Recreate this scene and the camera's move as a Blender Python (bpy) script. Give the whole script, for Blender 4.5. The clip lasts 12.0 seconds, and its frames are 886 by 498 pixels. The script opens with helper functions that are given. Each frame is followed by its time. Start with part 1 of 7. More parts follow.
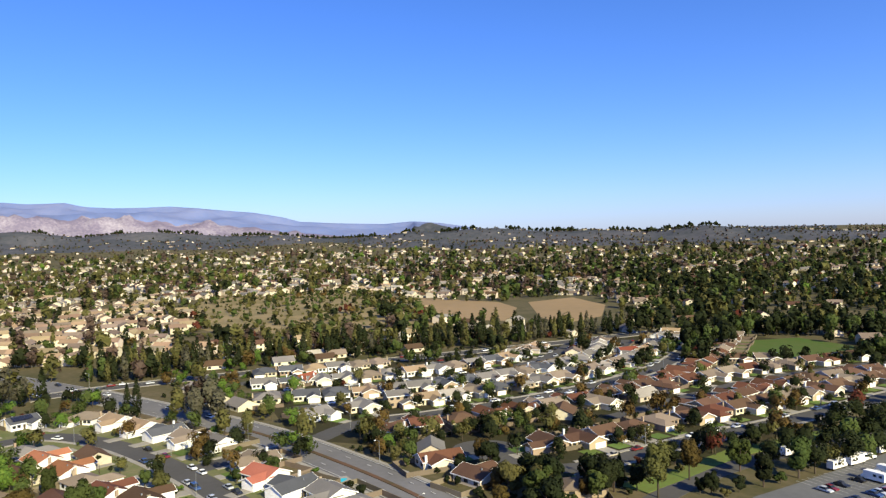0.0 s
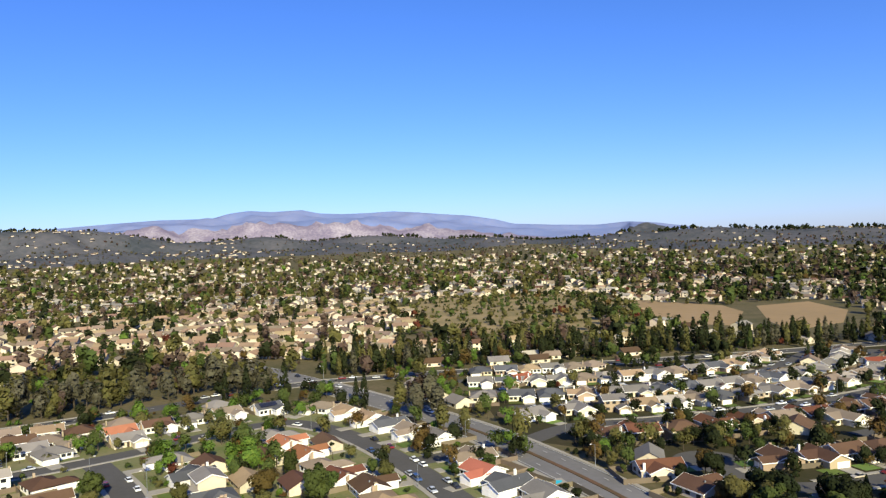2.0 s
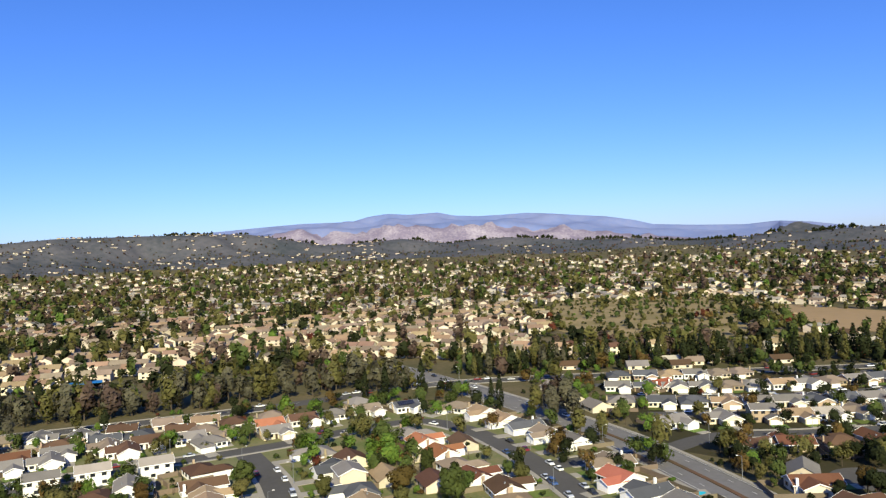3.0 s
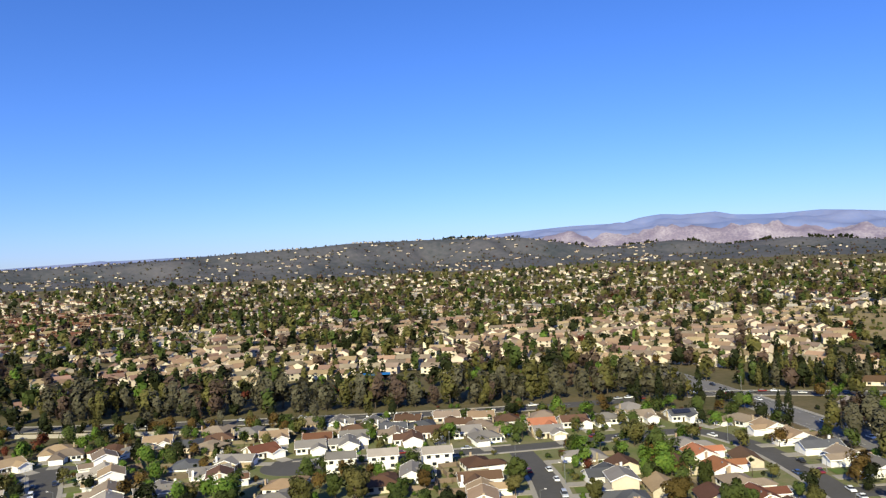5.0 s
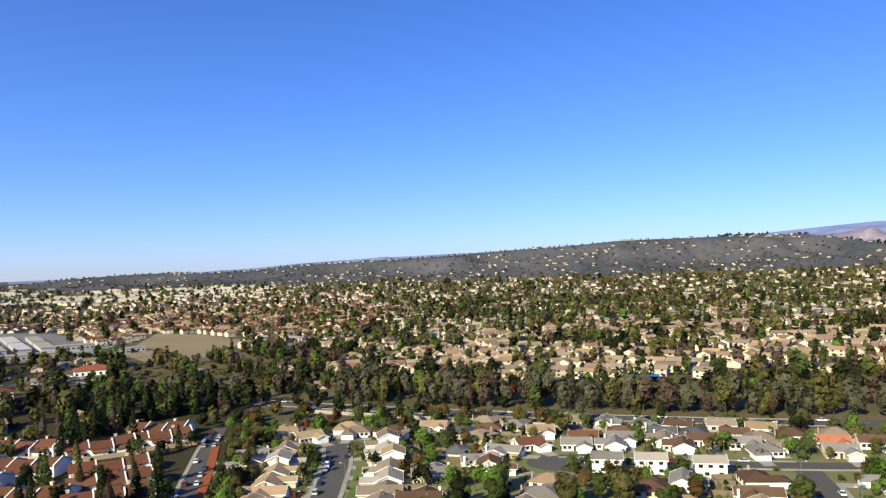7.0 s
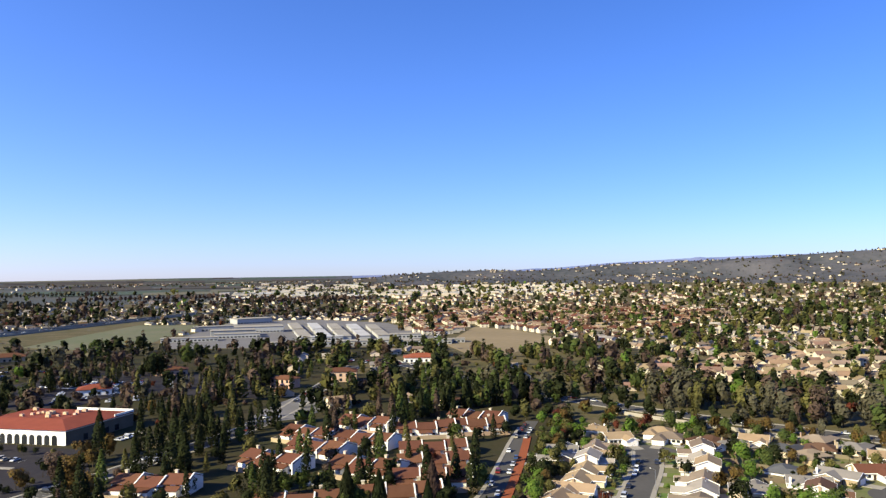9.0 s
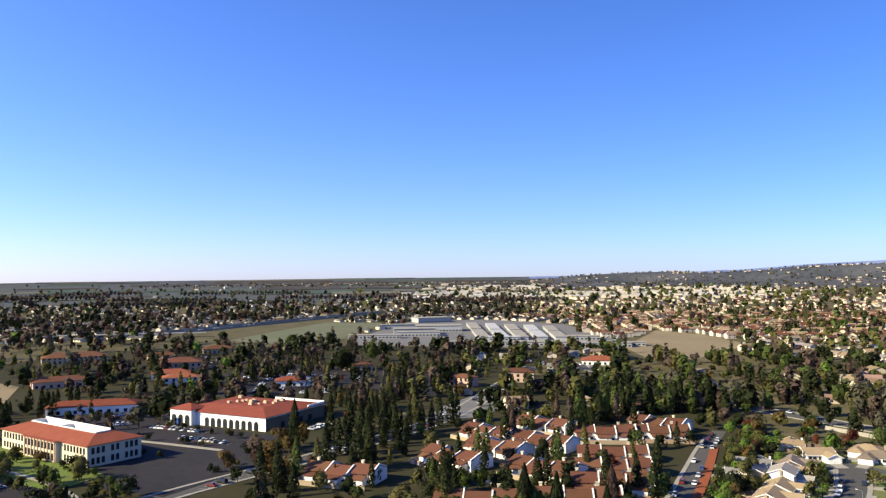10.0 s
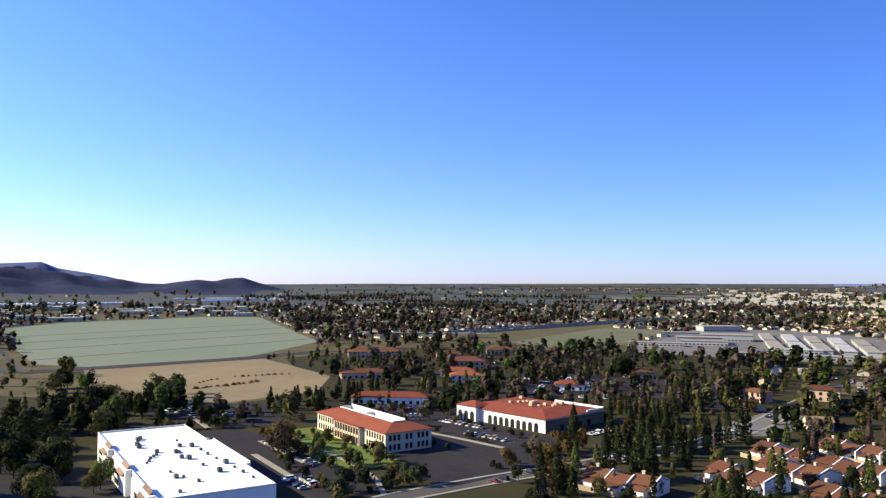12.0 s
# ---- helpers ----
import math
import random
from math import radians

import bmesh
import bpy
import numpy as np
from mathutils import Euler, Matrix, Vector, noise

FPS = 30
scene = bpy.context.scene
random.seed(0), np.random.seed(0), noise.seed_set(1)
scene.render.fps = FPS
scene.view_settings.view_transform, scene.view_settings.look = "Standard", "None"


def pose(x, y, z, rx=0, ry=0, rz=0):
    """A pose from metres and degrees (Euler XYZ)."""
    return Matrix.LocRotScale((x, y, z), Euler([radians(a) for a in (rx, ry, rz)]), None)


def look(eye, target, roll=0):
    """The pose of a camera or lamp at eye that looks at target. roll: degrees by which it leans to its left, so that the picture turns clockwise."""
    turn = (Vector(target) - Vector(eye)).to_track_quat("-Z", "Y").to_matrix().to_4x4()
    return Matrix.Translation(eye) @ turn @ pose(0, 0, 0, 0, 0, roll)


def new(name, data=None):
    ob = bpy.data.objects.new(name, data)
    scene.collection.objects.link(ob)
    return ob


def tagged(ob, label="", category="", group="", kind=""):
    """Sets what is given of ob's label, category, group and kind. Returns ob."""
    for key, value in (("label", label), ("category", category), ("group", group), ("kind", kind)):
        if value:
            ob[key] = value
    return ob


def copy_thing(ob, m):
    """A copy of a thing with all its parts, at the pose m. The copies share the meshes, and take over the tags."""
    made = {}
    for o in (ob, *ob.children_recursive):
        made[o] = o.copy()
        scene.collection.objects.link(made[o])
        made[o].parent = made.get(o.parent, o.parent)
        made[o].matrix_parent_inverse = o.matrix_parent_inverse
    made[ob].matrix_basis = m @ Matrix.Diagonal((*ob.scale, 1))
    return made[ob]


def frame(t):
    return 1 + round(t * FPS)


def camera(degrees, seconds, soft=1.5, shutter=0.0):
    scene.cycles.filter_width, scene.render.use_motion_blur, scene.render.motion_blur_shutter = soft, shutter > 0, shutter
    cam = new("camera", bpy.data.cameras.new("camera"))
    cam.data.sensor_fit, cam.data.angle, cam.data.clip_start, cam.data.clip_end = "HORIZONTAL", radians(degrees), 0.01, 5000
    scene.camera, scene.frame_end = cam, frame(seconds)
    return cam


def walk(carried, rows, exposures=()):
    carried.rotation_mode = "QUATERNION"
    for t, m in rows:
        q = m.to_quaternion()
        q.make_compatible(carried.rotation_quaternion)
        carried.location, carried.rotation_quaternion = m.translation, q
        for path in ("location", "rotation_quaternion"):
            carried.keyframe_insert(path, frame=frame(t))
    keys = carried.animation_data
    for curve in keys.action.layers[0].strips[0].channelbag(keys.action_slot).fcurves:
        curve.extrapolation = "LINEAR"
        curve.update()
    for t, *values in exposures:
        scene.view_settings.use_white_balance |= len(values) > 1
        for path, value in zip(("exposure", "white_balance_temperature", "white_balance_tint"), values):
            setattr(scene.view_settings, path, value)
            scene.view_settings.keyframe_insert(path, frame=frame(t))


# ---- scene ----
# ---------------------------------------------------------------- camera
EYE = 80.0
cam = camera(60.0, 12.0, soft=1.3)
TURNS = [  # seconds, yaw, pitch, roll
    (0, -0.16, -1.31, 1.46),
    (0.5, 1.90, -1.26, 1.48),
    (1, 5.70, -1.14, 1.76),
    (1.5, 10.67, -0.95, 2.01),
    (2, 15.68, -0.71, 2.17),
    (2.5, 20.66, -0.45, 2.31),
    (3, 25.72, -0.19, 2.41),
    (5, 45.70, 0.85, 2.68),
    (5.5, 50.50, 1.04, 2.61),
    (6, 55.41, 1.23, 2.49),
    (6.5, 60.35, 1.33, 2.33),
    (7, 65.43, 1.46, 2.00),
    (9, 88.27, 2.00, 0.93),
    (9.5, 94.70, 2.11, 0.78),
    (10, 101.42, 2.24, 0.60),
    (10.5, 108.39, 2.39, 0.46),
    (11, 115.35, 2.57, 0.40),
    (11.5, 119.95, 2.68, 0.20),
    (12, 121.99, 2.66, -0.16),
]
walk(cam, [(t, pose(0, 0, EYE, 90 + p, r, a)) for t, a, p, r in TURNS], [(0, 1.02, 6050, 6), (3, 0.92, 5980, 6), (5, 0.88, 5980, 6), (7, 1.0, 6080, 6), (9, 1.17, 6150, 8), (10, 1.2, 6150, 8), (11, 1.24, 6150, 9), (12, 1.11, 6050, 9)])

# ---------------------------------------------------------------- sky and sun
SUN_AZ, SUN_EL = 211.0, 28.0
sun_dir = Vector((-math.sin(radians(SUN_AZ)) * math.cos(radians(SUN_EL)), math.cos(radians(SUN_AZ)) * math.cos(radians(SUN_EL)), math.sin(radians(SUN_EL))))
world = bpy.data.worlds.new("sky")
scene.world = world
world.use_nodes = True
wn = world.node_tree.nodes
sky = wn.new("ShaderNodeTexSky")
sky.sky_type, sky.sun_disc = "NISHITA", False
sky.sun_elevation, sky.sun_rotation = radians(SUN_EL), math.atan2(sun_dir.x, sun_dir.y)
sky.altitude, sky.air_density, sky.dust_density, sky.ozone_density = 80, 1.0, 0.22, 5.0
deep = wn.new("ShaderNodeHueSaturation")
deep.inputs["Saturation"].default_value = 1.10
tint = wn.new("ShaderNodeMix")
tint.data_type, tint.blend_type = "RGBA", "MULTIPLY"
tint.inputs[0].default_value = 1.0
tint.inputs[7].default_value = (0.86, 0.895, 1.34, 1)
world.node_tree.links.new(sky.outputs[0], deep.inputs["Color"])
world.node_tree.links.new(deep.outputs[0], tint.inputs[6])
# the sky grows brighter towards the sun's side
side = wn.new("ShaderNodeVectorMath")
side.operation = "DOT_PRODUCT"
side.inputs[1].default_value = (sun_dir.x, sun_dir.y, 0.0)
glow = wn.new("ShaderNodeMapRange")
glow.interpolation_type = "SMOOTHSTEP"
for i, q in enumerate((-0.8, 0.62, 0.0, 1.0)):
    glow.inputs[i + 1].default_value = q
lift = wn.new("ShaderNodeMix")
lift.data_type, lift.blend_type = "RGBA", "MULTIPLY"
lift.inputs[7].default_value = (2.05, 1.75, 1.62, 1)
world.node_tree.links.new(wn.new("ShaderNodeTexCoord").outputs["Generated"], side.inputs[0])
world.node_tree.links.new(side.outputs["Value"], glow.inputs[0])
world.node_tree.links.new(tint.outputs[2], lift.inputs[6])
world.node_tree.links.new(glow.outputs[0], lift.inputs[0])
# thin haze makes the lowest sky a paler, cooler blue
low = wn.new("ShaderNodeMapRange")
low.interpolation_type = "SMOOTHSTEP"
for i, q in enumerate((0.0, 0.3, 1.0, 0.0)):
    low.inputs[i + 1].default_value = q
split = wn.new("ShaderNodeSeparateXYZ")
pale = wn.new("ShaderNodeMix")
pale.data_type, pale.blend_type = "RGBA", "MULTIPLY"
pale.inputs[7].default_value = (0.95, 0.99, 1.04, 1)
world.node_tree.links.new(wn["Texture Coordinate"].outputs["Generated"], split.inputs[0])
world.node_tree.links.new(split.outputs["Z"], low.inputs[0])
world.node_tree.links.new(low.outputs[0], pale.inputs[0])
world.node_tree.links.new(lift.outputs[2], pale.inputs[6])
world.node_tree.links.new(pale.outputs[2], wn["Background"].inputs[0])
wn["Background"].inputs[1].default_value = 0.059
sun_data = bpy.data.lights.new("sun", "SUN")
sun_data.energy, sun_data.angle, sun_data.color = 5.0, radians(0.5), (1.0, 0.86, 0.53)
sun = new("sun", sun_data)
sun.matrix_world = look(sun_dir * 500, (0, 0, 0))

# ---------------------------------------------------------------- materials
def material(name, col, rough=0.85, vary=0.25, scale=1.0, per="object", col2=None, bump=0.0, metal=0.0, hue=0.02, amount=0.5, spec=0.05, leaf=0.0):
    """A worn surface: two scales of noise over one or two base colours, and a shift from piece to piece."""
    m = bpy.data.materials.new(name)
    m.use_nodes = True
    nt = m.node_tree
    n, l = nt.nodes, nt.links
    b = n["Principled BSDF"]
    b.inputs["Roughness"].default_value = rough
    b.inputs["Metallic"].default_value = metal
    b.inputs["Specular IOR Level"].default_value = spec
    geo = n.new("ShaderNodeNewGeometry")
    big, fine = n.new("ShaderNodeTexNoise"), n.new("ShaderNodeTexNoise")
    for tex, s in ((big, 0.22 / scale), (fine, 2.4 / scale)):
        tex.inputs["Scale"].default_value = s
        tex.inputs["Detail"].default_value = 5
        l.new(geo.outputs["Position"], tex.inputs["Vector"])
    mix = n.new("ShaderNodeMix")
    mix.data_type = "RGBA"
    mix.inputs[6].default_value = (*col, 1)
    mix.inputs[7].default_value = (*(col2 or [c * (1 - vary) for c in col]), 1)
    ramp = n.new("ShaderNodeMapRange")
    ramp.inputs[1].default_value, ramp.inputs[2].default_value = amount - 0.14, amount + 0.14
    add = n.new("ShaderNodeMix")
    add.data_type = "FLOAT"
    add.inputs[0].default_value = 0.4
    l.new(big.outputs[0], add.inputs[2])
    l.new(fine.outputs[0], add.inputs[3])
    l.new(add.outputs[0], ramp.inputs[0])
    l.new(ramp.outputs[0], mix.inputs[0])
    hsv = n.new("ShaderNodeHueSaturation")
    l.new(mix.outputs[2], hsv.inputs["Color"])
    if per:
        rnd = n.new("ShaderNodeObjectInfo").outputs["Random"] if per == "object" else geo.outputs["Random Per Island"]
        val, hu = n.new("ShaderNodeMapRange"), n.new("ShaderNodeMapRange")
        val.inputs[3].default_value, val.inputs[4].default_value = 1 - vary, 1 + vary
        hu.inputs[3].default_value, hu.inputs[4].default_value = 0.5 - hue, 0.5 + hue
        wrap = n.new("ShaderNodeMath")
        wrap.operation = "MULTIPLY"
        wrap.inputs[1].default_value = 7.31
        frac = n.new("ShaderNodeMath")
        frac.operation = "FRACT"
        l.new(rnd, val.inputs[0])
        l.new(rnd, wrap.inputs[0])
        l.new(wrap.outputs[0], frac.inputs[0])
        l.new(frac.outputs[0], hu.inputs[0])
        l.new(val.outputs[0], hsv.inputs["Value"])
        l.new(hu.outputs[0], hsv.inputs["Hue"])
    l.new(hsv.outputs[0], b.inputs["Base Color"])
    if leaf:
        thin, both = n.new("ShaderNodeBsdfTranslucent"), n.new("ShaderNodeMixShader")
        both.inputs[0].default_value = leaf
        l.new(hsv.outputs[0], thin.inputs["Color"])
        l.new(b.outputs[0], both.inputs[1])
        l.new(thin.outputs[0], both.inputs[2])
        l.new(both.outputs[0], n["Material Output"].inputs["Surface"])
    if bump:
        bp = n.new("ShaderNodeBump")
        bp.inputs["Strength"].default_value, bp.inputs["Distance"].default_value = bump, 0.1
        l.new(fine.outputs[0], bp.inputs["Height"])
        l.new(bp.outputs[0], b.inputs["Normal"])
    return m


M = {}
M["ground"] = material("soil_and_dry_grass", (0.125, 0.098, 0.054), 0.95, 0.3, 8, None, (0.062, 0.06, 0.026))
M["block_wall"] = material("block_garden_wall", (0.156, 0.124, 0.0878), 0.95, 0.2, 1, "object")
# grey-blue of hills and far plain is distance haze put into the colour
M["hill"] = material("hazy_chaparral_hillside", (0.09, 0.086, 0.092), 0.95, 0.3, 60, None, (0.04, 0.046, 0.052))
M["farm"] = material("hazy_distant_farmland", (0.058, 0.068, 0.07), 0.95, 0.3, 330, None, (0.085, 0.08, 0.072))
# backlit shade and blue haze are both painted into this range
M["dark_hill"] = material("shaded_hazy_brush_mountain", (0.036, 0.04, 0.076), 0.95, 0.3, 45, None, (0.022, 0.026, 0.05))
M["scrub"] = material("scrub_slope", (0.27, 0.2, 0.105), 0.95, 0.3, 9, None, (0.15, 0.125, 0.055))
# colour of planting, with the shade between trees painted in
M["planted"] = material("planted_shaded_ground", (0.031, 0.032, 0.014), 0.95, 0.3, 5, None, (0.048, 0.039, 0.021))
# blue and mauve of the far ranges is haze mixed into rock and brush
M["mount"] = material("hazy_bare_mountain_rock", (0.125, 0.16, 0.30), 0.95, 0.3, 90, None, (0.165, 0.185, 0.3), amount=0.54)
M["cliff"] = material("hazy_pale_broken_cliffs", (0.15, 0.128, 0.175), 0.95, 0.3, 32, None, (0.34, 0.305, 0.33), amount=0.6)
M["far_brush"] = material("hazy_far_brush_mountain", (0.095, 0.118, 0.21), 0.95, 0.3, 90, None, (0.08, 0.1, 0.18))
M["worn_asphalt"] = material("worn_pale_asphalt", (0.165, 0.156, 0.15), 0.9, 0.12, 6, None, (0.13, 0.123, 0.118))
M["field_green"] = material("irrigated_field", (0.055, 0.075, 0.058), 0.95, 0.3, 60, None, (0.07, 0.085, 0.066))
M["field_dark"] = material("ploughed_field", (0.05, 0.045, 0.04), 0.95, 0.3, 60, None, (0.07, 0.06, 0.05))
M["field_pale"] = material("stubble_field", (0.13, 0.12, 0.085), 0.95, 0.3, 60, None, (0.1, 0.1, 0.075))
M["asphalt"] = material("asphalt", (0.07, 0.066, 0.061), 0.9, 0.12, 5, None, (0.086, 0.081, 0.075))
M["garden"] = material("garden_grass_and_gravel", (0.17, 0.15, 0.08), 0.95, 0.3, 3, None, (0.10, 0.12, 0.04))
M["lot"] = material("dark_asphalt", (0.024, 0.022, 0.026), 0.9, 0.2, 9, None, (0.04, 0.036, 0.037))
M["pale_lot"] = material("bleached_asphalt", (0.135, 0.133, 0.13), 0.9, 0.15, 6, None, (0.105, 0.102, 0.1))
M["concrete"] = material("concrete_paving", (0.30, 0.275, 0.23), 0.9, 0.15, 2, None, (0.235, 0.213, 0.178))
M["paint_line"] = material("road_paint", (0.434, 0.42, 0.385), 0.8, 0.2, 1, None)
M["lawn"] = material("mown_lawn", (0.105, 0.16, 0.036), 0.95, 0.3, 3, "island", (0.1, 0.115, 0.035))
M["dry_field"] = material("dry_field", (0.235, 0.182, 0.108), 0.95, 0.25, 22, None, (0.185, 0.145, 0.086))
M["tan_field"] = material("bare_tan_slope", (0.275, 0.19, 0.1), 0.95, 0.2, 30, None, (0.235, 0.165, 0.088))
M["sports_grass"] = material("thin_sports_grass", (0.1, 0.115, 0.06), 0.95, 0.3, 20, None, (0.14, 0.13, 0.085))
M["park_grass"] = material("park_grass", (0.054, 0.102, 0.018), 0.95, 0.3, 14, None, (0.084, 0.102, 0.03))
M["crop"] = material("crop_rows", (0.15, 0.18, 0.125), 0.95, 0.3, 30, None, (0.18, 0.19, 0.14))
M["bark"] = material("bark", (0.078, 0.06, 0.045), 0.95, 0.3, 0.5, "object")
M["red_soil"] = material("red_brown_bark_mulch", (0.13, 0.07, 0.045), 0.95, 0.3, 1.5, None, (0.07, 0.06, 0.03))
M["red_path"] = material("red_paving", (0.252, 0.078, 0.036), 0.9, 0.2, 2, None)
M["window"] = material("window_glass", (0.024, 0.026, 0.03), 0.22, 0.3, 2, "object", spec=0.35)
M["white_trim"] = material("white_trim", (0.74, 0.71, 0.66), 0.7, 0.1, 1, "object")
M["pool"] = material("pool_water", (0.05, 0.42, 0.50), 0.08, 0.15, 1, None)
M["blue_tarp"] = material("blue_tarp", (0.03, 0.16, 0.42), 0.7, 0.2, 1, None)
M["metal"] = material("grey_metal", (0.245, 0.252, 0.259), 0.5, 0.2, 1, "object", metal=0.5)
M["rubber"] = material("tyre_rubber", (0.02, 0.02, 0.02), 0.9, 0.2, 1, None)
M["white_roof"] = material("white_roof_membrane", (0.82, 0.83, 0.84), 0.6, 0.06, 4, None)
M["pale_membrane"] = material("weathered_pale_roofing", (0.42, 0.41, 0.39), 0.8, 0.15, 6, None, (0.33, 0.32, 0.31))
M["unit"] = material("weathered_roof_unit", (0.12, 0.12, 0.118), 0.6, 0.3, 1, "object", metal=0.3)
M["solar"] = material("solar_panel", (0.02, 0.022, 0.035), 0.25, 0.2, 1, None, spec=0.5)
ROOFS = {"clay": (0.125, 0.056, 0.034), "grey": (0.185, 0.168, 0.15), "slate": (0.085, 0.086, 0.092), "brown": (0.1, 0.059, 0.038), "tan": (0.28, 0.2, 0.122), "taupe": (0.205, 0.16, 0.118), "rust": (0.115, 0.052, 0.031), "red": (0.215, 0.068, 0.038), "salmon": (0.40, 0.15, 0.088), "orange": (0.26, 0.11, 0.055), "pale": (0.3, 0.265, 0.22), "peach": (0.215, 0.145, 0.1)}
for k, c in ROOFS.items():
    M["roof_" + k] = material(k + "_roof_shingles", c, 0.9, 0.18, 1.2, "object", bump=0.5, hue=0.008)
WALLS = {"white": (0.72, 0.70, 0.655), "cream": (0.528, 0.456, 0.344), "beige": (0.32, 0.248, 0.168), "peach": (0.512, 0.352, 0.24), "greywall": (0.32, 0.32, 0.312)}
for k, c in WALLS.items():
    M["wall_" + k] = material(k + "_stucco", c, 0.9, 0.12, 1.5, "object")
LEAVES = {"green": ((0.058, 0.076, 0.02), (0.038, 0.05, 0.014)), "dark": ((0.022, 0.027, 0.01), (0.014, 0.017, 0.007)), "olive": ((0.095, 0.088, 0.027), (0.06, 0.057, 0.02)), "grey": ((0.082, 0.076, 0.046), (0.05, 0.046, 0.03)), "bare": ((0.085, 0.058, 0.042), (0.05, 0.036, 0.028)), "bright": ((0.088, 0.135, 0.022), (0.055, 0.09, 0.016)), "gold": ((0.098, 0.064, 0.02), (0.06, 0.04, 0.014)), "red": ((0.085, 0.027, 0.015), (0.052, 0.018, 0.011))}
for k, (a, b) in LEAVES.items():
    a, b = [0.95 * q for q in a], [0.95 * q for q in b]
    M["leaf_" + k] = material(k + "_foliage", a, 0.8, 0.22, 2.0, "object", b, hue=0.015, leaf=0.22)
    # distant copies of the leaf colours, lightened in place of haze
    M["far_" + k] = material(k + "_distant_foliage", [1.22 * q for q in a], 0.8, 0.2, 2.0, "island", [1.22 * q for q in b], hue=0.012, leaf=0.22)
for k in ("grey", "slate", "brown", "tan", "taupe", "rust", "pale", "peach"):
    M["farroof_" + k] = material(k + "_distant_roofs", ROOFS[k], 0.9, 0.22, 2, "island")
M["farroof_white"] = material("white_distant_flat_roofs", (0.5, 0.49, 0.47), 0.9, 0.15, 2, "island")
M["farwall"] = material("distant_stucco", (0.55, 0.475, 0.36), 0.9, 0.22, 2, "island")


# ---------------------------------------------------------------- mesh helpers
def mesh_ob(name, verts, faces, mats, idx=None, parent=None, label=""):
    me = bpy.data.meshes.new(name)
    me.from_pydata([tuple(v) for v in verts], [], faces)
    for m in mats:
        me.materials.append(m)
    if idx is not None:
        me.polygons.foreach_set("material_index", idx)
    me.update()
    ob = new(name, me)
    if parent:
        ob.parent = parent
    if label:
        ob["label"] = label
    return ob


class Build:
    """Collects boxes, slabs and prisms into one mesh."""
    def __init__(self):
        self.v, self.f = [], []

    def add(self, vs, fs):
        k = len(self.v)
        self.v += [tuple(p) for p in vs]
        self.f += [tuple(i + k for i in q) for q in fs]
        return self

    def box(self, x0, x1, y0, y1, z0, z1):
        return self.add([(x0, y0, z0), (x1, y0, z0), (x1, y1, z0), (x0, y1, z0), (x0, y0, z1), (x1, y0, z1), (x1, y1, z1), (x0, y1, z1)],
                        [(3, 2, 1, 0), (4, 5, 6, 7), (0, 1, 5, 4), (1, 2, 6, 5), (2, 3, 7, 6), (3, 0, 4, 7)])

    def prism(self, x0, x1, y0, y1, z, rise, along="x"):
        """A gable infill under a pitched roof."""
        if along == "x":
            m = (y0 + y1) / 2
            return self.add([(x0, y0, z), (x1, y0, z), (x1, y1, z), (x0, y1, z), (x0, m, z + rise), (x1, m, z + rise)], [(3, 2, 1, 0), (0, 1, 5, 4), (2, 3, 4, 5), (0, 4, 3), (1, 2, 5)])
        m = (x0 + x1) / 2
        return self.add([(x0, y0, z), (x1, y0, z), (x1, y1, z), (x0, y1, z), (m, y0, z + rise), (m, y1, z + rise)], [(3, 2, 1, 0), (1, 2, 5, 4), (3, 0, 4, 5), (0, 1, 4), (2, 3, 5)])

    def gable(self, x0, x1, y0, y1, z, pitch, over=0.55, thick=0.22, along="x"):
        """Two roof slabs with thickness and overhang; returns the rise of the wall's gable."""
        if along == "x":
            half = (y1 - y0) / 2
            m = (y0 + y1) / 2
        else:
            half = (x1 - x0) / 2
            m = (x0 + x1) / 2
        rise, drop = half * pitch, over * pitch
        for s in (-1, 1):
            a, e = m, m + s * (half + over)
            zs = [(a, z + rise), (e, z - drop), (e, z - drop + thick), (a, z + rise + thick)]
            if along == "x":
                vs = [(x, y, h) for x in (x0 - over, x1 + over) for y, h in zs]
            else:
                vs = [(x, y, h) for y in (y0 - over, y1 + over) for x, h in zs]
            fs = [(0, 1, 2, 3), (7, 6, 5, 4), (0, 4, 5, 1), (1, 5, 6, 2), (2, 6, 7, 3)]
            self.add(vs, fs)
        return rise

    def boards(self, x0, x1, y0, y1, z, pitch, over=0.55, thick=0.22, along="x"):
        """One painted board that runs round the edge of a gabled roof, up and down its ends and along its eaves."""
        if along == "x":
            half, m, e0, e1 = (y1 - y0) / 2, (y0 + y1) / 2, x0 - over, x1 + over
        else:
            half, m, e0, e1 = (x1 - x0) / 2, (x0 + x1) / 2, y0 - over, y1 + over
        top, low, c0, c1 = z + half * pitch + thick, z - over * pitch + thick, m - half - over, m + half + over
        inner = [(e0, c0, low), (e0, m, top), (e0, c1, low), (e1, c1, low), (e1, m, top), (e1, c0, low)]
        vs = []
        for e, c, h in inner:
            o = (e + (0.08 if e == e1 else -0.08), c + (0 if c == m else 0.08 if c == c1 else -0.08))
            for p, q, d in ((e, c, 0.03), (*o, 0.03), (*o, -0.3), (e, c, -0.3)):
                vs.append((p, q, h + d) if along == "x" else (q, p, h + d))
        fs = []
        for i in range(6):
            k = (i + 1) % 6
            fs += [(4 * i + a, 4 * k + a, 4 * k + (a + 1) % 4, 4 * i + (a + 1) % 4) for a in range(4)]
        return self.add(vs, fs)

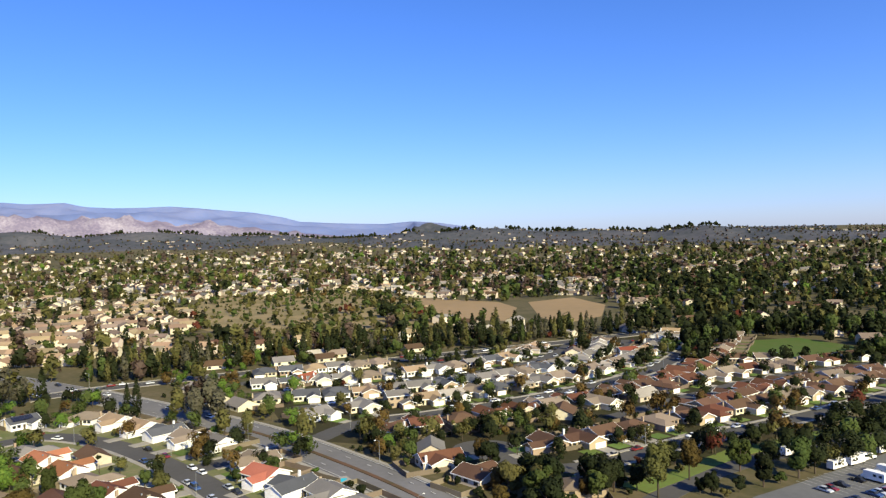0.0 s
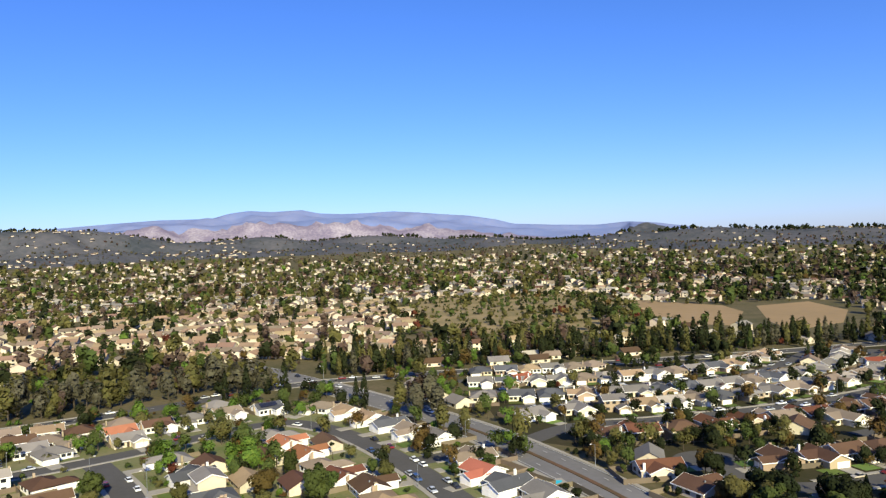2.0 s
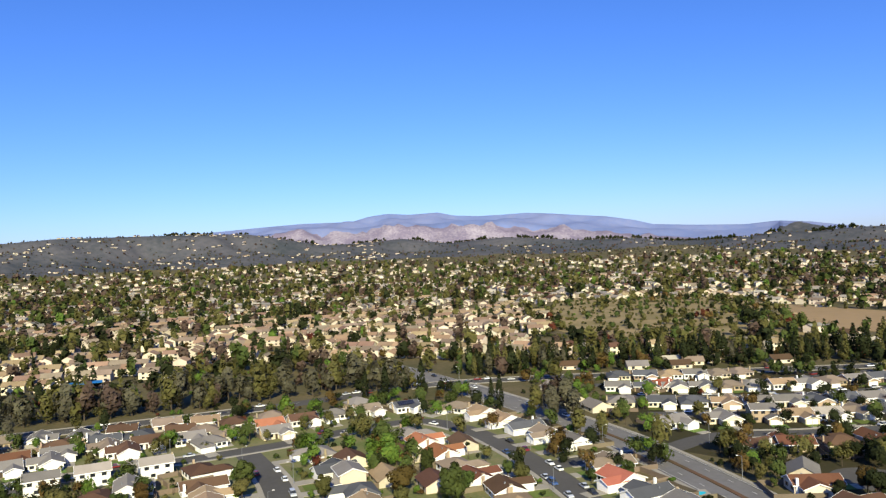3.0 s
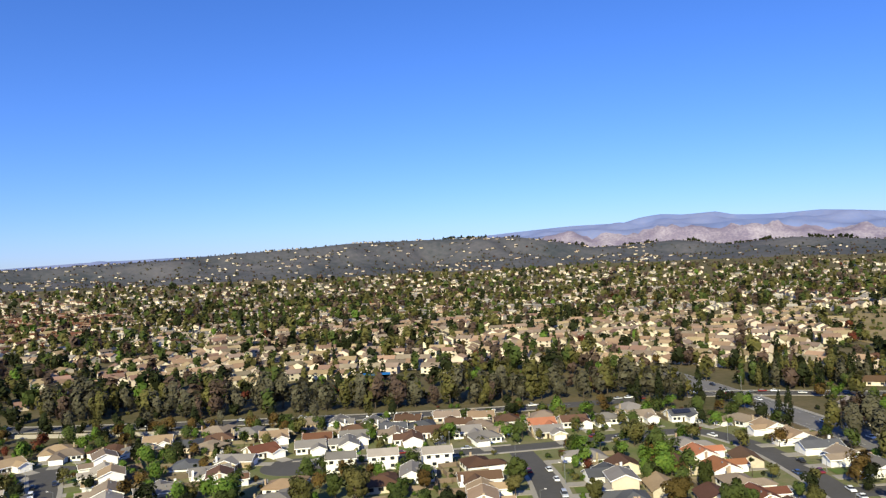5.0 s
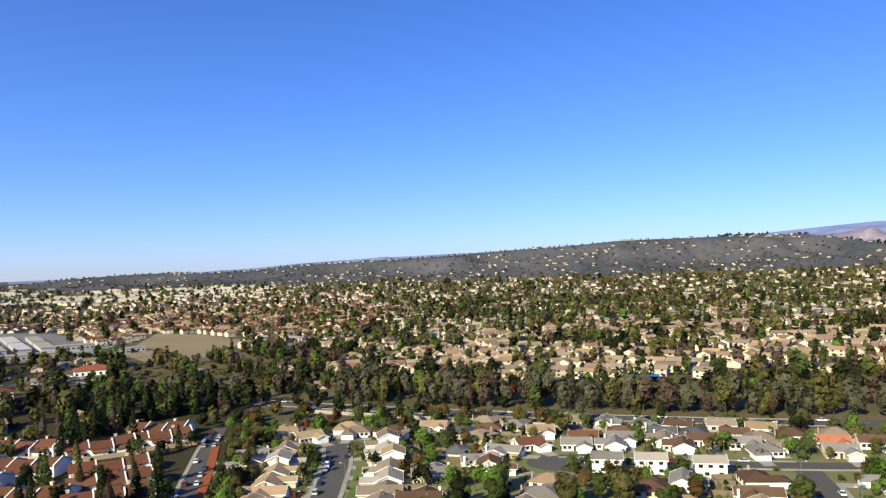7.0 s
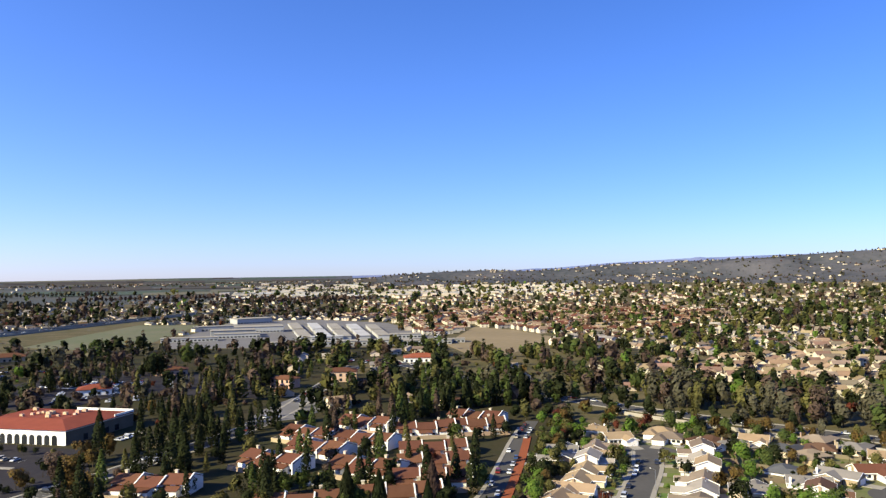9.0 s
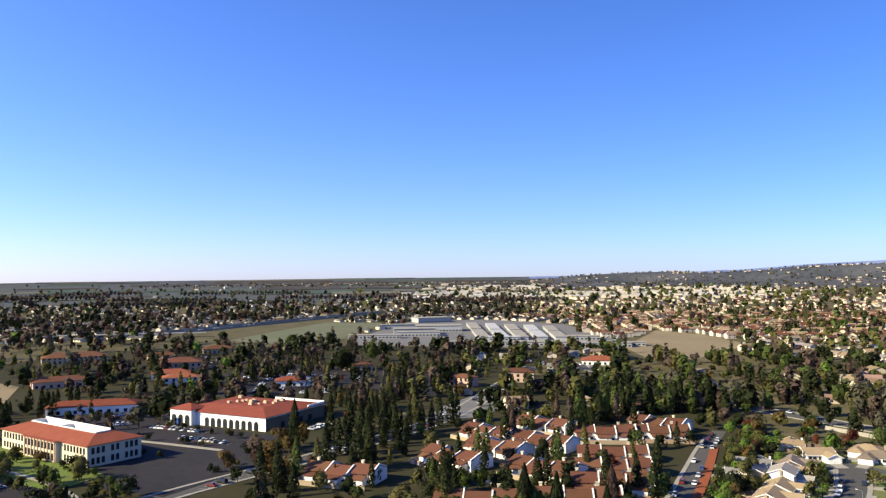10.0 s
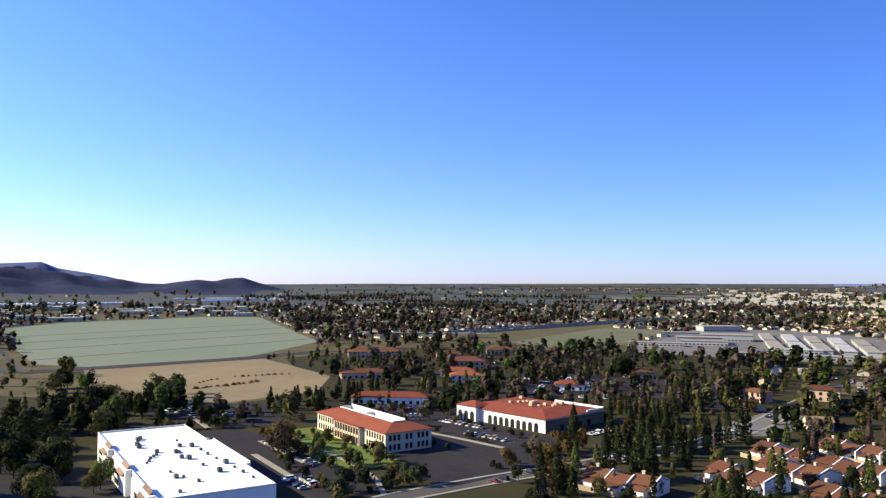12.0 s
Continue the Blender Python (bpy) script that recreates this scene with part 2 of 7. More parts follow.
    def hip(self, x0, x1, y0, y1, z, pitch, over=0.55, thick=0.2):
        x0, x1, y0, y1 = x0 - over, x1 + over, y0 - over, y1 + over
        z -= over * pitch
        w, d = x1 - x0, y1 - y0
        h = min(w, d) / 2
        top = z + thick + h * pitch
        if w >= d:
            r = [(x0 + h, (y0 + y1) / 2, top), (x1 - h + 0.01, (y0 + y1) / 2, top)]
            fs = [(4, 5, 9, 8), (6, 7, 8, 9), (7, 4, 8), (5, 6, 9)]
        else:
            r = [((x0 + x1) / 2, y0 + h, top), ((x0 + x1) / 2, y1 - h + 0.01, top)]
            fs = [(5, 6, 9, 8), (7, 4, 8, 9), (4, 5, 8), (6, 7, 9)]
        base = [(x0, y0), (x1, y0), (x1, y1), (x0, y1)]
        return self.add([(x, y, z) for x, y in base] + [(x, y, z + thick) for x, y in base] + r,
                        [(3, 2, 1, 0), (0, 1, 5, 4), (1, 2, 6, 5), (2, 3, 7, 6), (3, 0, 4, 7)] + fs)

    def cyl(self, x, y, z0, z1, r0, r1, n=7):
        k = [(math.cos(2 * math.pi * i / n), math.sin(2 * math.pi * i / n)) for i in range(n)]
        return self.add([(x + r0 * a, y + r0 * b, z0) for a, b in k] + [(x + r1 * a, y + r1 * b, z1) for a, b in k],
                        [(i, (i + 1) % n, n + (i + 1) % n, n + i) for i in range(n)] + [tuple(range(n, 2 * n)), tuple(reversed(range(n)))])

    def limb(self, a, b, r0, r1, n=5):
        a, b = Vector(a), Vector(b)
        q = (b - a).to_track_quat("Z", "Y").to_matrix()
        vs = [a + q @ Vector((r0 * math.cos(2 * math.pi * i / n), r0 * math.sin(2 * math.pi * i / n), 0)) for i in range(n)]
        vs += [b + q @ Vector((r1 * math.cos(2 * math.pi * i / n), r1 * math.sin(2 * math.pi * i / n), 0)) for i in range(n)]
        return self.add(vs, [(i, (i + 1) % n, n + (i + 1) % n, n + i) for i in range(n)] + [tuple(range(n, 2 * n))])

    def part(self, name, mat, parent, label=""):
        return mesh_ob(name, self.v, self.f, [M[mat]], None, parent, label)


PROTO = {}


def place(key, make, m):
    """The first of a kind is built, later ones are copies with all their parts."""
    if key not in PROTO:
        PROTO[key] = make()
        PROTO[key].matrix_basis = m
        return PROTO[key]
    return copy_thing(PROTO[key], m)


def at(x, y, turn=0.0, z=0.0, s=1.0):
    return pose(x, y, z, 0, 0, turn) @ Matrix.Scale(s, 4)


# ---------------------------------------------------------------- land
RIDGE = np.array([(-60, -1.3), (-30, -0.73), (-28, -0.61), (-24.5, -0.42), (-22.8, -0.4), (-21, -0.21), (-19.1, 0.0), (-17.2, -0.19), (-15.2, -0.38), (-11.2, -0.12), (-9.2, -0.2), (-7.1, -0.14), (-5.5, 0.05), (-3.8, 0.18), (-1.7, 0.1), (0.4, -0.04), (2.5, 0.06), (4, -0.2), (6.7, -0.3), (9.2, -0.26), (11.6, 0.05), (15.6, 0.05), (18.7, 0.33), (20.9, 0.5), (23, 0.4), (25, 0.2), (28.8, 0.7), (32, 0.5), (34.5, 0.45), (36.4, 0.81), (38.3, 1.2), (40.2, 1.5), (44.2, 1.57), (49.2, 1.58), (52.5, 1.58), (55.3, 1.38), (61, 1.16), (65.1, 0.92), (69.2, 0.8), (73.1, 0.68), (76.8, 0.6), (78.7, 0.4), (82.1, 0.26), (85.5, 0.36), (89, 0.28), (91.9, 0.1), (95, -0.25)])
RIDGE_SOUTH = np.array([(96, -0.3), (131, -0.4), (133.4, -0.55), (134.2, -0.28), (135.6, 0.15), (136.6, 0.49), (137.8, 0.4), (138.5, 0.2), (139.7, 0.31), (140.8, 0.19), (142, 0.0), (143.8, 0.06), (144.7, 0.33), (146, 0.24), (147.3, 0.45), (148.2, 0.76), (150.4, 0.96), (152, 1.02), (160, 1.1), (180, 0.6), (220, -0.2), (300, -1.3)])
PEAKS = np.array([(-60, -0.6), (-30, -0.6), (-6, -0.4), (-3.5, 0.1), (-1.7, 0.36), (0, 0.64), (2.1, 0.82), (4.2, 0.66), (7.5, 0.79), (10.4, 0.98), (11.6, 1.33), (13.6, 1.7), (15.6, 1.89), (17.5, 2.09), (19.4, 2.24), (21.2, 2.18), (23, 2.16), (24.8, 2.27), (26, 2.55), (28.2, 2.47), (29.8, 2.6), (31.2, 2.43), (32.4, 2.1), (36, 2.09), (39, 1.92), (42.2, 1.7), (46, 1.45), (55, 1.0), (62, 1.1), (66, 1.05), (71, 0.95), (76, 0.74), (80, 0.45), (88, 0.2), (95, 0.11), (110, 0.11), (129, 0.04), (133, 0.0), (143, 0.0), (144.9, 0.32), (145.6, 0.5), (147, 0.76), (148.7, 1.04), (149.6, 1.44), (152, 1.31), (160, 1.4), (180, 0.7), (220, 0.0), (300, -0.6)])
CLIFFS = np.array([(2, -0.5), (7.5, -0.14), (10.4, 0.18), (12.4, 0.52), (13.6, 0.84), (17.9, 1.17), (19.4, 1.4), (21.3, 1.79), (24.8, 1.84), (26.5, 1.72), (29.8, 1.88), (30.9, 1.68), (32.4, 1.6), (34.5, 1.7), (36.4, 1.66), (37.5, 1.5), (40, 1.3), (44, 0.9)])
RIDGE = np.vstack([RIDGE, RIDGE_SOUTH])


def profile(az, table):
    return float(np.interp(az, table[:, 0], table[:, 1]))


def flat(r):
    return 0.0 if r < 1950 else 77.0 * ((r - 1950) / 2900) ** 1.12


def ridge_r(az):
    return float(np.interp(az, [-30, 0, 10, 30, 60, 90], [3000, 3300, 3700, 3900, 3800, 3900]))


def land(x, y):
    r, az = math.hypot(x, y), math.degrees(math.atan2(-x, y))
    if az < -60:
        az += 360
    z = flat(r)
    if r > 1800:
        rr = ridge_r(az)
        top = EYE + rr * math.tan(radians(profile(az, RIDGE))) - flat(rr)
        w = 950.0
        k = (r - rr) / w
        if k > -1:
            bell = (1 + math.cos(math.pi * max(-1, min(1, k)))) / 2 if k < 0 else 1.0 - 0.75 * min(1, max(0, (r - rr) / 500))
            wob = 0.55 + 0.9 * noise.noise((x / 330, y / 330, 3)) + 0.25 * noise.noise((x / 110, y / 110, 6)) if k < -0.12 else 1.0
            z += top * bell * max(0.25, min(1.1, wob if k < -0.25 else 1 + (wob - 1) * max(0, (-k - 0.12) / 0.13)))
        if r > 4150:
            # a nearer range of broken cliffs, and a taller one behind it
            peak = profile(az, PEAKS)
            near = profile(az, CLIFFS) if 2 < az < 44 else peak - 0.15
            near, far = EYE + 4480 * math.tan(radians(near)), EYE + 4800 * math.tan(radians(peak))
            if r < 4480:
                k = (r - 4150) / 330
                gully = 1.0 if k > 0.93 or near < 90 else 0.9 + 0.28 * noise.noise((x / 150, y / 150, 9)) + 0.16 * noise.noise((x / 50, y / 50, 4))
                k = k * k * (3 - 2 * k)
                z = z * (1 - k) + k * near * gully
            else:
                k = min(1, (r - 4480) / 320)
                gully = 1.0 if k > 0.93 or k < 0.05 or far < 90 else 0.93 + 0.18 * noise.noise((x / 190, y / 190, 12))
                z = (near * (1 - k) + k * far) * gully
    return z


def terrain():
    rings = [0, 60, 150, 300, 600, 1000, 1400] + [1400 + 40 * i for i in range(1, 69)] + [4150 + 30 * i for i in range(1, 23)] + [4880, 4960]
    n = 1080
    vs, fs, idx = [], [], []
    for r in rings:
        for i in range(n):
            a = 2 * math.pi * i / n
            x, y = -r * math.sin(a), r * math.cos(a)
            vs.append((x, y, land(x, y) if r < 4870 else land(x * 4800 / r, y * 4800 / r) - (r - 4860)))
    for j in range(len(rings) - 1):
        r = rings[j]
        for i in range(n):
            k = (i + 1) % n
            fs.append((j * n + i, j * n + k, (j + 1) * n + k, (j + 1) * n + i))
            az = i * 360 / n
            az = az - 360 if az > 300 else az
            rise = vs[j * n + i][2] - flat(r)
            # ranges take their haze-tinted colours by distance and bearing
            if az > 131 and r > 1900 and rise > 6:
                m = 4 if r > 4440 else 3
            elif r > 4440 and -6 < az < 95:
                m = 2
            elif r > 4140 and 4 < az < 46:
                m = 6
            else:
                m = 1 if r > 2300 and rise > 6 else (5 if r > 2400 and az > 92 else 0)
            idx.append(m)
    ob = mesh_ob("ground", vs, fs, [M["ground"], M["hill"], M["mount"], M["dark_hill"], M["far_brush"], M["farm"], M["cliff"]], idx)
    ob.data.polygons.foreach_set("use_smooth", [True] * len(fs))
    tagged(ob, "valley ground of dry grass and soil rising to brown hills tinted with distance haze", "ground", kind="structure")


terrain()
LEVEL = [0.03]


def sheet(name, pts, mat, label, category, z=None):
    """A flat area of one surface, laid a little above the ground."""
    if z is None:
        LEVEL[0] += 0.005
        z = LEVEL[0]
    ob = mesh_ob(name, [(x, y, z) for x, y in pts] + [(x, y, z - 0.3) for x, y in pts],
                 [tuple(range(len(pts)))] + [(i, len(pts) + i, len(pts) + (i + 1) % len(pts), (i + 1) % len(pts)) for i in range(len(pts))], [M[mat]])
    return tagged(ob, label, category, kind="structure")


def smooth_line(pts, step=6.0):
    """A round-cornered line through the points."""
    p = [Vector(q).to_2d() for q in pts]
    p = [2 * p[0] - p[1]] + p + [2 * p[-1] - p[-2]]
    out = []
    for i in range(1, len(p) - 2):
        n = max(2, int((p[i + 1] - p[i]).length / step))
        for k in range(n):
            t = k / n
            out.append(0.5 * ((2 * p[i]) + (p[i + 1] - p[i - 1]) * t + (2 * p[i - 1] - 5 * p[i] + 4 * p[i + 1] - p[i + 2]) * t * t + (3 * p[i] - p[i - 1] - 3 * p[i + 1] + p[i + 2]) * t ** 3))
    return out + [p[-2]]


def normals(line):
    out = []
    for i in range(len(line)):
        d = (line[min(i + 1, len(line) - 1)] - line[max(i - 1, 0)]).normalized()
        out.append(Vector((-d.y, d.x)))
    return out


def strip(name, line, o0, o1, z0, z1, mat, parent=None):
    """A band between two offsets (to the left of the line) with a vertical drop at its edges."""
    ns = normals(line)
    vs, fs = [], []
    for p, n in zip(line, ns):
        a, b = p + n * o0, p + n * o1
        vs += [(a.x, a.y, z0), (a.x, a.y, z1), (b.x, b.y, z1), (b.x, b.y, z0)]
    for i in range(len(line) - 1):
        k = 4 * i
        fs += [(k, k + 4, k + 5, k + 1), (k + 1, k + 5, k + 6, k + 2), (k + 2, k + 6, k + 7, k + 3)]
    return mesh_ob(name, vs, fs, [M[mat]], None, parent)


def road(pts, width, label, walks=(None, None), name="road", mat="asphalt"):
    """Asphalt with raised pavements; walks: for the left and the right side the stretch, as fractions of the length."""
    line = smooth_line(pts)
    LEVEL[0] += 0.006
    z = LEVEL[0]
    ob = tagged(strip(name, line, -width / 2, width / 2, -0.2, z, mat), label, "road", kind="structure")
    for side, span in zip((1, -1), walks):
        if not span:
            continue
        for a, b in (span if isinstance(span[0], tuple) else (span,)):
            part = line[int(a * (len(line) - 1)): int(b * (len(line) - 1)) + 1]
            if len(part) > 1:
                w0, w1 = sorted((side * (width / 2 - 0.05), side * (width / 2 + 1.7)))
                w = strip("pavement", part, w0, w1, -0.2, z + 0.15, "concrete")
                tagged(w, "pale concrete pavement with a kerb along the road", "pavement", kind="structure")
    return line


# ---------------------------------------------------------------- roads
# sheets of planted ground that also carry painted shade
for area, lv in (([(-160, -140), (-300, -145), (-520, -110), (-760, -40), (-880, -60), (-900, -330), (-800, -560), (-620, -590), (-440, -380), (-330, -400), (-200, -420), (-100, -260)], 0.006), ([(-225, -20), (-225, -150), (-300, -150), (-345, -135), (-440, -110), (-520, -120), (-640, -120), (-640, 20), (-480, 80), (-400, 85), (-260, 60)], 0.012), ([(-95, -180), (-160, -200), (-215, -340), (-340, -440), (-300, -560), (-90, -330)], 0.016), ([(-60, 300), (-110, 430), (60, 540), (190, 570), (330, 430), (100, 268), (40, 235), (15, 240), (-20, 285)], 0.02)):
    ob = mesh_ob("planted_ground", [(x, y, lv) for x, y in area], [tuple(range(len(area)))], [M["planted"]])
    tagged(ob, "planted garden ground between buildings, dark with painted-in shade", "ground", kind="structure")
area = [(-385, 85), (-300, 212), (-178, 342), (-100, 306), (-20, 218), (-30, 165), (-200, 100), (-245, 62), (-330, 80)]
tagged(mesh_ob("garden_ground", [(x, y, 0.024) for x, y in area], [tuple(range(len(area)))], [M["garden"]]), "gardens of pale gravel and thin grass between houses", "ground", kind="structure")
RES = "grey asphalt residential street with concrete kerbs"
arterial = road([(-262, 452), (-205, 412), (-150, 370), (-84, 317), (-40, 270), (-6, 226), (20, 180)], 19, "wide grey asphalt avenue with faded lane lines", ((0.22, 1), ((0.3, 0.52), (0.58, 1))), mat="worn_asphalt")
back_road = road([(-760, -40), (-560, 50), (-468, 112), (-392, 178), (-306, 264), (-250, 330), (-205, 395), (-140, 436), (-60, 470), (60, 525), (180, 590)], 13, "asphalt road running along the tree belt", (((0, 0.55), (0.62, 1)), ((0, 0.55), (0.62, 1))))
loop = road([(-268, 171), (-246, 202), (-217, 238), (-199, 265), (-184, 294), (-167, 312), (-149, 309), (-125, 294), (-91, 261), (-64, 229), (-36, 194)], 10.5, RES, ((0, 0.27), (0.06, 1)))
branch = road([(-209, 243), (-178, 219), (-160, 202), (-130, 172)], 10, RES, ((0.2, 1), (0.2, 1)))
stub = road([(-89, 261), (-73, 277), (-61, 285)], 10, RES, ((0.3, 1), (0.35, 1)))
court_a = road([(-343, 100), (-315, 92), (-285, 80), (-262, 70), (-230, 52)], 10, RES, ((0.05, 1), (0.05, 1)))
lane_n2 = road([(-52, 296), (-36, 322), (0, 338), (58, 373), (110, 420), (150, 480), (190, 560)], 10, RES, ((0.12, 1), (0.12, 1)))
lane_n3 = road([(14, 276), (22, 262), (40, 254), (60, 263), (90, 282), (141, 310), (205, 349), (300, 410)], 10, RES, ((0.12, 1), (0.12, 1)))
path_road = road([(40, 200), (72, 233), (103, 257), (135, 272), (190, 303), (300, 370)], 8, "narrow dark asphalt service road beside a green strip")
lane_town = road([(-240, 10), (-282, 25), (-330, 37), (-372, 47), (-420, 60)], 7, "shaded asphalt lane between townhouses", ((0, 0.9), None))
cross_town = road([(-330, -128), (-405, -97), (-470, -82), (-560, -74), (-700, -60)], 11, "grey asphalt road lined with tall cypresses", ((0, 1), (0, 1)))
office_road = road([(-140, -150), (-215, -172), (-262, -160), (-330, -128)], 10, RES, ((0, 1), (0, 1)))
freeway = road([(-985, -735), (-1040, -672), (-1130, -645), (-1312, -612), (-1624, -555), (-1840, -510)], 34, "grey multi-lane highway across the plain")
for (x, y, r) in ((-266, 170, 13), (-342, 100, 14), (14, 279, 12)):
    LEVEL[0] += 0.006
    disc = Build().cyl(x, y, -0.2, LEVEL[0], r, r, 28)
    tagged(mesh_ob("road", disc.v, disc.f, [M["asphalt"]]), "round asphalt turning head of a dead-end street", "road", kind="structure")


def dashes(line, offset, every=3, z=0.26, length=0.45, width=0.16, name="lane_line"):
    b = Build()
    ns = normals(line)
    for i in range(2, len(line) - 1, every):
        p, q = line[i] + ns[i] * offset, line[i].lerp(line[i + 1], length) + ns[i] * offset
        n = ns[i] * width
        b.add([(*(p - n), z), (*(q - n), z), (*(q + n), z), (*(p + n), z)], [(0, 1, 2, 3)])
    tagged(mesh_ob(name, b.v, b.f, [M["paint_line"]]), "worn white lane markings on the asphalt", "road marking", kind="structure")


for o in (-5.2, 5.2):
    dashes(arterial, o, 2)
dashes(arterial, -8.6, 1, length=1.0)
dashes(arterial, 8.6, 1, length=1.0)
dashes(back_road, 0, 2)
for o in (-19, 19):
    tagged(strip("sound_wall", freeway, o - 0.3, o + 0.3, 0, 3.2, "concrete"), "pale concrete wall along the highway", "wall", kind="structure")
tagged(strip("overpass", smooth_line([(-930, -760), (-960, -720), (-1010, -610), (-1030, -560)]), -6, 6, 5.2, 6.4, "concrete"), "pale concrete overpass across the highway", "bridge", kind="structure")
for x, y in ((-938, -750), (-962, -716), (-1000, -632), (-1018, -590)):
    pr = Build().box(x - 1, x + 1, y - 1, y + 1, -0.2, 5.3)
    tagged(mesh_ob("bridge_pier", pr.v, pr.f, [M["concrete"]]), "concrete pier under the overpass", "bridge", kind="structure")
# planted median of the avenue
med = arterial[len(arterial) // 2 + 4:]
tagged(strip("median", med, -0.8, 0.8, 0, 0.3, "red_soil"), "narrow planted median with a concrete edge", "median", kind="structure")

# ---------------------------------------------------------------- open land
sheet("dry_field", [(-48, 945), (-12, 725), (20, 690), (58, 672), (76, 784), (62, 850), (0, 906)], "tan_field", "bare tan field of dry grass on a slope", "field")
sheet("dry_field", [(94, 841), (88, 700), (98, 640), (143, 690), (168, 790), (150, 884)], "tan_field", "bare tan field of dry grass beside trees", "field")
sheet("park_grass", [(165, 445), (236, 440), (262, 488), (246, 530), (196, 520)], "park_grass", "bright green park lawn", "lawn")
sheet("green_strip", [(52, 236), (68, 244), (98, 269), (130, 285), (185, 315), (300, 386), (304, 380), (188, 308), (133, 278), (102, 263), (74, 239), (60, 228)], "lawn", "mown green strip beside the service road", "lawn")
sheet("parking_lot", [(80, 190), (89, 222), (112, 236), (152, 262), (230, 304), (230, 190), (130, 150)], "pale_lot", "pale worn asphalt car park", "car park")
sheet("road_apron", [(-430, -98), (-440, -72), (-470, -58), (-520, -60), (-520, -86), (-470, -98)], "worn_asphalt", "pale asphalt junction of the cypress road", "road")
sheet("crop_field", [(-434, -749), (-449, -679), (-606, -630), (-821, -716), (-1338, -1356), (-1260, -1480), (-915, -1485), (-741, -1384), (-607, -1129)], "crop", "pale green crop field in long rows", "field")
sheet("field_bank", [(-425, -692), (-449, -682), (-606, -632), (-650, -648), (-610, -592), (-571, -592), (-432, -660), (-405, -668)], "field_dark", "dark ploughed strip between the crop field and the dirt lot", "field")
sheet("dirt_lot", [(-340, -405), (-392, -600), (-430, -660), (-600, -600), (-520, -440), (-440, -385)], "dry_field", "bare graded dirt lot with spoil heaps", "field")
sheet("sports_field", [(-905, -385), (-960, -490), (-1120, -500), (-1390, -505), (-1370, -385), (-1000, -345)], "sports_grass", "green sports field beside the school", "field")
sheet("dry_field", [(-775, 48), (-902, 28), (-1189, 82), (-1111, 137), (-950, 174), (-767, 86)], "dry_field", "open dry grass field by the school", "field")
sheet("car_park", [(-270, -196), (-262, -160), (-330, -140), (-372, -160), (-400, -235), (-440, -250), (-430, -330), (-350, -300)], "lot", "asphalt car park of the office building", "car park")
sheet("car_park", [(-560, -210), (-520, -110), (-640, -130), (-700, -300), (-560, -330), (-470, -230)], "lot", "asphalt car park among planted trees", "car park")
sheet("car_park", [(-216, -185), (-250, -180), (-300, -270), (-300, -330), (-272, -330), (-240, -250)], "lot", "asphalt car park beside the white-roofed building", "car park")
sheet("car_park", [(-300, -335), (-318, -310), (-350, -330), (-380, -365), (-350, -420), (-330, -440), (-300, -400)], "lot", "asphalt car park beside the dirt lot", "car park")
sheet("car_park", [(-180, -225), (-140, -240), (-170, -360), (-215, -350)], "lot", "asphalt yard behind the white-roofed building", "car park")
sheet("office_lawn", [(-262, -206), (-288, -202), (-330, -290), (-312, -300), (-280, -262)], "lawn", "green lawn with a curved path in front of the offices", "lawn")
sheet("school_yard", [(-905, -300), (-890, -40), (-880, 30), (-1040, 20), (-1340, -60), (-1480, -200), (-1450, -350), (-1020, -330)], "worn_asphalt", "grey paved yard around the school buildings", "paving")
tagged(sheet("scrub_slope", [(-330, 1060), (-250, 720), (-190, 640), (-100, 610), (0, 660), (-20, 820), (-50, 940), (-100, 1100), (-250, 1180)], "scrub", "dry scrub slope with scattered bushes", "hillside"), "")
wall_line = smooth_line([(-440, 108), (-410, 132), (-330, 200), (-300, 226), (-240, 290), (-200, 332)])
tagged(strip("boundary_wall", wall_line, -0.15, 0.15, 0, 2.0, "concrete"), "pale block wall along the back of the gardens", "wall", kind="structure")
fp = smooth_line([(-240, -176), (-262, -200), (-283, -240), (-296, -275), (-318, -302)])
tagged(strip("footpath", fp, -1.1, 1.1, 0, 0.32, "concrete"), "curved pale concrete footpath on the lawn", "path", kind="structure")
for k, pts in enumerate((((-236, -216), (-248, -240), (-262, -268)), ((-258, -284), (-266, -300), (-276, -318)), ((-262, -236), (-274, -262), (-286, -288)), ((-296, -338), (-304, -354), (-314, -374)), ((-338, -176), (-346, -206), (-352, -232)))):
    tagged(strip("kerb_island", smooth_line(pts), -1.5, 1.5, 0, 0.36, "concrete"), "pale concrete kerbed island in the car park", "kerb", kind="structure")
tagged(strip("red_footpath", smooth_line([(-250, 22), (-282, 31), (-330, 42), (-380, 52)]), -1.8, 1.8, 0, 0.3, "red_path"), "red paved walk beside the lane", "path", kind="structure")


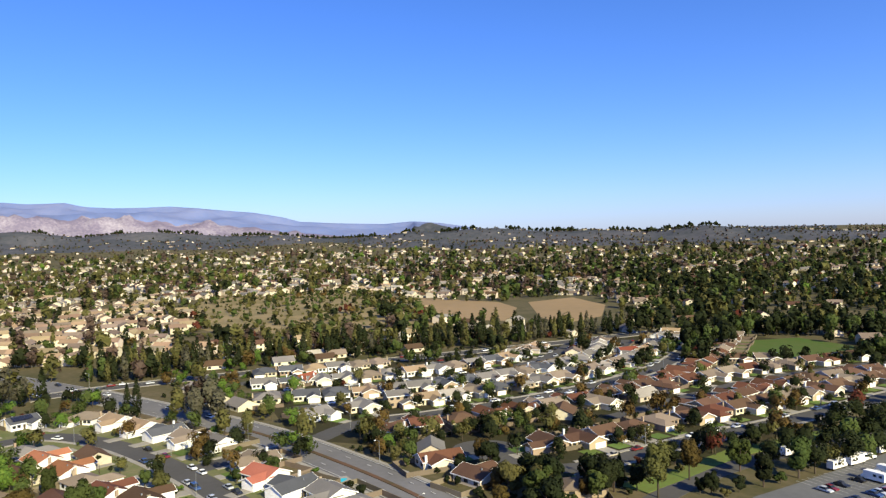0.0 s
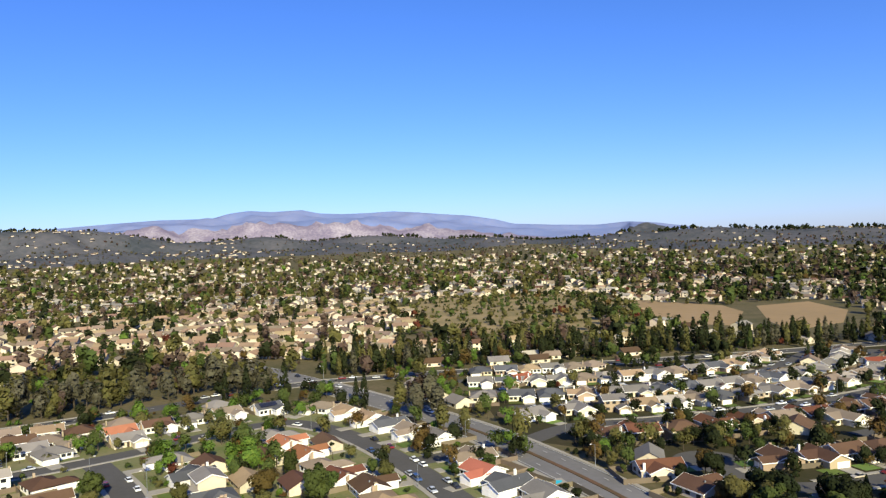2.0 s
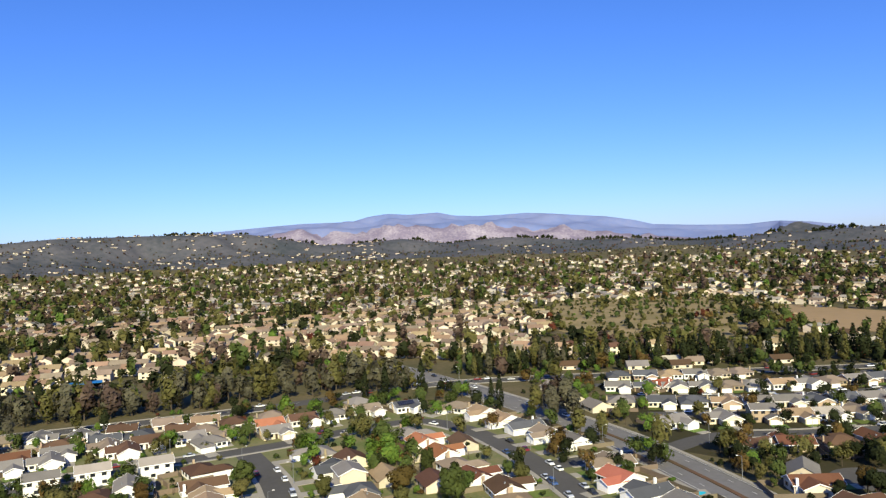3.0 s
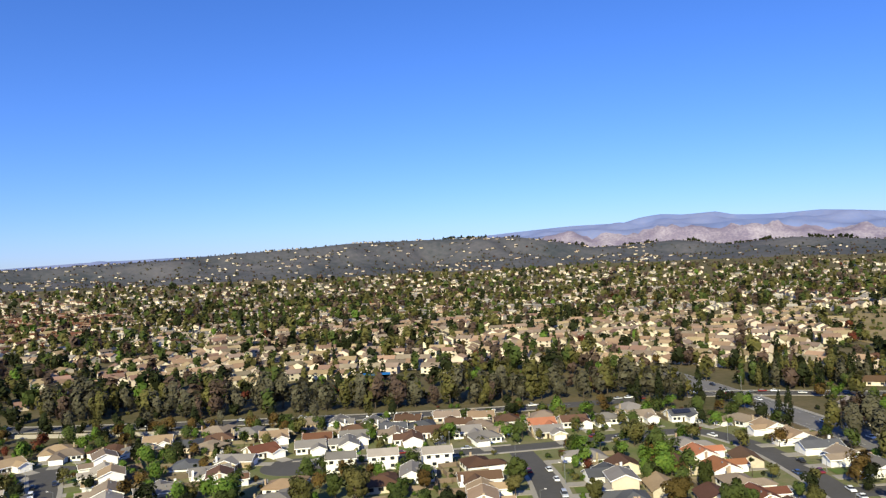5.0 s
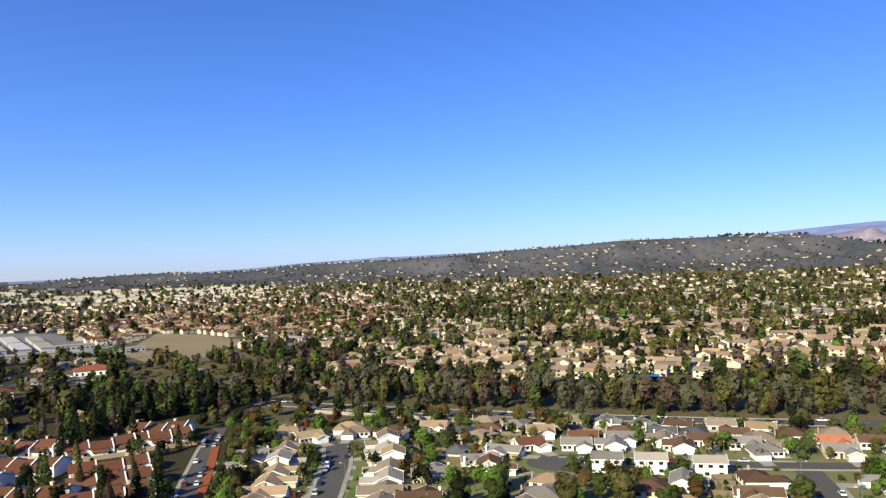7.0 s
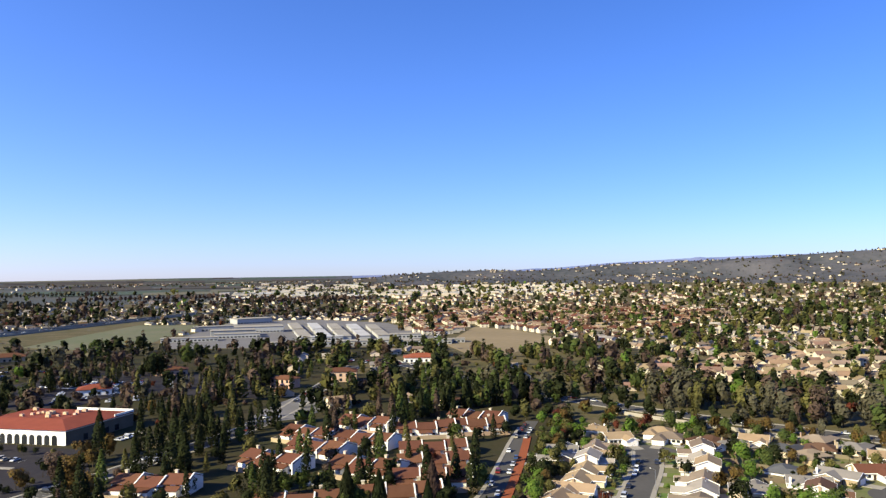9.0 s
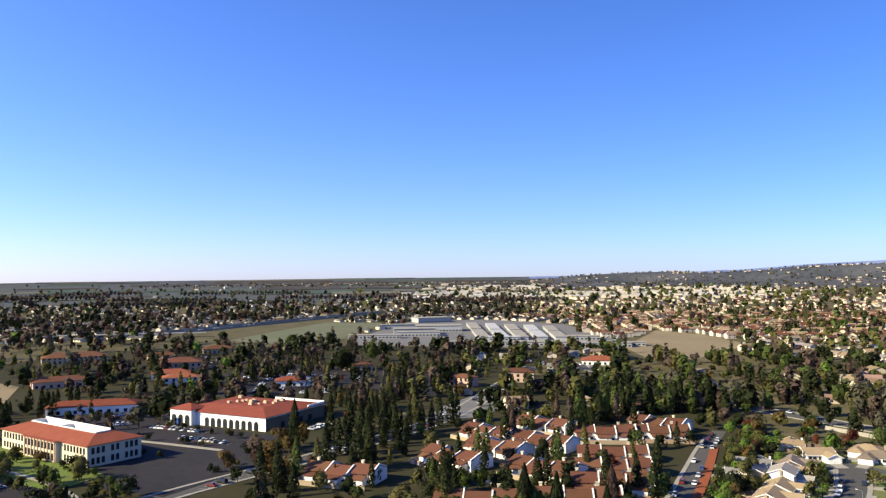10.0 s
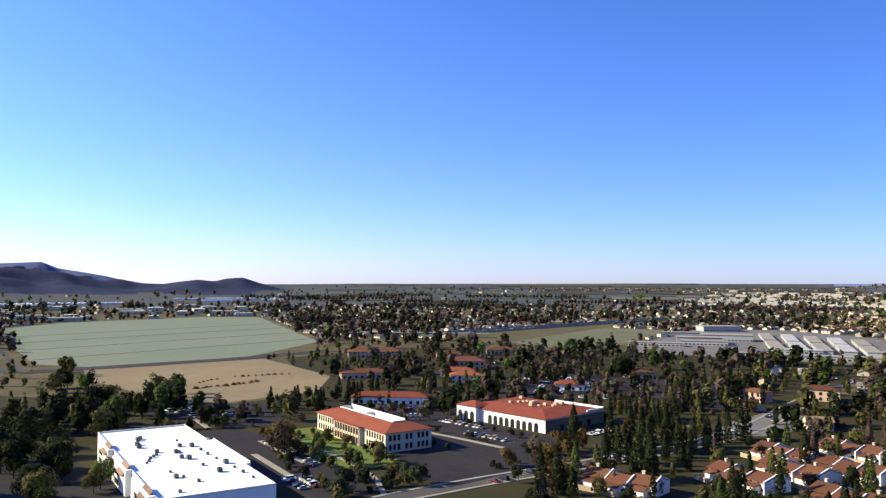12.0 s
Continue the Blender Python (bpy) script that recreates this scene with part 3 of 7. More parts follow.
# ---------------------------------------------------------------- houses
def house_gable(roof, wall):
    """One storey: ridge along the street, a garage wing with its gable towards the street."""
    h = new("house")
    w, r, t = Build(), Build(), Build()
    w.box(-6.2, 6.2, -4, 6, 0, 2.8)
    rise = r.gable(-6.2, 6.2, -4, 6, 2.8, 0.42)
    w.prism(-6.2, 6.2, -4, 6, 2.8, rise)
    w.box(0.4, 6.2, -9, -4, 0, 2.75)
    rise = r.gable(0.4, 6.2, -9, 1, 2.76, 0.42, along="y")
    w.prism(0.4, 6.2, -9, -3, 2.75, rise, along="y")
    house_parts(h, w, r, roof, wall)
    Build().boards(-6.2, 6.2, -4, 6, 2.8, 0.42).part("fascia", "white_trim", h)
    Build().boards(0.4, 6.2, -9, 1, 2.76, 0.42, along="y").part("fascia", "white_trim", h)
    Build().box(-3.2, -2.8, 1.8, 2.2, 4.2, 5.2).part("roof_vent", "metal", h)
    Build().box(0.9, 5.7, -9.06, -8.98, 0.02, 2.2).part("garage_door", "white_trim", h)
    Build().box(-1.2, -0.2, -4.06, -3.98, 0.02, 2.1).part("door", "bark", h)
    for x in (-4.9, -2.9):
        Build().box(x - 0.7, x + 0.7, -4.06, -3.98, 0.95, 2.15).part("window", "window", h)
    for x in (-4.2, 0.2, 3.6):
        Build().box(x - 0.9, x + 0.9, 5.98, 6.06, 0.9, 2.15).part("window", "window", h)
    Build().box(-6.8, -6.18, 0.7, 1.6, 0, 5.3).box(-6.88, -6.1, 0.62, 1.68, 5.3, 5.45).part("chimney", "wall_beige", h)
    drive(h, 0.8, 5.8, -9)
    return h


def house_hip(roof, wall):
    """One storey under a hipped roof with a hipped wing."""
    h = new("house")
    w, r = Build(), Build()
    w.box(-6.3, 6.3, -3.5, 6.5, 0, 2.75).box(-6.3, -0.6, -8.5, -3.5, 0, 2.7)
    r.hip(-6.3, 6.3, -3.5, 6.5, 2.76, 0.4)
    r.hip(-6.3, -0.6, -8.5, 2.5, 2.72, 0.4)
    house_parts(h, w, r, roof, wall)
    Build().box(-5.8, -1.1, -8.56, -8.48, 0.02, 2.2).part("garage_door", "white_trim", h)
    Build().box(0.3, 1.3, -3.56, -3.48, 0.02, 2.1).part("door", "bark", h)
    for x in (2.7, 4.8):
        Build().box(x - 0.8, x + 0.8, -3.56, -3.48, 0.95, 2.15).part("window", "window", h)
    for x in (-4, 0.5, 4):
        Build().box(x - 0.9, x + 0.9, 6.48, 6.56, 0.9, 2.15).part("window", "window", h)
    Build().box(6.28, 6.85, 1.6, 2.4, 0, 5.0).part("chimney", "wall_beige", h)
    drive(h, -5.8, -1.1, -8.5)
    return h


def house_tall(roof, wall):
    """Two storeys over part of the plan, with a single-storey garage wing."""
    h = new("house")
    w, r = Build(), Build()
    w.box(-5.6, 5.6, -3, 6, 0, 5.4).box(-0.2, 5.6, -8.5, -3, 0, 2.7)
    rise = r.gable(-5.6, 5.6, -3, 6, 5.4, 0.4)
    w.prism(-5.6, 5.6, -3, 6, 5.4, rise)
    rise = r.gable(-0.2, 5.6, -8.5, -3.1, 2.72, 0.4, along="y")
    w.prism(-0.2, 5.6, -8.5, -3, 2.7, rise, along="y")
    house_parts(h, w, r, roof, wall)
    Build().boards(-5.6, 5.6, -3, 6, 5.4, 0.4).part("fascia", "white_trim", h)
    Build().boards(-0.2, 5.6, -8.5, -3.1, 2.72, 0.4, along="y").part("fascia", "white_trim", h)
    Build().box(0.3, 5.1, -8.56, -8.48, 0.02, 2.2).part("garage_door", "white_trim", h)
    Build().box(-1.6, -0.6, -3.06, -2.98, 0.02, 2.1).part("door", "bark", h)
    for x, z in ((-3.8, 0.95), (-3.8, 3.7), (-0.9, 3.7), (2.6, 3.7)):
        Build().box(x - 0.8, x + 0.8, -3.06, -2.98, z, z + 1.25).part("window", "window", h)
    for x, z in ((-3.5, 0.9), (1.5, 0.9), (-3.5, 3.7), (0.2, 3.7), (3.6, 3.7)):
        Build().box(x - 0.8, x + 0.8, 5.98, 6.06, z, z + 1.25).part("window", "window", h)
    Build().box(-6.15, -5.58, 1, 1.9, 0, 7.9).part("chimney", "wall_beige", h)
    drive(h, 0.3, 5.1, -8.5)
    return h


def house_deep(roof, wall):
    """One storey, its long gable towards the street, with a lower side wing."""
    h = new("house")
    w, r = Build(), Build()
    w.box(-2.2, 6, -8, 7, 0, 2.8).box(-6.3, -2.2, -3, 5.5, 0, 2.6)
    rise = r.gable(-2.2, 6, -8, 7, 2.8, 0.45, along="y")
    w.prism(-2.2, 6, -8, 7, 2.8, rise, along="y")
    rise = r.gable(-6.3, 1.2, -3, 5.5, 2.62, 0.38)
    w.prism(-6.3, 1.2, -3, 5.5, 2.6, rise)
    house_parts(h, w, r, roof, wall)
    Build().boards(-2.2, 6, -8, 7, 2.8, 0.45, along="y").part("fascia", "white_trim", h)
    Build().boards(-6.3, 1.2, -3, 5.5, 2.62, 0.38).part("fascia", "white_trim", h)
    Build().box(3.4, 3.8, 2.2, 2.6, 3.4, 4.6).part("roof_vent", "metal", h)
    Build().box(0.7, 5.5, -8.06, -7.98, 0.02, 2.2).part("garage_door", "white_trim", h)
    Build().box(-3.4, -2.5, -3.06, -2.98, 0.02, 2.1).part("door", "bark", h)
    Build().box(-5.7, -4.1, -3.06, -2.98, 0.95, 2.1).part("window", "window", h)
    for x in (-4.4, -0.4, 3.6):
        y = 5.48 if x < -2.2 else 6.98
        Build().box(x - 0.9, x + 0.9, y, y + 0.08, 0.9, 2.1).part("window", "window", h)
    Build().box(-2.8, -2.18, 5.8, 6.6, 0, 5.0).part("chimney", "wall_white", h)
    drive(h, 0.6, 5.6, -8)
    return h


def house_parts(h, w, r, roof, wall):
    w.part("wall", "wall_" + wall, h)
    r.part("roof", "roof_" + roof, h)
    f = Build()
    for a, b, c, d in ((-7.1, -6.95, -1, 15), (6.95, 7.1, -1, 15), (-6.95, 6.95, 14.8, 15)):
        f.box(a, b, c, d, 0, 1.75)
    f.part("garden_wall", "block_wall", h)
    tagged(h, SAY[roof] + " roofed " + wall.replace("greywall", "grey") + " stucco suburban house with garage and driveway", "house", "houses of the neighbourhood")


def drive(h, x0, x1, y):
    Build().box(x0, x1, y - 7.2, y, -0.1, 0.17).part("driveway", "concrete", h)


SAY = {"grey": "Grey shingle", "slate": "Dark slate-grey", "brown": "Brown shingle", "tan": "Tan shingle", "taupe": "Taupe shingle", "rust": "Rust-brown tile", "clay": "Brown clay tile", "red": "Orange-red tile", "salmon": "Salmon-orange tile", "orange": "Orange-brown tile", "pale": "Pale grey shingle", "peach": "Peach clay tile"}
HOUSES = {"gable": house_gable, "hip": house_hip, "tall": house_tall, "deep": house_deep}
TAKEN = []
LAWNS = Build()
rng = random.Random(7)
ALL_ROADS = [(arterial, 12), (back_road, 9), (loop, 7), (branch, 7), (stub, 7), (court_a, 7), (lane_n2, 7), (lane_n3, 7), (path_road, 6), (lane_town, 6), (cross_town, 8), (office_road, 7), (freeway, 22)]
ROADPTS = np.array([(p.x, p.y, w) for line, w in ALL_ROADS for p in line] + [(-266, 170, 14), (-342, 100, 15), (14, 279, 13)])


def inside(x, y, poly):
    c = False
    for (x0, y0), (x1, y1) in zip(poly, poly[1:] + poly[:1]):
        if (y0 > y) != (y1 > y) and x < (x1 - x0) * (y - y0) / (y1 - y0) + x0:
            c = not c
    return c


def clear(x, y, r, roads=True):
    if roads and np.any(np.hypot(ROADPTS[:, 0] - x, ROADPTS[:, 1] - y) < ROADPTS[:, 2] + r):
        return False
    return all((x - a) ** 2 + (y - b) ** 2 > (r + q) ** 2 for a, b, q in TAKEN)


def house(kind, roof, wall, x, y, turn):
    TAKEN.append((x, y, 6.2))
    return place((kind, roof, wall), lambda: HOUSES[kind](roof, wall), at(x, y, turn))


def row(line, side, roofs, walls, a=0.0, b=1.0, spacing=14.6, setback=21.5, kinds="gable gable hip deep tall", tall=0.12):
    """Houses along one side of a street, fronts towards it."""
    ns = normals(line)
    dist = [0.0]
    for i in range(1, len(line)):
        dist.append(dist[-1] + (line[i] - line[i - 1]).length)
    s = a * dist[-1] + spacing / 2
    while s < b * dist[-1]:
        i = max(k for k in range(len(line)) if dist[k] <= s)
        i = min(i, len(line) - 2)
        p = line[i].lerp(line[i + 1], (s - dist[i]) / max(0.01, dist[i + 1] - dist[i]))
        n = ns[i] * side
        q = p + n * (setback + rng.uniform(-0.8, 0.8))
        if clear(q.x, q.y, 6.0):
            kind = "tall" if rng.random() < tall else rng.choice(["gable", "gable", "hip", "deep"])
            turn = math.degrees(math.atan2(-n.x, n.y)) + rng.uniform(-1.5, 1.5)
            house(kind, rng.choice(roofs), rng.choice(walls), q.x, q.y, turn)
            c, d = p + n * 8.2, Vector((-n.y, n.x))
            u = rng.choice((-1, 1))
            e, g = c + d * (-6.5 * u), c + d * (0.2 * u)
            k = n * 6.5
            LAWNS.add([(e.x, e.y, 0.2), (g.x, g.y, 0.2), (g.x + k.x, g.y + k.y, 0.2), (e.x + k.x, e.y + k.y, 0.2)], [(0, 1, 2, 3)])
            s += spacing
        else:
            s += 4


MIX = ["grey", "grey", "taupe", "brown", "slate", "tan"]
PALE = ["white", "white", "white", "cream"]
# the row in front of the tree belt: fixed roofs, in order along the street
order = ["rust", "grey", "taupe", "brown", "grey", "taupe", "salmon", "brown", "grey", "taupe", "slate"]
for k, (x, y) in enumerate(((-290, 199), (-280, 212), (-269, 225), (-258, 238), (-244, 248), (-234, 261), (-226, 279), (-217, 292), (-208, 305), (-198, 318), (-183, 330))):
    house(["gable", "gable", "deep", "gable", "gable", "hip", "gable", "gable", "hip", "gable", "gable"][k], order[k], "white", x, y, 52.5)
# the bend of the street and the corner of its branch
for x, y, turn, k, rf in ((-158, 335, -15, "hip", "taupe"), (-142, 328, -38, "gable", "tan"), (-127, 317, -40, "gable", "tan"), (-114, 308, -40, "deep", "slate"), (-101, 298, -40, "gable", "taupe"), (-155, 283, 140, "hip", "grey"), (-143, 272, 140, "gable", "salmon"), (-128, 259, 140, "gable", "orange"), (-116, 247, 140, "hip", "taupe"), (-104, 235, 140, "gable", "rust"),
                          (-60, 249, -38, "gable", "salmon"), (-49, 237, -38, "deep", "slate"), (-247, 180, -127.5, "tall", "grey"), (-237, 193, -127.5, "tall", "pale"), (-222, 208, -127.5, "tall", "pale"), (-203, 213, 150, "hip", "brown"), (-188, 196, 142, "deep", "brown"), (-176, 244, -38, "hip", "grey"), (-157, 229, -38, "deep", "slate"), (-262, 138, 150, "tall", "brown"), (-240, 150, -140, "hip", "tan")):
    house(k, rf, "white", x, y, turn)
def solar_array(x, y, z, turn, tilt, cols, rows):
    """Dark panels in rows on rails, lying on a roof slope."""
    t = new("solar_array")
    Build().box(-cols * 0.55, cols * 0.55, -0.05, 0.05, -0.12, 0.02).box(-cols * 0.55, cols * 0.55, 1.2, 1.3, -0.12, 0.02).part("rail", "metal", t)
    first = Build().box(-0.5, 0.5, -0.8, 0.8, 0.03, 0.07).part("panel", "solar", t)
    for i in range(cols):
        for j in range(rows):
            ob = first if i + j == 0 else new("panel", first.data)
            ob.parent = t
            ob.location = ((i - (cols - 1) / 2) * 1.08, (j - (rows - 1) / 2) * 1.7 + 0.6, 0)
    t.matrix_basis = at(x, y, turn, z) @ pose(0, 0, 0, tilt, 0, 0)
    return tagged(t, "rows of dark solar panels mounted on a house roof", "solar panels", "solar arrays")


solar_array(-181.4, 328.0, 4.35, 52.5, 22.8, 8, 2)
row(loop, -1, ["tan", "taupe", "tan", "grey", "brown"], PALE, 0.55, 1.0)
row(loop, 1, MIX, PALE, 0.0, 1.0)
row(loop, -1, ["taupe", "pale", "grey", "tan"], PALE, 0.0, 0.24, tall=0.6, setback=20)
row(branch, -1, MIX, PALE, 0.1, 1.0)
row(branch, 1, MIX, PALE, 0.1, 1.0)
row(court_a, 1, ["tan", "taupe", "pale", "tan"], PALE, 0.0, 1.0)
row(court_a, -1, ["tan", "taupe", "pale"], PALE, 0.0, 1.0)
for x, y, turn, k, rf in ((-362, 92, 100, "gable", "tan"), (-360, 116, 60, "hip", "taupe"), (-338, 126, 30, "gable", "brown"), (-292, 172, 85, "gable", "rust"), (-312, 190, 60, "gable", "tan"), (-330, 172, 60, "hip", "brown"), (-350, 152, 60, "gable", "tan")):
    house(k, rf, "white", x, y, turn)
row(stub, 1, ["rust", "grey"], PALE, 0.2, 1.0)
row(stub, -1, ["red", "slate"], PALE, 0.0, 1.0)
BROWNS = ["brown", "rust", "brown", "rust", "brown", "taupe"]
row(lane_n3, 1, BROWNS, ["cream", "beige", "beige"], 0.0, 1.0, tall=0.0)
row(lane_n3, -1, BROWNS, ["cream", "beige", "beige"], 0.0, 1.0, tall=0.0)
row(lane_n2, -1, BROWNS, ["cream", "beige", "beige"], 0.05, 1.0, tall=0.0)
GREYS = ["grey", "grey", "slate", "pale", "taupe", "tan", "taupe", "grey"]
row(lane_n2, 1, GREYS, ["white", "cream", "beige"], 0.05, 1.0)
INNER = []
for pts in (((-70, 352), (0, 372), (62, 412), (110, 470), (130, 540)), ((-98, 385), (-20, 408), (50, 455), (90, 530)), ((-112, 415), (-40, 440), (30, 492))):
    line = smooth_line(pts)
    INNER.append(line)
    ln = road(pts, 9, RES)
    ROADPTS = np.vstack([ROADPTS, [(p.x, p.y, 6) for p in line]])
for line in INNER:
    row(line, 1, GREYS, ["white", "cream", "beige"], spacing=14.4, setback=18, tall=0.04)
    row(line, -1, GREYS, ["white", "cream", "beige"], spacing=14.4, setback=18, tall=0.04)
for pts in (((70, 320), (110, 352), (165, 392), (250, 430)), ((110, 400), (150, 425), (190, 425))):
    line = smooth_line(pts)
    road(pts, 9, RES)
    ROADPTS = np.vstack([ROADPTS, [(p.x, p.y, 6) for p in line]])
    row(line, 1, BROWNS, ["cream", "beige"], spacing=15, setback=17, tall=0.0)
    row(line, -1, BROWNS, ["cream", "beige"], spacing=15, setback=17, tall=0.0)


def nearest_road(x, y):
    k = np.argmin(np.hypot(ROADPTS[:, 0] - x, ROADPTS[:, 1] - y))
    return ROADPTS[k]


# houses that fill the blocks behind the street fronts
FAR_FILL, GARDENS = [], []
for gx in range(-470, 330, 8):
    for gy in range(60, 560, 8):
        x, y = gx + rng.uniform(-2, 2), gy + rng.uniform(-2, 2)
        r, az = math.hypot(x, y), math.degrees(math.atan2(-x, y))
        if not (205 < r < 520 and -33 < az < 80) or not clear(x, y, 6.6):
            continue
        if inside(x, y, [(150, 430), (250, 425), (280, 500), (250, 560), (180, 540)]) or inside(x, y, [(30, 190), (52, 240), (100, 276), (330, 410), (420, 400), (300, 150), (120, 120)]):
            continue
        if inside(x, y, [(-560, 40), (-440, 110), (-330, 215), (-215, 330), (-190, 420), (-300, 420), (-420, 250), (-600, 120)]) or (az > 18 and r > 395):
            continue
        if rng.random() < (0.72 if az > 25 and r < 330 else 0.6 if az < -2 else 0.5) or (az < 18 and r > 470 and rng.random() < 0.5):
            if rng.random() < 0.8:
                TAKEN.append((x, y, 3.0))
                GARDENS.append((x, y))
            continue
        q = nearest_road(x, y)
        turn = math.degrees(math.atan2(q[0] - x, -(q[1] - y)))
        if len([1 for t in TAKEN]) < 300:
            roofs = BROWNS if az < -2 and r < 420 else (GREYS if az < 8 else MIX)
            house(rng.choice(["gable", "hip", "deep"]), rng.choice(roofs), rng.choice(["white", "cream", "beige"]), x, y, turn)
        else:
            FAR_FILL.append((x, y, turn))
            TAKEN.append((x, y, 6.2))


# ---------------------------------------------------------------- trees
def leaf_cloud(r, n, shape, size, lobes=5, hollow=0.45):
    """Leaf clumps as small tilted faces spread over many uneven lobes, with gaps."""
    rg = np.random.default_rng(r)
    a, d = rg.uniform(0, 6.283, lobes), rg.uniform(0.2, 0.72, lobes)
    c = np.c_[d * np.cos(a), d * np.sin(a), rg.uniform(-0.62, 0.8, lobes)]
    c[:, :2] *= (1 - 0.45 * np.abs(c[:, 2:]))
    rad = rg.uniform(0.24, 0.46, lobes)
    k = rg.integers(0, lobes, n)
    q = rg.normal(size=(n, 3))
    q /= np.linalg.norm(q, axis=1)[:, None]
    off = q * (rad[k] * rg.uniform(hollow, 1.0, n) ** 0.6)[:, None]
    p = c[k] + off
    out = off * 2 + 0.5 * p + rg.normal(size=(n, 3)) * 0.22
    u = np.cross(out, rg.normal(size=(n, 3)))
    u /= np.linalg.norm(u, axis=1)[:, None]
    w = np.cross(out, u)
    w /= np.linalg.norm(w, axis=1)[:, None]
    s = (size * rg.uniform(0.6, 1.35, n))[:, None]
    p = p * np.array(shape)
    v = np.stack([p - u * s - w * s * 0.6, p + u * s - w * s * 0.5, p + w * s * 1.1], 1).reshape(-1, 3)
    return v.tolist(), np.arange(3 * n).reshape(n, 3).tolist()


def broad_tree(leaf, r, height=8.0, spread=3.6, n=620, size=0.42, trunk=0.25, lobes=16):
    t = new("tree")
    b = Build()
    rg = random.Random(r)
    b.limb((0, 0, -0.2), (0.1, 0.05, height * 0.42), trunk, trunk * 0.7, 7)
    for i in range(5):
        a = i * 1.26 + rg.uniform(-0.3, 0.3)
        b.limb((0.1, 0.05, height * 0.38), (spread * 0.55 * math.cos(a), spread * 0.55 * math.sin(a), height * rg.uniform(0.6, 0.85)), trunk * 0.6, 0.04)
    b.part("trunk", "bark", t)
    v, f = leaf_cloud(r, n, (spread * 1.0, spread * 1.0, height * 0.42), size * 1.05, lobes)
    mesh_ob("crown", [(p[0], p[1], p[2] + height * 0.62) for p in v], f, [M["leaf_" + leaf]], None, t)
    return tagged(t, TREES_SAY[leaf], "tree")


def column_tree(leaf, r, height=11.0, spread=1.3, n=620, size=0.32):
    t = new("cypress")
    b = Build().limb((0, 0, -0.2), (0, 0, height * 0.8), 0.2, 0.05, 6)
    b.part("trunk", "bark", t)
    rg = np.random.default_rng(r)
    v, f = [], []
    for i in range(n):
        h = rg.uniform(0.04, 1) ** 0.9
        wide = spread * (math.sin(min(1, h * 2.2 + 0.25) * math.pi / 2) if h < 0.4 else 1.0 - ((h - 0.4) / 0.6) ** 1.6) * rg.uniform(0.55, 1.08) + 0.05
        a = rg.uniform(0, 6.283)
        p = np.array((wide * math.cos(a), wide * math.sin(a), h * height))
        u = np.array((rg.normal() * 0.3, rg.normal() * 0.3, 1.0))
        u /= np.linalg.norm(u)
        w = np.cross(u, np.array((math.cos(a), math.sin(a), 0.2)) + rg.normal(size=3) * 0.35)
        w /= np.linalg.norm(w)
        s = size * rg.uniform(0.6, 1.3)
        k = len(v)
        v += [p - u * s * 1.3 - w * s * 0.5, p - u * s + w * s * 0.6, p + u * s * 1.6]
        f.append((k, k + 1, k + 2))
    mesh_ob("crown", v, f, [M["leaf_" + leaf]], None, t)
    return tagged(t, "tall narrow dark green cypress in planted ground", "tree")


def palm_tree(r):
    t = new("palm")
    Build().limb((0, 0, -0.2), (0.2, 0.1, 8.5), 0.24, 0.17, 7).part("trunk", "bark", t)
    rg = random.Random(r)
    v, f = [], []
    for i in range(22):
        a, e = rg.uniform(0, 6.28), rg.uniform(-0.5, 1.1)
        prev = None
        for k in range(5):
            d = 0.62 * k
            x, y, z = 0.2 + d * math.cos(a) * math.cos(e), 0.1 + d * math.sin(a) * math.cos(e), 8.5 + d * math.sin(e) - 0.16 * d * d
            w = 0.28 * (1 - k / 5.5)
            n = len(v)
            v += [(x - w * math.sin(a), y + w * math.cos(a), z - 0.06), (x, y, z + 0.06), (x + w * math.sin(a), y - w * math.cos(a), z - 0.06)]
            if k:
                f += [(n - 3, n - 2, n + 1, n), (n - 2, n - 1, n + 2, n + 1)]
    mesh_ob("crown", v, f, [M["leaf_olive"]], None, t)
    return tagged(t, "fan palm with a slender trunk", "tree")


TREES_SAY = {"green": "green leafy garden tree with a rounded crown", "dark": "dark green dense broad tree", "olive": "olive-green tree with a loose open crown", "grey": "grey-green thin-leaved tall eucalyptus by the road", "bare": "brown half-bare winter tree with thin twigs", "bright": "bright yellow-green leafy garden tree", "gold": "autumn gold and brown leafy tree", "red": "autumn red leafy tree"}
trng = random.Random(21)


WANTED = []


def tree(kind, leaf, x, y, s=1.0):
    """Notes a tree; the nearest are planted one by one, the rest as distant woods."""
    if kind in ("column", "fir", "palm") and leaf in ("gold", "red", "bright"):
        leaf = "dark"
    WANTED.append((kind, leaf, x, y, s * trng.uniform(0.85, 1.15), trng.randrange(3), trng.uniform(0, 360)))


def plant(kind, leaf, x, y, s, r, turn):
    make = {"broad": lambda: broad_tree(leaf, 10 * r + 1, 8.5, 4.0, 2200, 0.36), "tall": lambda: broad_tree(leaf, 10 * r + 2, 16.5, 5.2, 3200, 0.45, 0.36, 26), "bush": lambda: broad_tree(leaf, 10 * r + 3, 3.0, 2.0, 700, 0.25, 0.1, 8),
            "column": lambda: column_tree(leaf, r, 16.0, 2.3, 2200, 0.42), "fir": lambda: column_tree(leaf, 50 + r, 14.0, 2.7, 2000, 0.42), "palm": lambda: palm_tree(r)}[kind]
    return place(("tree", kind, leaf, r), make, at(x, y, turn, 0, s))


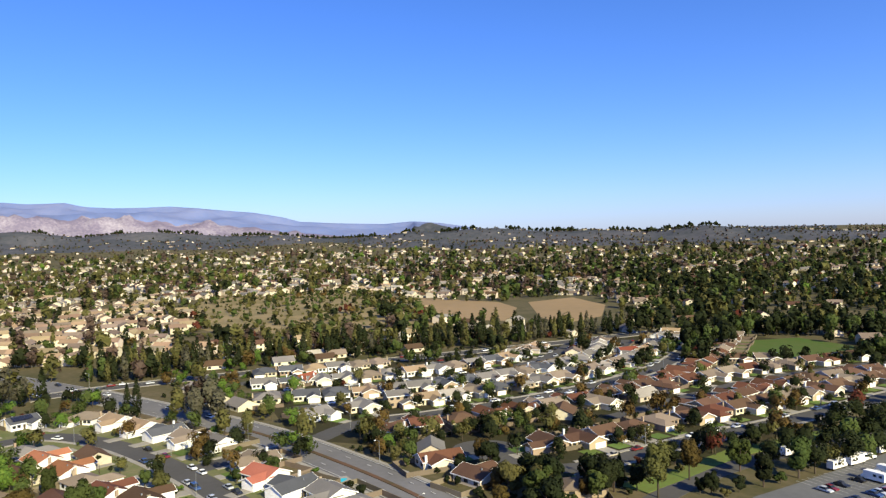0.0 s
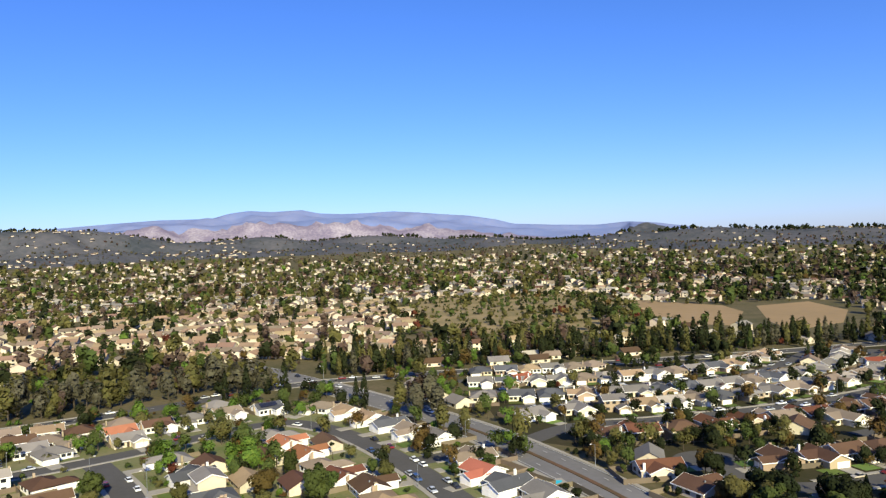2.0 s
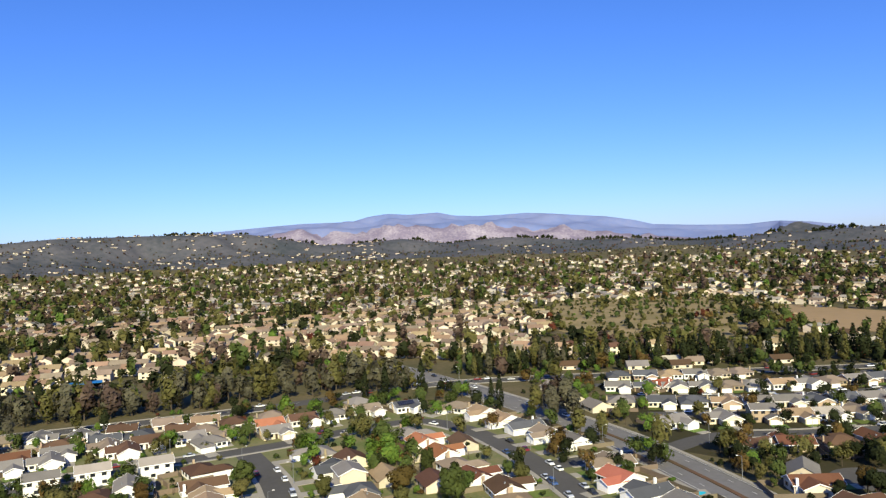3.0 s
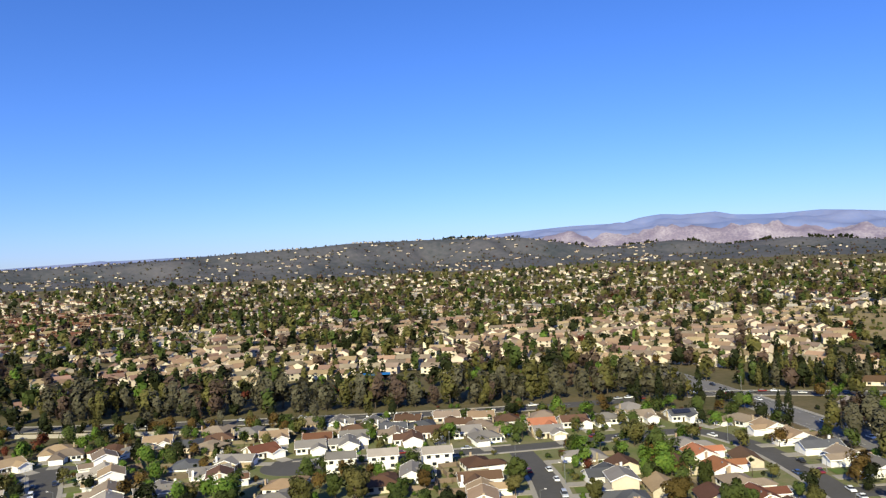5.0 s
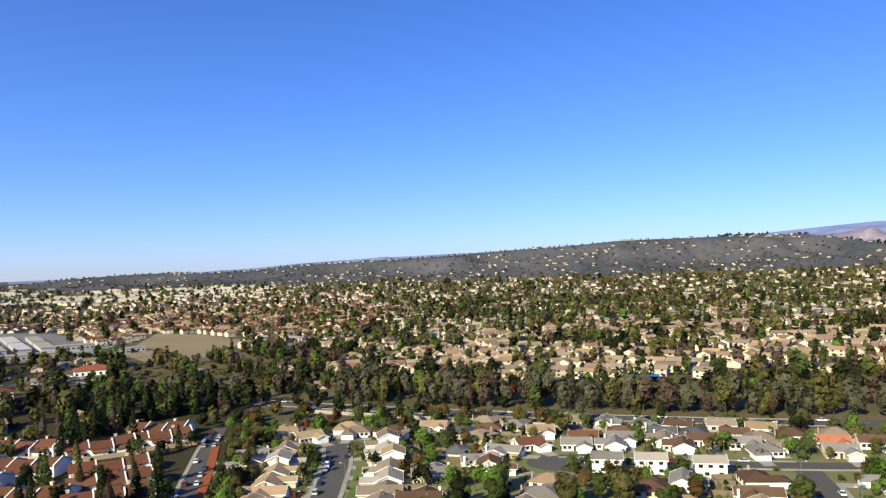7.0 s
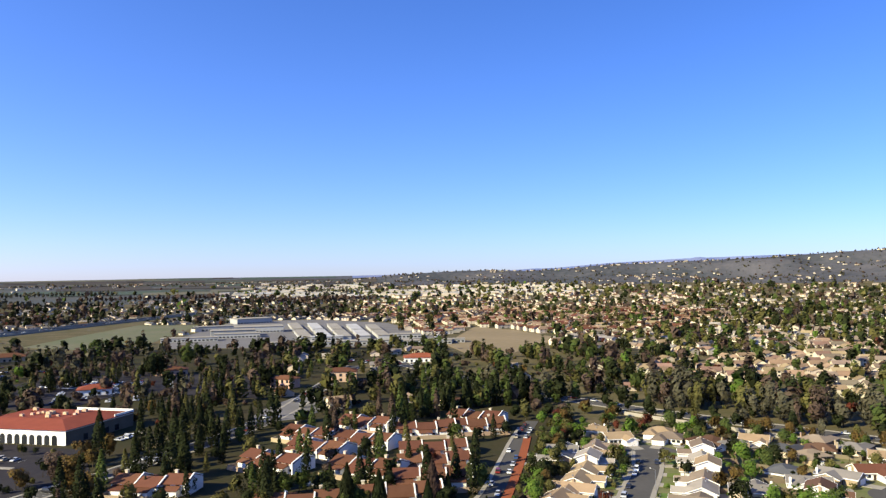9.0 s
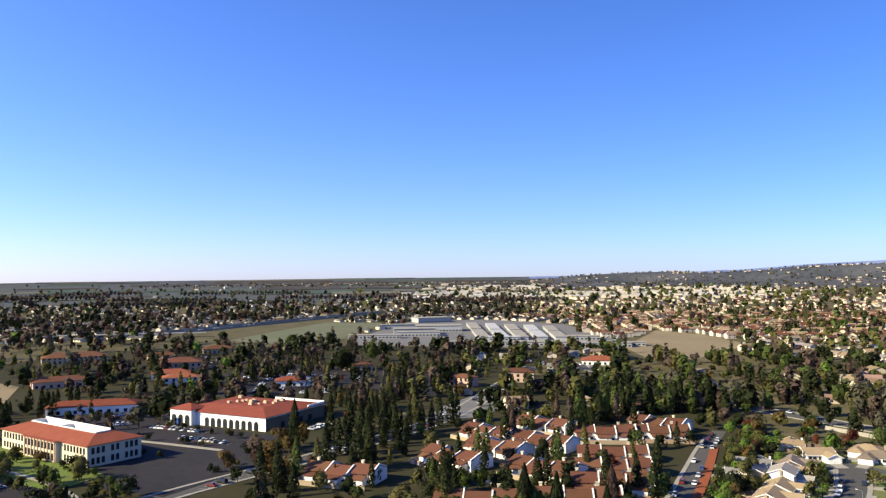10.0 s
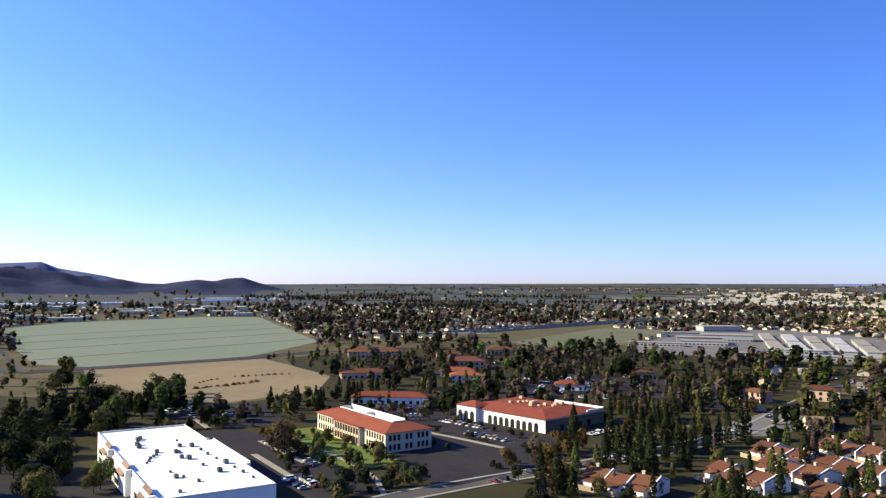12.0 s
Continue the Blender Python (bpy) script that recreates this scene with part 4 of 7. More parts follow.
def tree_row(pts, step, kind, leaves, s=1.0, wide=1.5, skip=0.1):
    for p in smooth_line(pts, step):
        if trng.random() > skip:
            x, y = p.x + trng.uniform(-wide, wide), p.y + trng.uniform(-wide, wide)
            tree(kind, trng.choice(leaves), x, y, s * trng.uniform(0.75, 1.2))


# garden trees and shrubs between the houses
SPOTS = np.array([(a, b, c) for a, b, c in TAKEN if c > 5])
for x, y in GARDENS:
    tree("broad", trng.choice(["dark", "green", "dark", "olive", "gold"] if x > 0 else ["green", "bright", "olive", "green", "dark", "gold"]), x, y, trng.uniform(0.8, 1.25))
for gx in range(-480, 340, 6):
    for gy in range(50, 560, 6):
        x, y = gx + trng.uniform(-3.4, 3.4), gy + trng.uniform(-3.4, 3.4)
        r, az = math.hypot(x, y), math.degrees(math.atan2(-x, y))
        if not (200 < r < 540 and -34 < az < 86) or (r > 420 and az > 20):
            continue
        d, e = np.hypot(SPOTS[:, 0] - x, SPOTS[:, 1] - y).min(), (np.hypot(ROADPTS[:, 0] - x, ROADPTS[:, 1] - y) - ROADPTS[:, 2]).min()
        if d < 7.2 or e < 0.4 or inside(x, y, [(160, 440), (240, 435), (266, 490), (250, 540), (190, 525)]) or inside(x, y, [(60, 226), (100, 262), (190, 308), (330, 396), (420, 400), (300, 150), (120, 120)]):
            continue
        shade = az < 8
        p = trng.random()
        if p < (0.75 if shade else 0.62 if r > 340 else 0.42):
            kinds = ["broad", "broad", "bush", "bush", "broad", "palm", "palm"] if trng.random() < 0.25 else ["broad", "bush", "bush"]
            leafs = ["dark", "green", "dark", "olive", "dark", "gold", "dark", "dark"] if shade else ["green", "bright", "olive", "green", "dark", "gold", "bright"]
            tree(trng.choice(kinds), "red" if trng.random() < 0.03 else trng.choice(leafs), x, y, trng.uniform(0.55, 1.05) * (0.72 if d < 8.6 else 1.0) * (1.2 if az < -2 else 1.0))
# belts along the back road
tree_row([(-470, 138), (-400, 196), (-322, 276), (-262, 346), (-235, 378)], 6, "tall", ["grey", "grey", "bare", "olive"], 1.1, 3, 0.25)
tree_row([(-480, 150), (-408, 208), (-330, 288), (-268, 356), (-240, 392)], 7, "tall", ["grey", "olive", "grey", "grey"], 1.15, 4, 0.35)
tree_row([(-455, 112), (-392, 164), (-330, 224), (-300, 250)], 12, "tall", ["dark", "grey", "olive"], 0.75, 2, 0.3)
tree_row([(-190, 428), (-139, 470), (-72, 500), (45, 545), (89, 566), (150, 600)], 4.5, "column", ["dark", "olive", "dark", "grey"], 1.0, 3)
tree_row([(-198, 442), (-145, 484), (-78, 514), (42, 558), (90, 578)], 6, "column", ["dark", "olive", "dark"], 1.05, 3)
tree_row([(-560, 40), (-520, 70), (-480, 96)], 9, "tall", ["dark", "green", "grey"], 0.9, 4)
tree_row([(-455, 90), (-420, 125), (-395, 150), (-370, 180)], 12, "broad", ["dark", "green", "red", "gold"], 0.9, 2, 0.2)
for x, y in ((-222, 356), (-214, 364), (-206, 372), (-200, 380)):
    tree("column", "dark", x, y, 1.0)
for x, y, k, lf, q in ((76, 239, "tall", "gold", 0.85), (78, 225, "broad", "dark", 1.3), (87, 227, "bush", "dark", 1.3), (110, 238, "broad", "green", 1.2), (117, 242, "broad", "dark", 1.35), (124, 246, "broad", "olive", 1.2), (132, 250, "broad", "dark", 1.3), (140, 255, "broad", "green", 1.3), (147, 259, "broad", "dark", 1.3), (43, 230, "broad", "dark", 1.0), (48, 232, "broad", "dark", 1.1), (53, 234, "column", "dark", 0.6), (59, 238, "broad", "dark", 1.0), (81, 222, "bush", "olive", 1.5), (96, 231, "broad", "dark", 0.9), (102, 233, "bush", "green", 1.4), (127, 286, "broad", "gold", 0.95), (117, 283, "broad", "dark", 0.9), (-89, 273, "broad", "gold", 0.95), (-84, 268, "bush", "dark", 1.6), (-61, 279, "broad", "green", 0.9), (-52, 272, "broad", "dark", 0.9), (-166, 338, "bush", "green", 1.6)):
    tree(k, lf, x, y, q)
tree_row([(165, 480), (215, 545), (290, 545), (340, 500)], 7, "tall", ["dark", "dark", "green"], 1.1, 9, 0.05)
# along the avenue
for x, y, k, lf, s in ((-118, 334, "tall", "olive", 1.0), (-108, 330, "tall", "grey", 0.9), (-86, 297, "tall", "olive", 0.9), (-52, 286, "tall", "olive", 0.95), (-148, 356, "column", "dark", 0.9), (-142, 352, "column", "dark", 0.9), (-64, 262, "broad", "dark", 0.8), (-58, 254, "broad", "green", 0.8), (-98, 262, "broad", "olive", 0.75), (-80, 290, "broad", "dark", 0.9), (-26, 300, "broad", "gold", 0.9), (-18, 294, "broad", "olive", 0.9), (-30, 306, "broad", "olive", 0.8), (62, 224, "tall", "olive", 0.85), (75, 226, "broad", "dark", 0.9), (-168, 372, "broad", "grey", 0.9)):
    tree(k, lf, x, y, s)
tree_row([(40, 226), (66, 246), (96, 272)], 6, "broad", ["dark", "green", "gold"], 0.7, 1.5)
tree_row([(96, 246), (120, 262), (150, 276), (200, 302)], 6, "broad", ["dark", "green", "dark"], 1.15, 1.5)
tree_row([(158, 446), (190, 438), (236, 436), (262, 478)], 7, "broad", ["dark", "green", "dark"], 0.95, 2)
tree_row([(150, 440), (170, 520), (260, 540), (300, 470)], 8, "tall", ["dark", "dark", "green"], 0.95, 5)
tree_row([(120, 560), (220, 560), (330, 520)], 8, "tall", ["dark", "dark", "green"], 1.0, 6)
for x, y, k, lf, s in ((-235, 260, "broad", "bright", 0.75), (-247, 190, "bush", "bright", 1.2), (-186, 211, "broad", "bright", 0.7)):
    tree(k, lf, x, y, s)
for x, y, k, lf, s in ((-222, 368, "tall", "grey", 1), (-220, 377, "tall", "grey", 1.1), (-208, 373, "tall", "grey", 1), (-208, 383, "tall", "olive", 0.8), (-254, 365, "tall", "bare", 0.9), (-249, 372, "tall", "grey", 1), (-263, 366, "tall", "grey", 1), (-189, 383, "broad", "dark", 0.8), (-182, 378, "broad", "dark", 0.8), (-174, 375, "broad", "green", 0.6), (-195, 438, "tall", "green", 0.9), (-171, 446, "tall", "dark", 1), (-157, 436, "column", "dark", 0.8), (-112, 348, "tall", "bare", 1.1), (-105, 342, "tall", "grey", 1.1), (-117, 354, "tall", "bare", 0.9), (-97, 326, "tall", "grey", 0.9), (-78, 302, "tall", "olive", 0.8), (-90, 278, "broad", "gold", 1.1), (-85, 275, "broad", "dark", 0.9), (-57, 286, "broad", "bright", 0.9), (-50, 278, "broad", "green", 0.9)):
    tree(k, lf, x, y, s)
# big garden trees of the middle block
for x, y, k, lf, s in ((-150, 255, "broad", "bright", 1.0), (-156, 262, "tall", "green", 0.75), (-140, 244, "broad", "bright", 1.05), (-132, 236, "broad", "green", 1.0), (-146, 238, "broad", "bright", 0.9), (-126, 226, "broad", "bright", 0.9), (-160, 268, "broad", "green", 1.1), (-152, 246, "tall", "bright", 0.7), (-136, 250, "broad", "green", 1.1), (-122, 234, "tall", "green", 0.65), (-118, 218, "broad", "bright", 1.0), (-142, 232, "tall", "green", 0.6), (-166, 250, "broad", "dark", 0.8)):
    tree(k, lf, x, y, s)


# ---------------------------------------------------------------- large buildings
def frame_of(origin, along):
    """A building's own axes: x along its front from the origin, y back from it."""
    return pose(origin[0], origin[1], 0, 0, 0, math.degrees(math.atan2(along[1], along[0])))


def window_set(parent, spots, y, w, h, mat="window", depth=0.12, name="window"):
    """Windows on a front at depth y: shared meshes, each one an object."""
    first = None
    for x, z in spots:
        if first is None:
            b = Build().box(-w / 2, w / 2, -depth, 0.05, 0, h)
            first = b.part(name, mat, parent)
            ob = first
        else:
            ob = new(name, first.data)
            ob.parent = parent
        ob.location = (x, y, z)


def arch(b, x, y, w, h, depth):
    """A dark round-headed opening filled from the front."""
    n = 7
    pts = [(x - w / 2, 0.05)] + [(x + w / 2 * math.cos(math.pi * (1 - i / n)), h - w / 2 + w / 2 * math.sin(math.pi * (1 - i / n))) for i in range(n + 1)] + [(x + w / 2, 0.05)]
    k = len(pts)
    b.add([(p, y, z) for p, z in pts] + [(p, y + depth, z) for p, z in pts], [tuple(range(k)), tuple(reversed(range(k, 2 * k)))] + [(i, k + i, k + (i + 1) % k, (i + 1) % k) for i in range(k)])


def ring_roof(b, w, d, z, run, rise, over=0.9):
    """A tiled slope round a flat roof well."""
    o = [(-over, -over), (w + over, -over), (w + over, d + over), (-over, d + over)]
    i = [(run, run), (w - run, run), (w - run, d - run), (run, d - run)]
    b.add([(x, y, z - 0.25) for x, y in o] + [(x, y, z) for x, y in o] + [(x, y, z + rise) for x, y in i] + [(x, y, z - 0.25) for x, y in i],
          [(k, (k + 1) % 4, 4 + (k + 1) % 4, 4 + k) for k in range(4)] + [(4 + k, 4 + (k + 1) % 4, 8 + (k + 1) % 4, 8 + k) for k in range(4)] + [(8 + k, 8 + (k + 1) % 4, 12 + (k + 1) % 4, 12 + k) for k in range(4)] + [(3, 2, 1, 0)])


def roof_units(parent, spots, z, mat="unit"):
    """Air conditioners on a flat roof: a body on feet with a fan ring."""
    first = None
    for k, (x, y, s) in enumerate(spots):
        if first is None:
            b = Build().box(-1, 1, -0.75, 0.75, 0.2, 1.35).box(-0.9, -0.7, -0.7, 0.7, 0, 0.2).box(0.7, 0.9, -0.7, 0.7, 0, 0.2).cyl(0.3, 0, 1.35, 1.5, 0.55, 0.5, 10)
            first = b.part("rooftop_unit", mat, parent, "grey air conditioner")
            ob = first
        else:
            ob = new("rooftop_unit", first.data)
            ob.parent = parent
        ob.location, ob.scale = (x, y, z), (s, s, s)


def white_building():
    h = new("warehouse")
    w, d, z = 134.0, 40.0, 9.0
    b = Build().box(0, w, 0, d, 0, z)
    b.box(4, 34, -2.4, 0, 0, z + 0.9).box(46, 76, -2.4, 0, 0, z + 0.9).box(88, 116, -2.4, 0, 0, z + 0.9)
    b.box(38, 92, d, d + 3, 0, z)
    b.part("wall", "wall_white", h, "white painted concrete walls")
    r = Build().box(0.4, w - 0.4, 0.4, d - 0.4, z - 0.2, z + 0.05).box(38.4, 91.6, d - 0.5, d + 2.6, z - 0.2, z + 0.056)
    r.part("flat_roof", "white_roof", h, "bright white roof membrane")
    p = Build()
    for a in ((0, w, 0, 0.35), (0, 38, d - 0.35, d), (92, w, d - 0.35, d), (38, 92, d + 2.65, d + 3), (0, 0.35, 0.35, d - 0.35), (w - 0.35, w, 0.35, d - 0.35)):
        p.box(a[0], a[1], a[2], a[3], z, z + 0.75)
    p.part("parapet", "wall_white", h)
    for x0, x1 in ((6, 18), (48, 60), (90, 102)):
        m = Build()
        m.add([(x0, -3.6, z - 1.6), (x1, -3.6, z - 1.6), (x1, -0.5, z + 2.2), (x0, -0.5, z + 2.2), (x0, -0.5, z - 1.6), (x1, -0.5, z - 1.6)], [(0, 1, 2, 3), (0, 3, 4), (1, 5, 2), (4, 3, 2, 5), (0, 4, 5, 1)])
        m.part("tiled_canopy", "roof_peach", h, "salmon tiled canopy")
    for x0, x1 in ((19, 27), (61, 69), (103, 111)):
        Build().box(x0, x1, -2.55, -2.35, 4.6, 6.6).part("window_band", "window", h)
        Build().box(x0, x1, -2.55, -2.35, 1.0, 3.2).part("window_band", "window", h)
    rg = random.Random(5)
    spots = []
    for x0, y0, n, dx, dy in ((14, 36, 8, 9.5, -0.7), (58, 8, 6, 3.4, 1.3), (20, 18, 3, 9, -3), (90, 10, 5, 5, 1), (30, 28, 4, 14, -2), (60, 22, 4, 12, 2), (8, 9, 2, 20, 3)):
        for i in range(n):
            spots.append((x0 + i * dx + rg.uniform(-1, 1), y0 + i * dy + rg.uniform(-0.6, 0.6), rg.choice((0.55, 0.7, 1.0, 1.15))))
    roof_units(h, spots, z + 0.05)
    h.matrix_basis = frame_of((-166, -213), (-57, -116)) @ Matrix.Scale(-1, 4, (0, 1, 0))
    tagged(h, "long white warehouse with a bright white flat roof and salmon canopies", "building")


def office():
    h = new("office_building")
    w, d, z = 75.0, 26.0, 9.6
    b = Build().box(0, w, 0, d, 0, z)
    b.box(22, 50, -2.2, 0, 0, z - 0.3)
    b.part("wall", "wall_cream", h, "cream stucco walls")
    r = Build()
    ring_roof(r, w, d, z, 9.2, 3.0)
    r.box(21.2, 50.8, -3.0, -0.9, z - 0.28, z - 0.02)
    r.part("roof", "roof_red", h, "red clay tile roof slopes")
    Build().box(9.2, w - 9.2, 9.2, d - 9.2, z - 0.3, z + 1.1).part("flat_roof", "concrete", h)
    p = Build().box(9.3, w - 9.3, 9.3, 9.7, z + 1, z + 3.5).box(9.3, w - 9.3, d - 9.7, d - 9.3, z + 1, z + 4.2).box(9.3, 9.7, 9.7, d - 9.7, z + 1, z + 3.5).box(w - 9.7, w - 9.3, 9.7, d - 9.7, z + 1, z + 3.5).box(40, 41, 9.7, d - 9.7, z + 1, z + 3.3)
    p.part("parapet", "wall_white", h)
    xs = [2.5 + 2.55 * i for i in range(7)] + [53 + 2.75 * i for i in range(8)]
    window_set(h, [(x, 1.3) for x in xs] + [(x, 5.7) for x in xs], 0, 1.35, 2.7)
    window_set(h, [(24.3 + 2.9 * i, 1.0) for i in range(9)] + [(24.3 + 2.9 * i, 5.4) for i in range(9)], -2.2, 1.5, 3.0)
    col = None
    for i in range(10):
        if col is None:
            col = Build().box(-0.28, 0.28, -0.3, 0.2, 0, z - 0.6).box(-0.4, 0.4, -0.42, 0.2, z - 1.0, z - 0.5).part("pilaster", "wall_peach", h)
            ob = col
        else:
            ob = new("pilaster", col.data)
            ob.parent = h
        ob.location = (22.8 + 2.9 * i, -2.2, 0)
    end = new("end_wall_windows")
    end.parent = h
    for y in (2.6, 5, 7.4, 11.8, 14.2, 18.6, 21, 23.4):
        for zz in (1.3, 5.7):
            Build().box(-0.12, 0.05, y - 0.7, y + 0.7, zz, zz + 2.7).part("window", "window", end)
    h.matrix_basis = frame_of((-296.5, -217), (-31, -70.5)) @ Matrix.Scale(-1, 4, (0, 1, 0))
    tagged(h, "two-storey cream office building with a red tiled roof rim", "office building")


def market():
    h = new("market_hall")
    w, d, z = 66.0, 52.0, 7.6
    b = Build().box(0, w, 0, d, 0, z).box(50, 66, -3.5, 0, 0, 8.6)
    b.part("wall", "wall_white", h, "white stucco walls")
    r = Build()
    ring_roof(r, w, d, z, 13, 2.6, 0.8)
    r.hip(50, 66, -3.5, 10, 8.6, 0.35)
    r.box(13, w - 13, 13, d - 13, z + 1.4, z + 2.55)
    r.part("roof", "roof_red", h, "red clay tile roof")
    # brown skin on the end away from the sun, its shade painted in
    Build().box(-0.06, 0, 0.1, d - 0.1, 0, z - 0.9).part("side_wall", "block_wall", h, "brown stucco side wall, darkened for shade")
    Build().box(0, w * 0.55, d - 0.4, d + 0.2, z, z + 1.5).box(-0.2, 0.4, d * 0.7, d, z, z + 1.2).part("parapet", "wall_white", h)
    a = Build()
    for i in range(9):
        a = Build()
        arch(a, 6.5 + 4.4 * i, -0.1, 3.0, 4.9, 0.3)
        a.part("arched_window", "window", h)
    for x in (53, 58, 63):
        a = Build()
        arch(a, x, -3.6, 3.4, 5.8, 0.3)
        a.part("arched_opening", "window", h)
    for y in (14, 22, 30, 38):
        Build().box(-0.1, 0.2, y - 1.6, y + 1.6, 0.3, 3.4).part("window", "window", h)
    rg = random.Random(11)
    roof_units(h, [(rg.uniform(15, 48), rg.uniform(15, 34), rg.uniform(0.8, 1.3)) for _ in range(15)], z + 2.5, "wall_peach")
    h.matrix_basis = frame_of((-383, -174), (-18, -63)) @ Matrix.Scale(-1, 4, (0, 1, 0))
    tagged(h, "white stucco market building with arches and red tile roof", "building")


def mission(x, y, w, d, h, turn, roof="red", wall="white", label="white stucco shop building with a red tile roof"):
    t = new("shop_building")
    Build().box(-w / 2, w / 2, -d / 2, d / 2, 0, h).part("wall", "wall_" + wall, t)
    Build().hip(-w / 2, w / 2, -d / 2, d / 2, h, 0.32, 0.8).part("roof", "roof_" + roof, t)
    n = max(2, int(w / 4.5))
    spots = [(-w / 2 + w * (i + 0.5) / n, z) for i in range(n) for z in ([0.5] if h < 5.5 else [0.6, 4.2])]
    window_set(t, spots, -d / 2, 2.0, 2.1)
    t.matrix_basis = at(x, y, turn)
    TAKEN.append((x, y, max(w, d) / 2))
    return tagged(t, label, "building", "red-roofed shop buildings")


white_building()
office()
market()
for x, y, w, d, h, turn in ((-426, -307, 52, 16, 5.0, 117), (-556, -232, 22, 16, 4.5, 110), (-662, -212, 26, 16, 4.5, 105), (-640, -372, 34, 22, 8, 118), (-545, -318, 26, 16, 7, 122), (-690, -520, 60, 26, 6, 130), (-528, -410, 40, 18, 5, 135), (-585, -350, 30, 16, 5, 120), (-800, -420, 34, 20, 5, 120), (-727, 0, 32, 20, 4.5, 92), (-600, -62, 24, 14, 8, 92), (-570, -100, 18, 12, 7, 60), (-720, -440, 30, 20, 5, 125)):
    if (int(x) + int(y)) % 2 or x == -556 or y == -232:
        mission(x, y, w, d, h, turn)
    else:
        mission(x, y, w, d, h, turn, "clay", "peach", "peach stucco shop building with a clay tile roof")


def hall(x, y, w, d, h, turn, wall="greywall", roof="white_roof", label="long grey flat-roofed school building"):
    t = new("school_building")
    Build().box(-w / 2, w / 2, -d / 2, d / 2, 0, h).part("wall", "wall_" + wall, t)
    Build().box(-w / 2 - 0.8, w / 2 + 0.8, -d / 2 - 0.8, d / 2 + 0.8, h, h + 0.5).part("flat_roof", roof, t)
    n = max(2, int(w / 5))
    window_set(t, [(-w / 2 + w * (i + 0.5) / n, 1.0) for i in range(n)], -d / 2, 3.0, 1.7)
    t.matrix_basis = at(x, y, turn)
    return tagged(t, label, "school building", "school buildings")


for x, y, w, d, h, turn in ((-1010, -300, 70, 16, 5, 102), (-1400, -306, 64, 40, 9, 122), (-1215, -322, 62, 20, 7, 110), (-1060, -250, 60, 20, 6, 102), (-920, -60, 70, 20, 5, 96), (-910, 8, 56, 18, 5, 92), (-1010, -20, 40, 20, 5, 95), (-990, -120, 40, 18, 5, 100)):
    hall(x, y, w, d, h, turn, roof="concrete" if (x + y) % 3 else "pale_membrane")


for k in range(5):
    a0, a1 = radians(98.4 - 1.42 * k), radians(99.4 - 1.42 * k)
    p, q = Vector((-995 * math.sin(a0), 995 * math.cos(a0))), Vector((-(1325 - 25 * k) * math.sin(a1), (1325 - 25 * k) * math.cos(a1)))
    for u, v in ((0.0, 0.46), (0.52, 1.0)):
        c, d = p.lerp(q, (u + v) / 2), q - p
        hall(c.x, c.y, d.length * (v - u), 15, 4.6, math.degrees(math.atan2(d.y, d.x)), roof="pale_membrane" if k % 2 else "concrete", label="long low classroom block with a pale flat roof")
for az, rr, w, d in ((99.4, 935, 60, 10), (95.6, 925, 90, 11), (91.6, 930, 80, 12), (88.6, 925, 60, 12), (101.8, 1190, 70, 40), (103.6, 1120, 60, 30)):
    hall(-rr * math.sin(radians(az)), rr * math.cos(radians(az)), w, d, 4.4 if rr < 1000 else 9, az + 2, roof="concrete", label="long low classroom block with a pale flat roof")


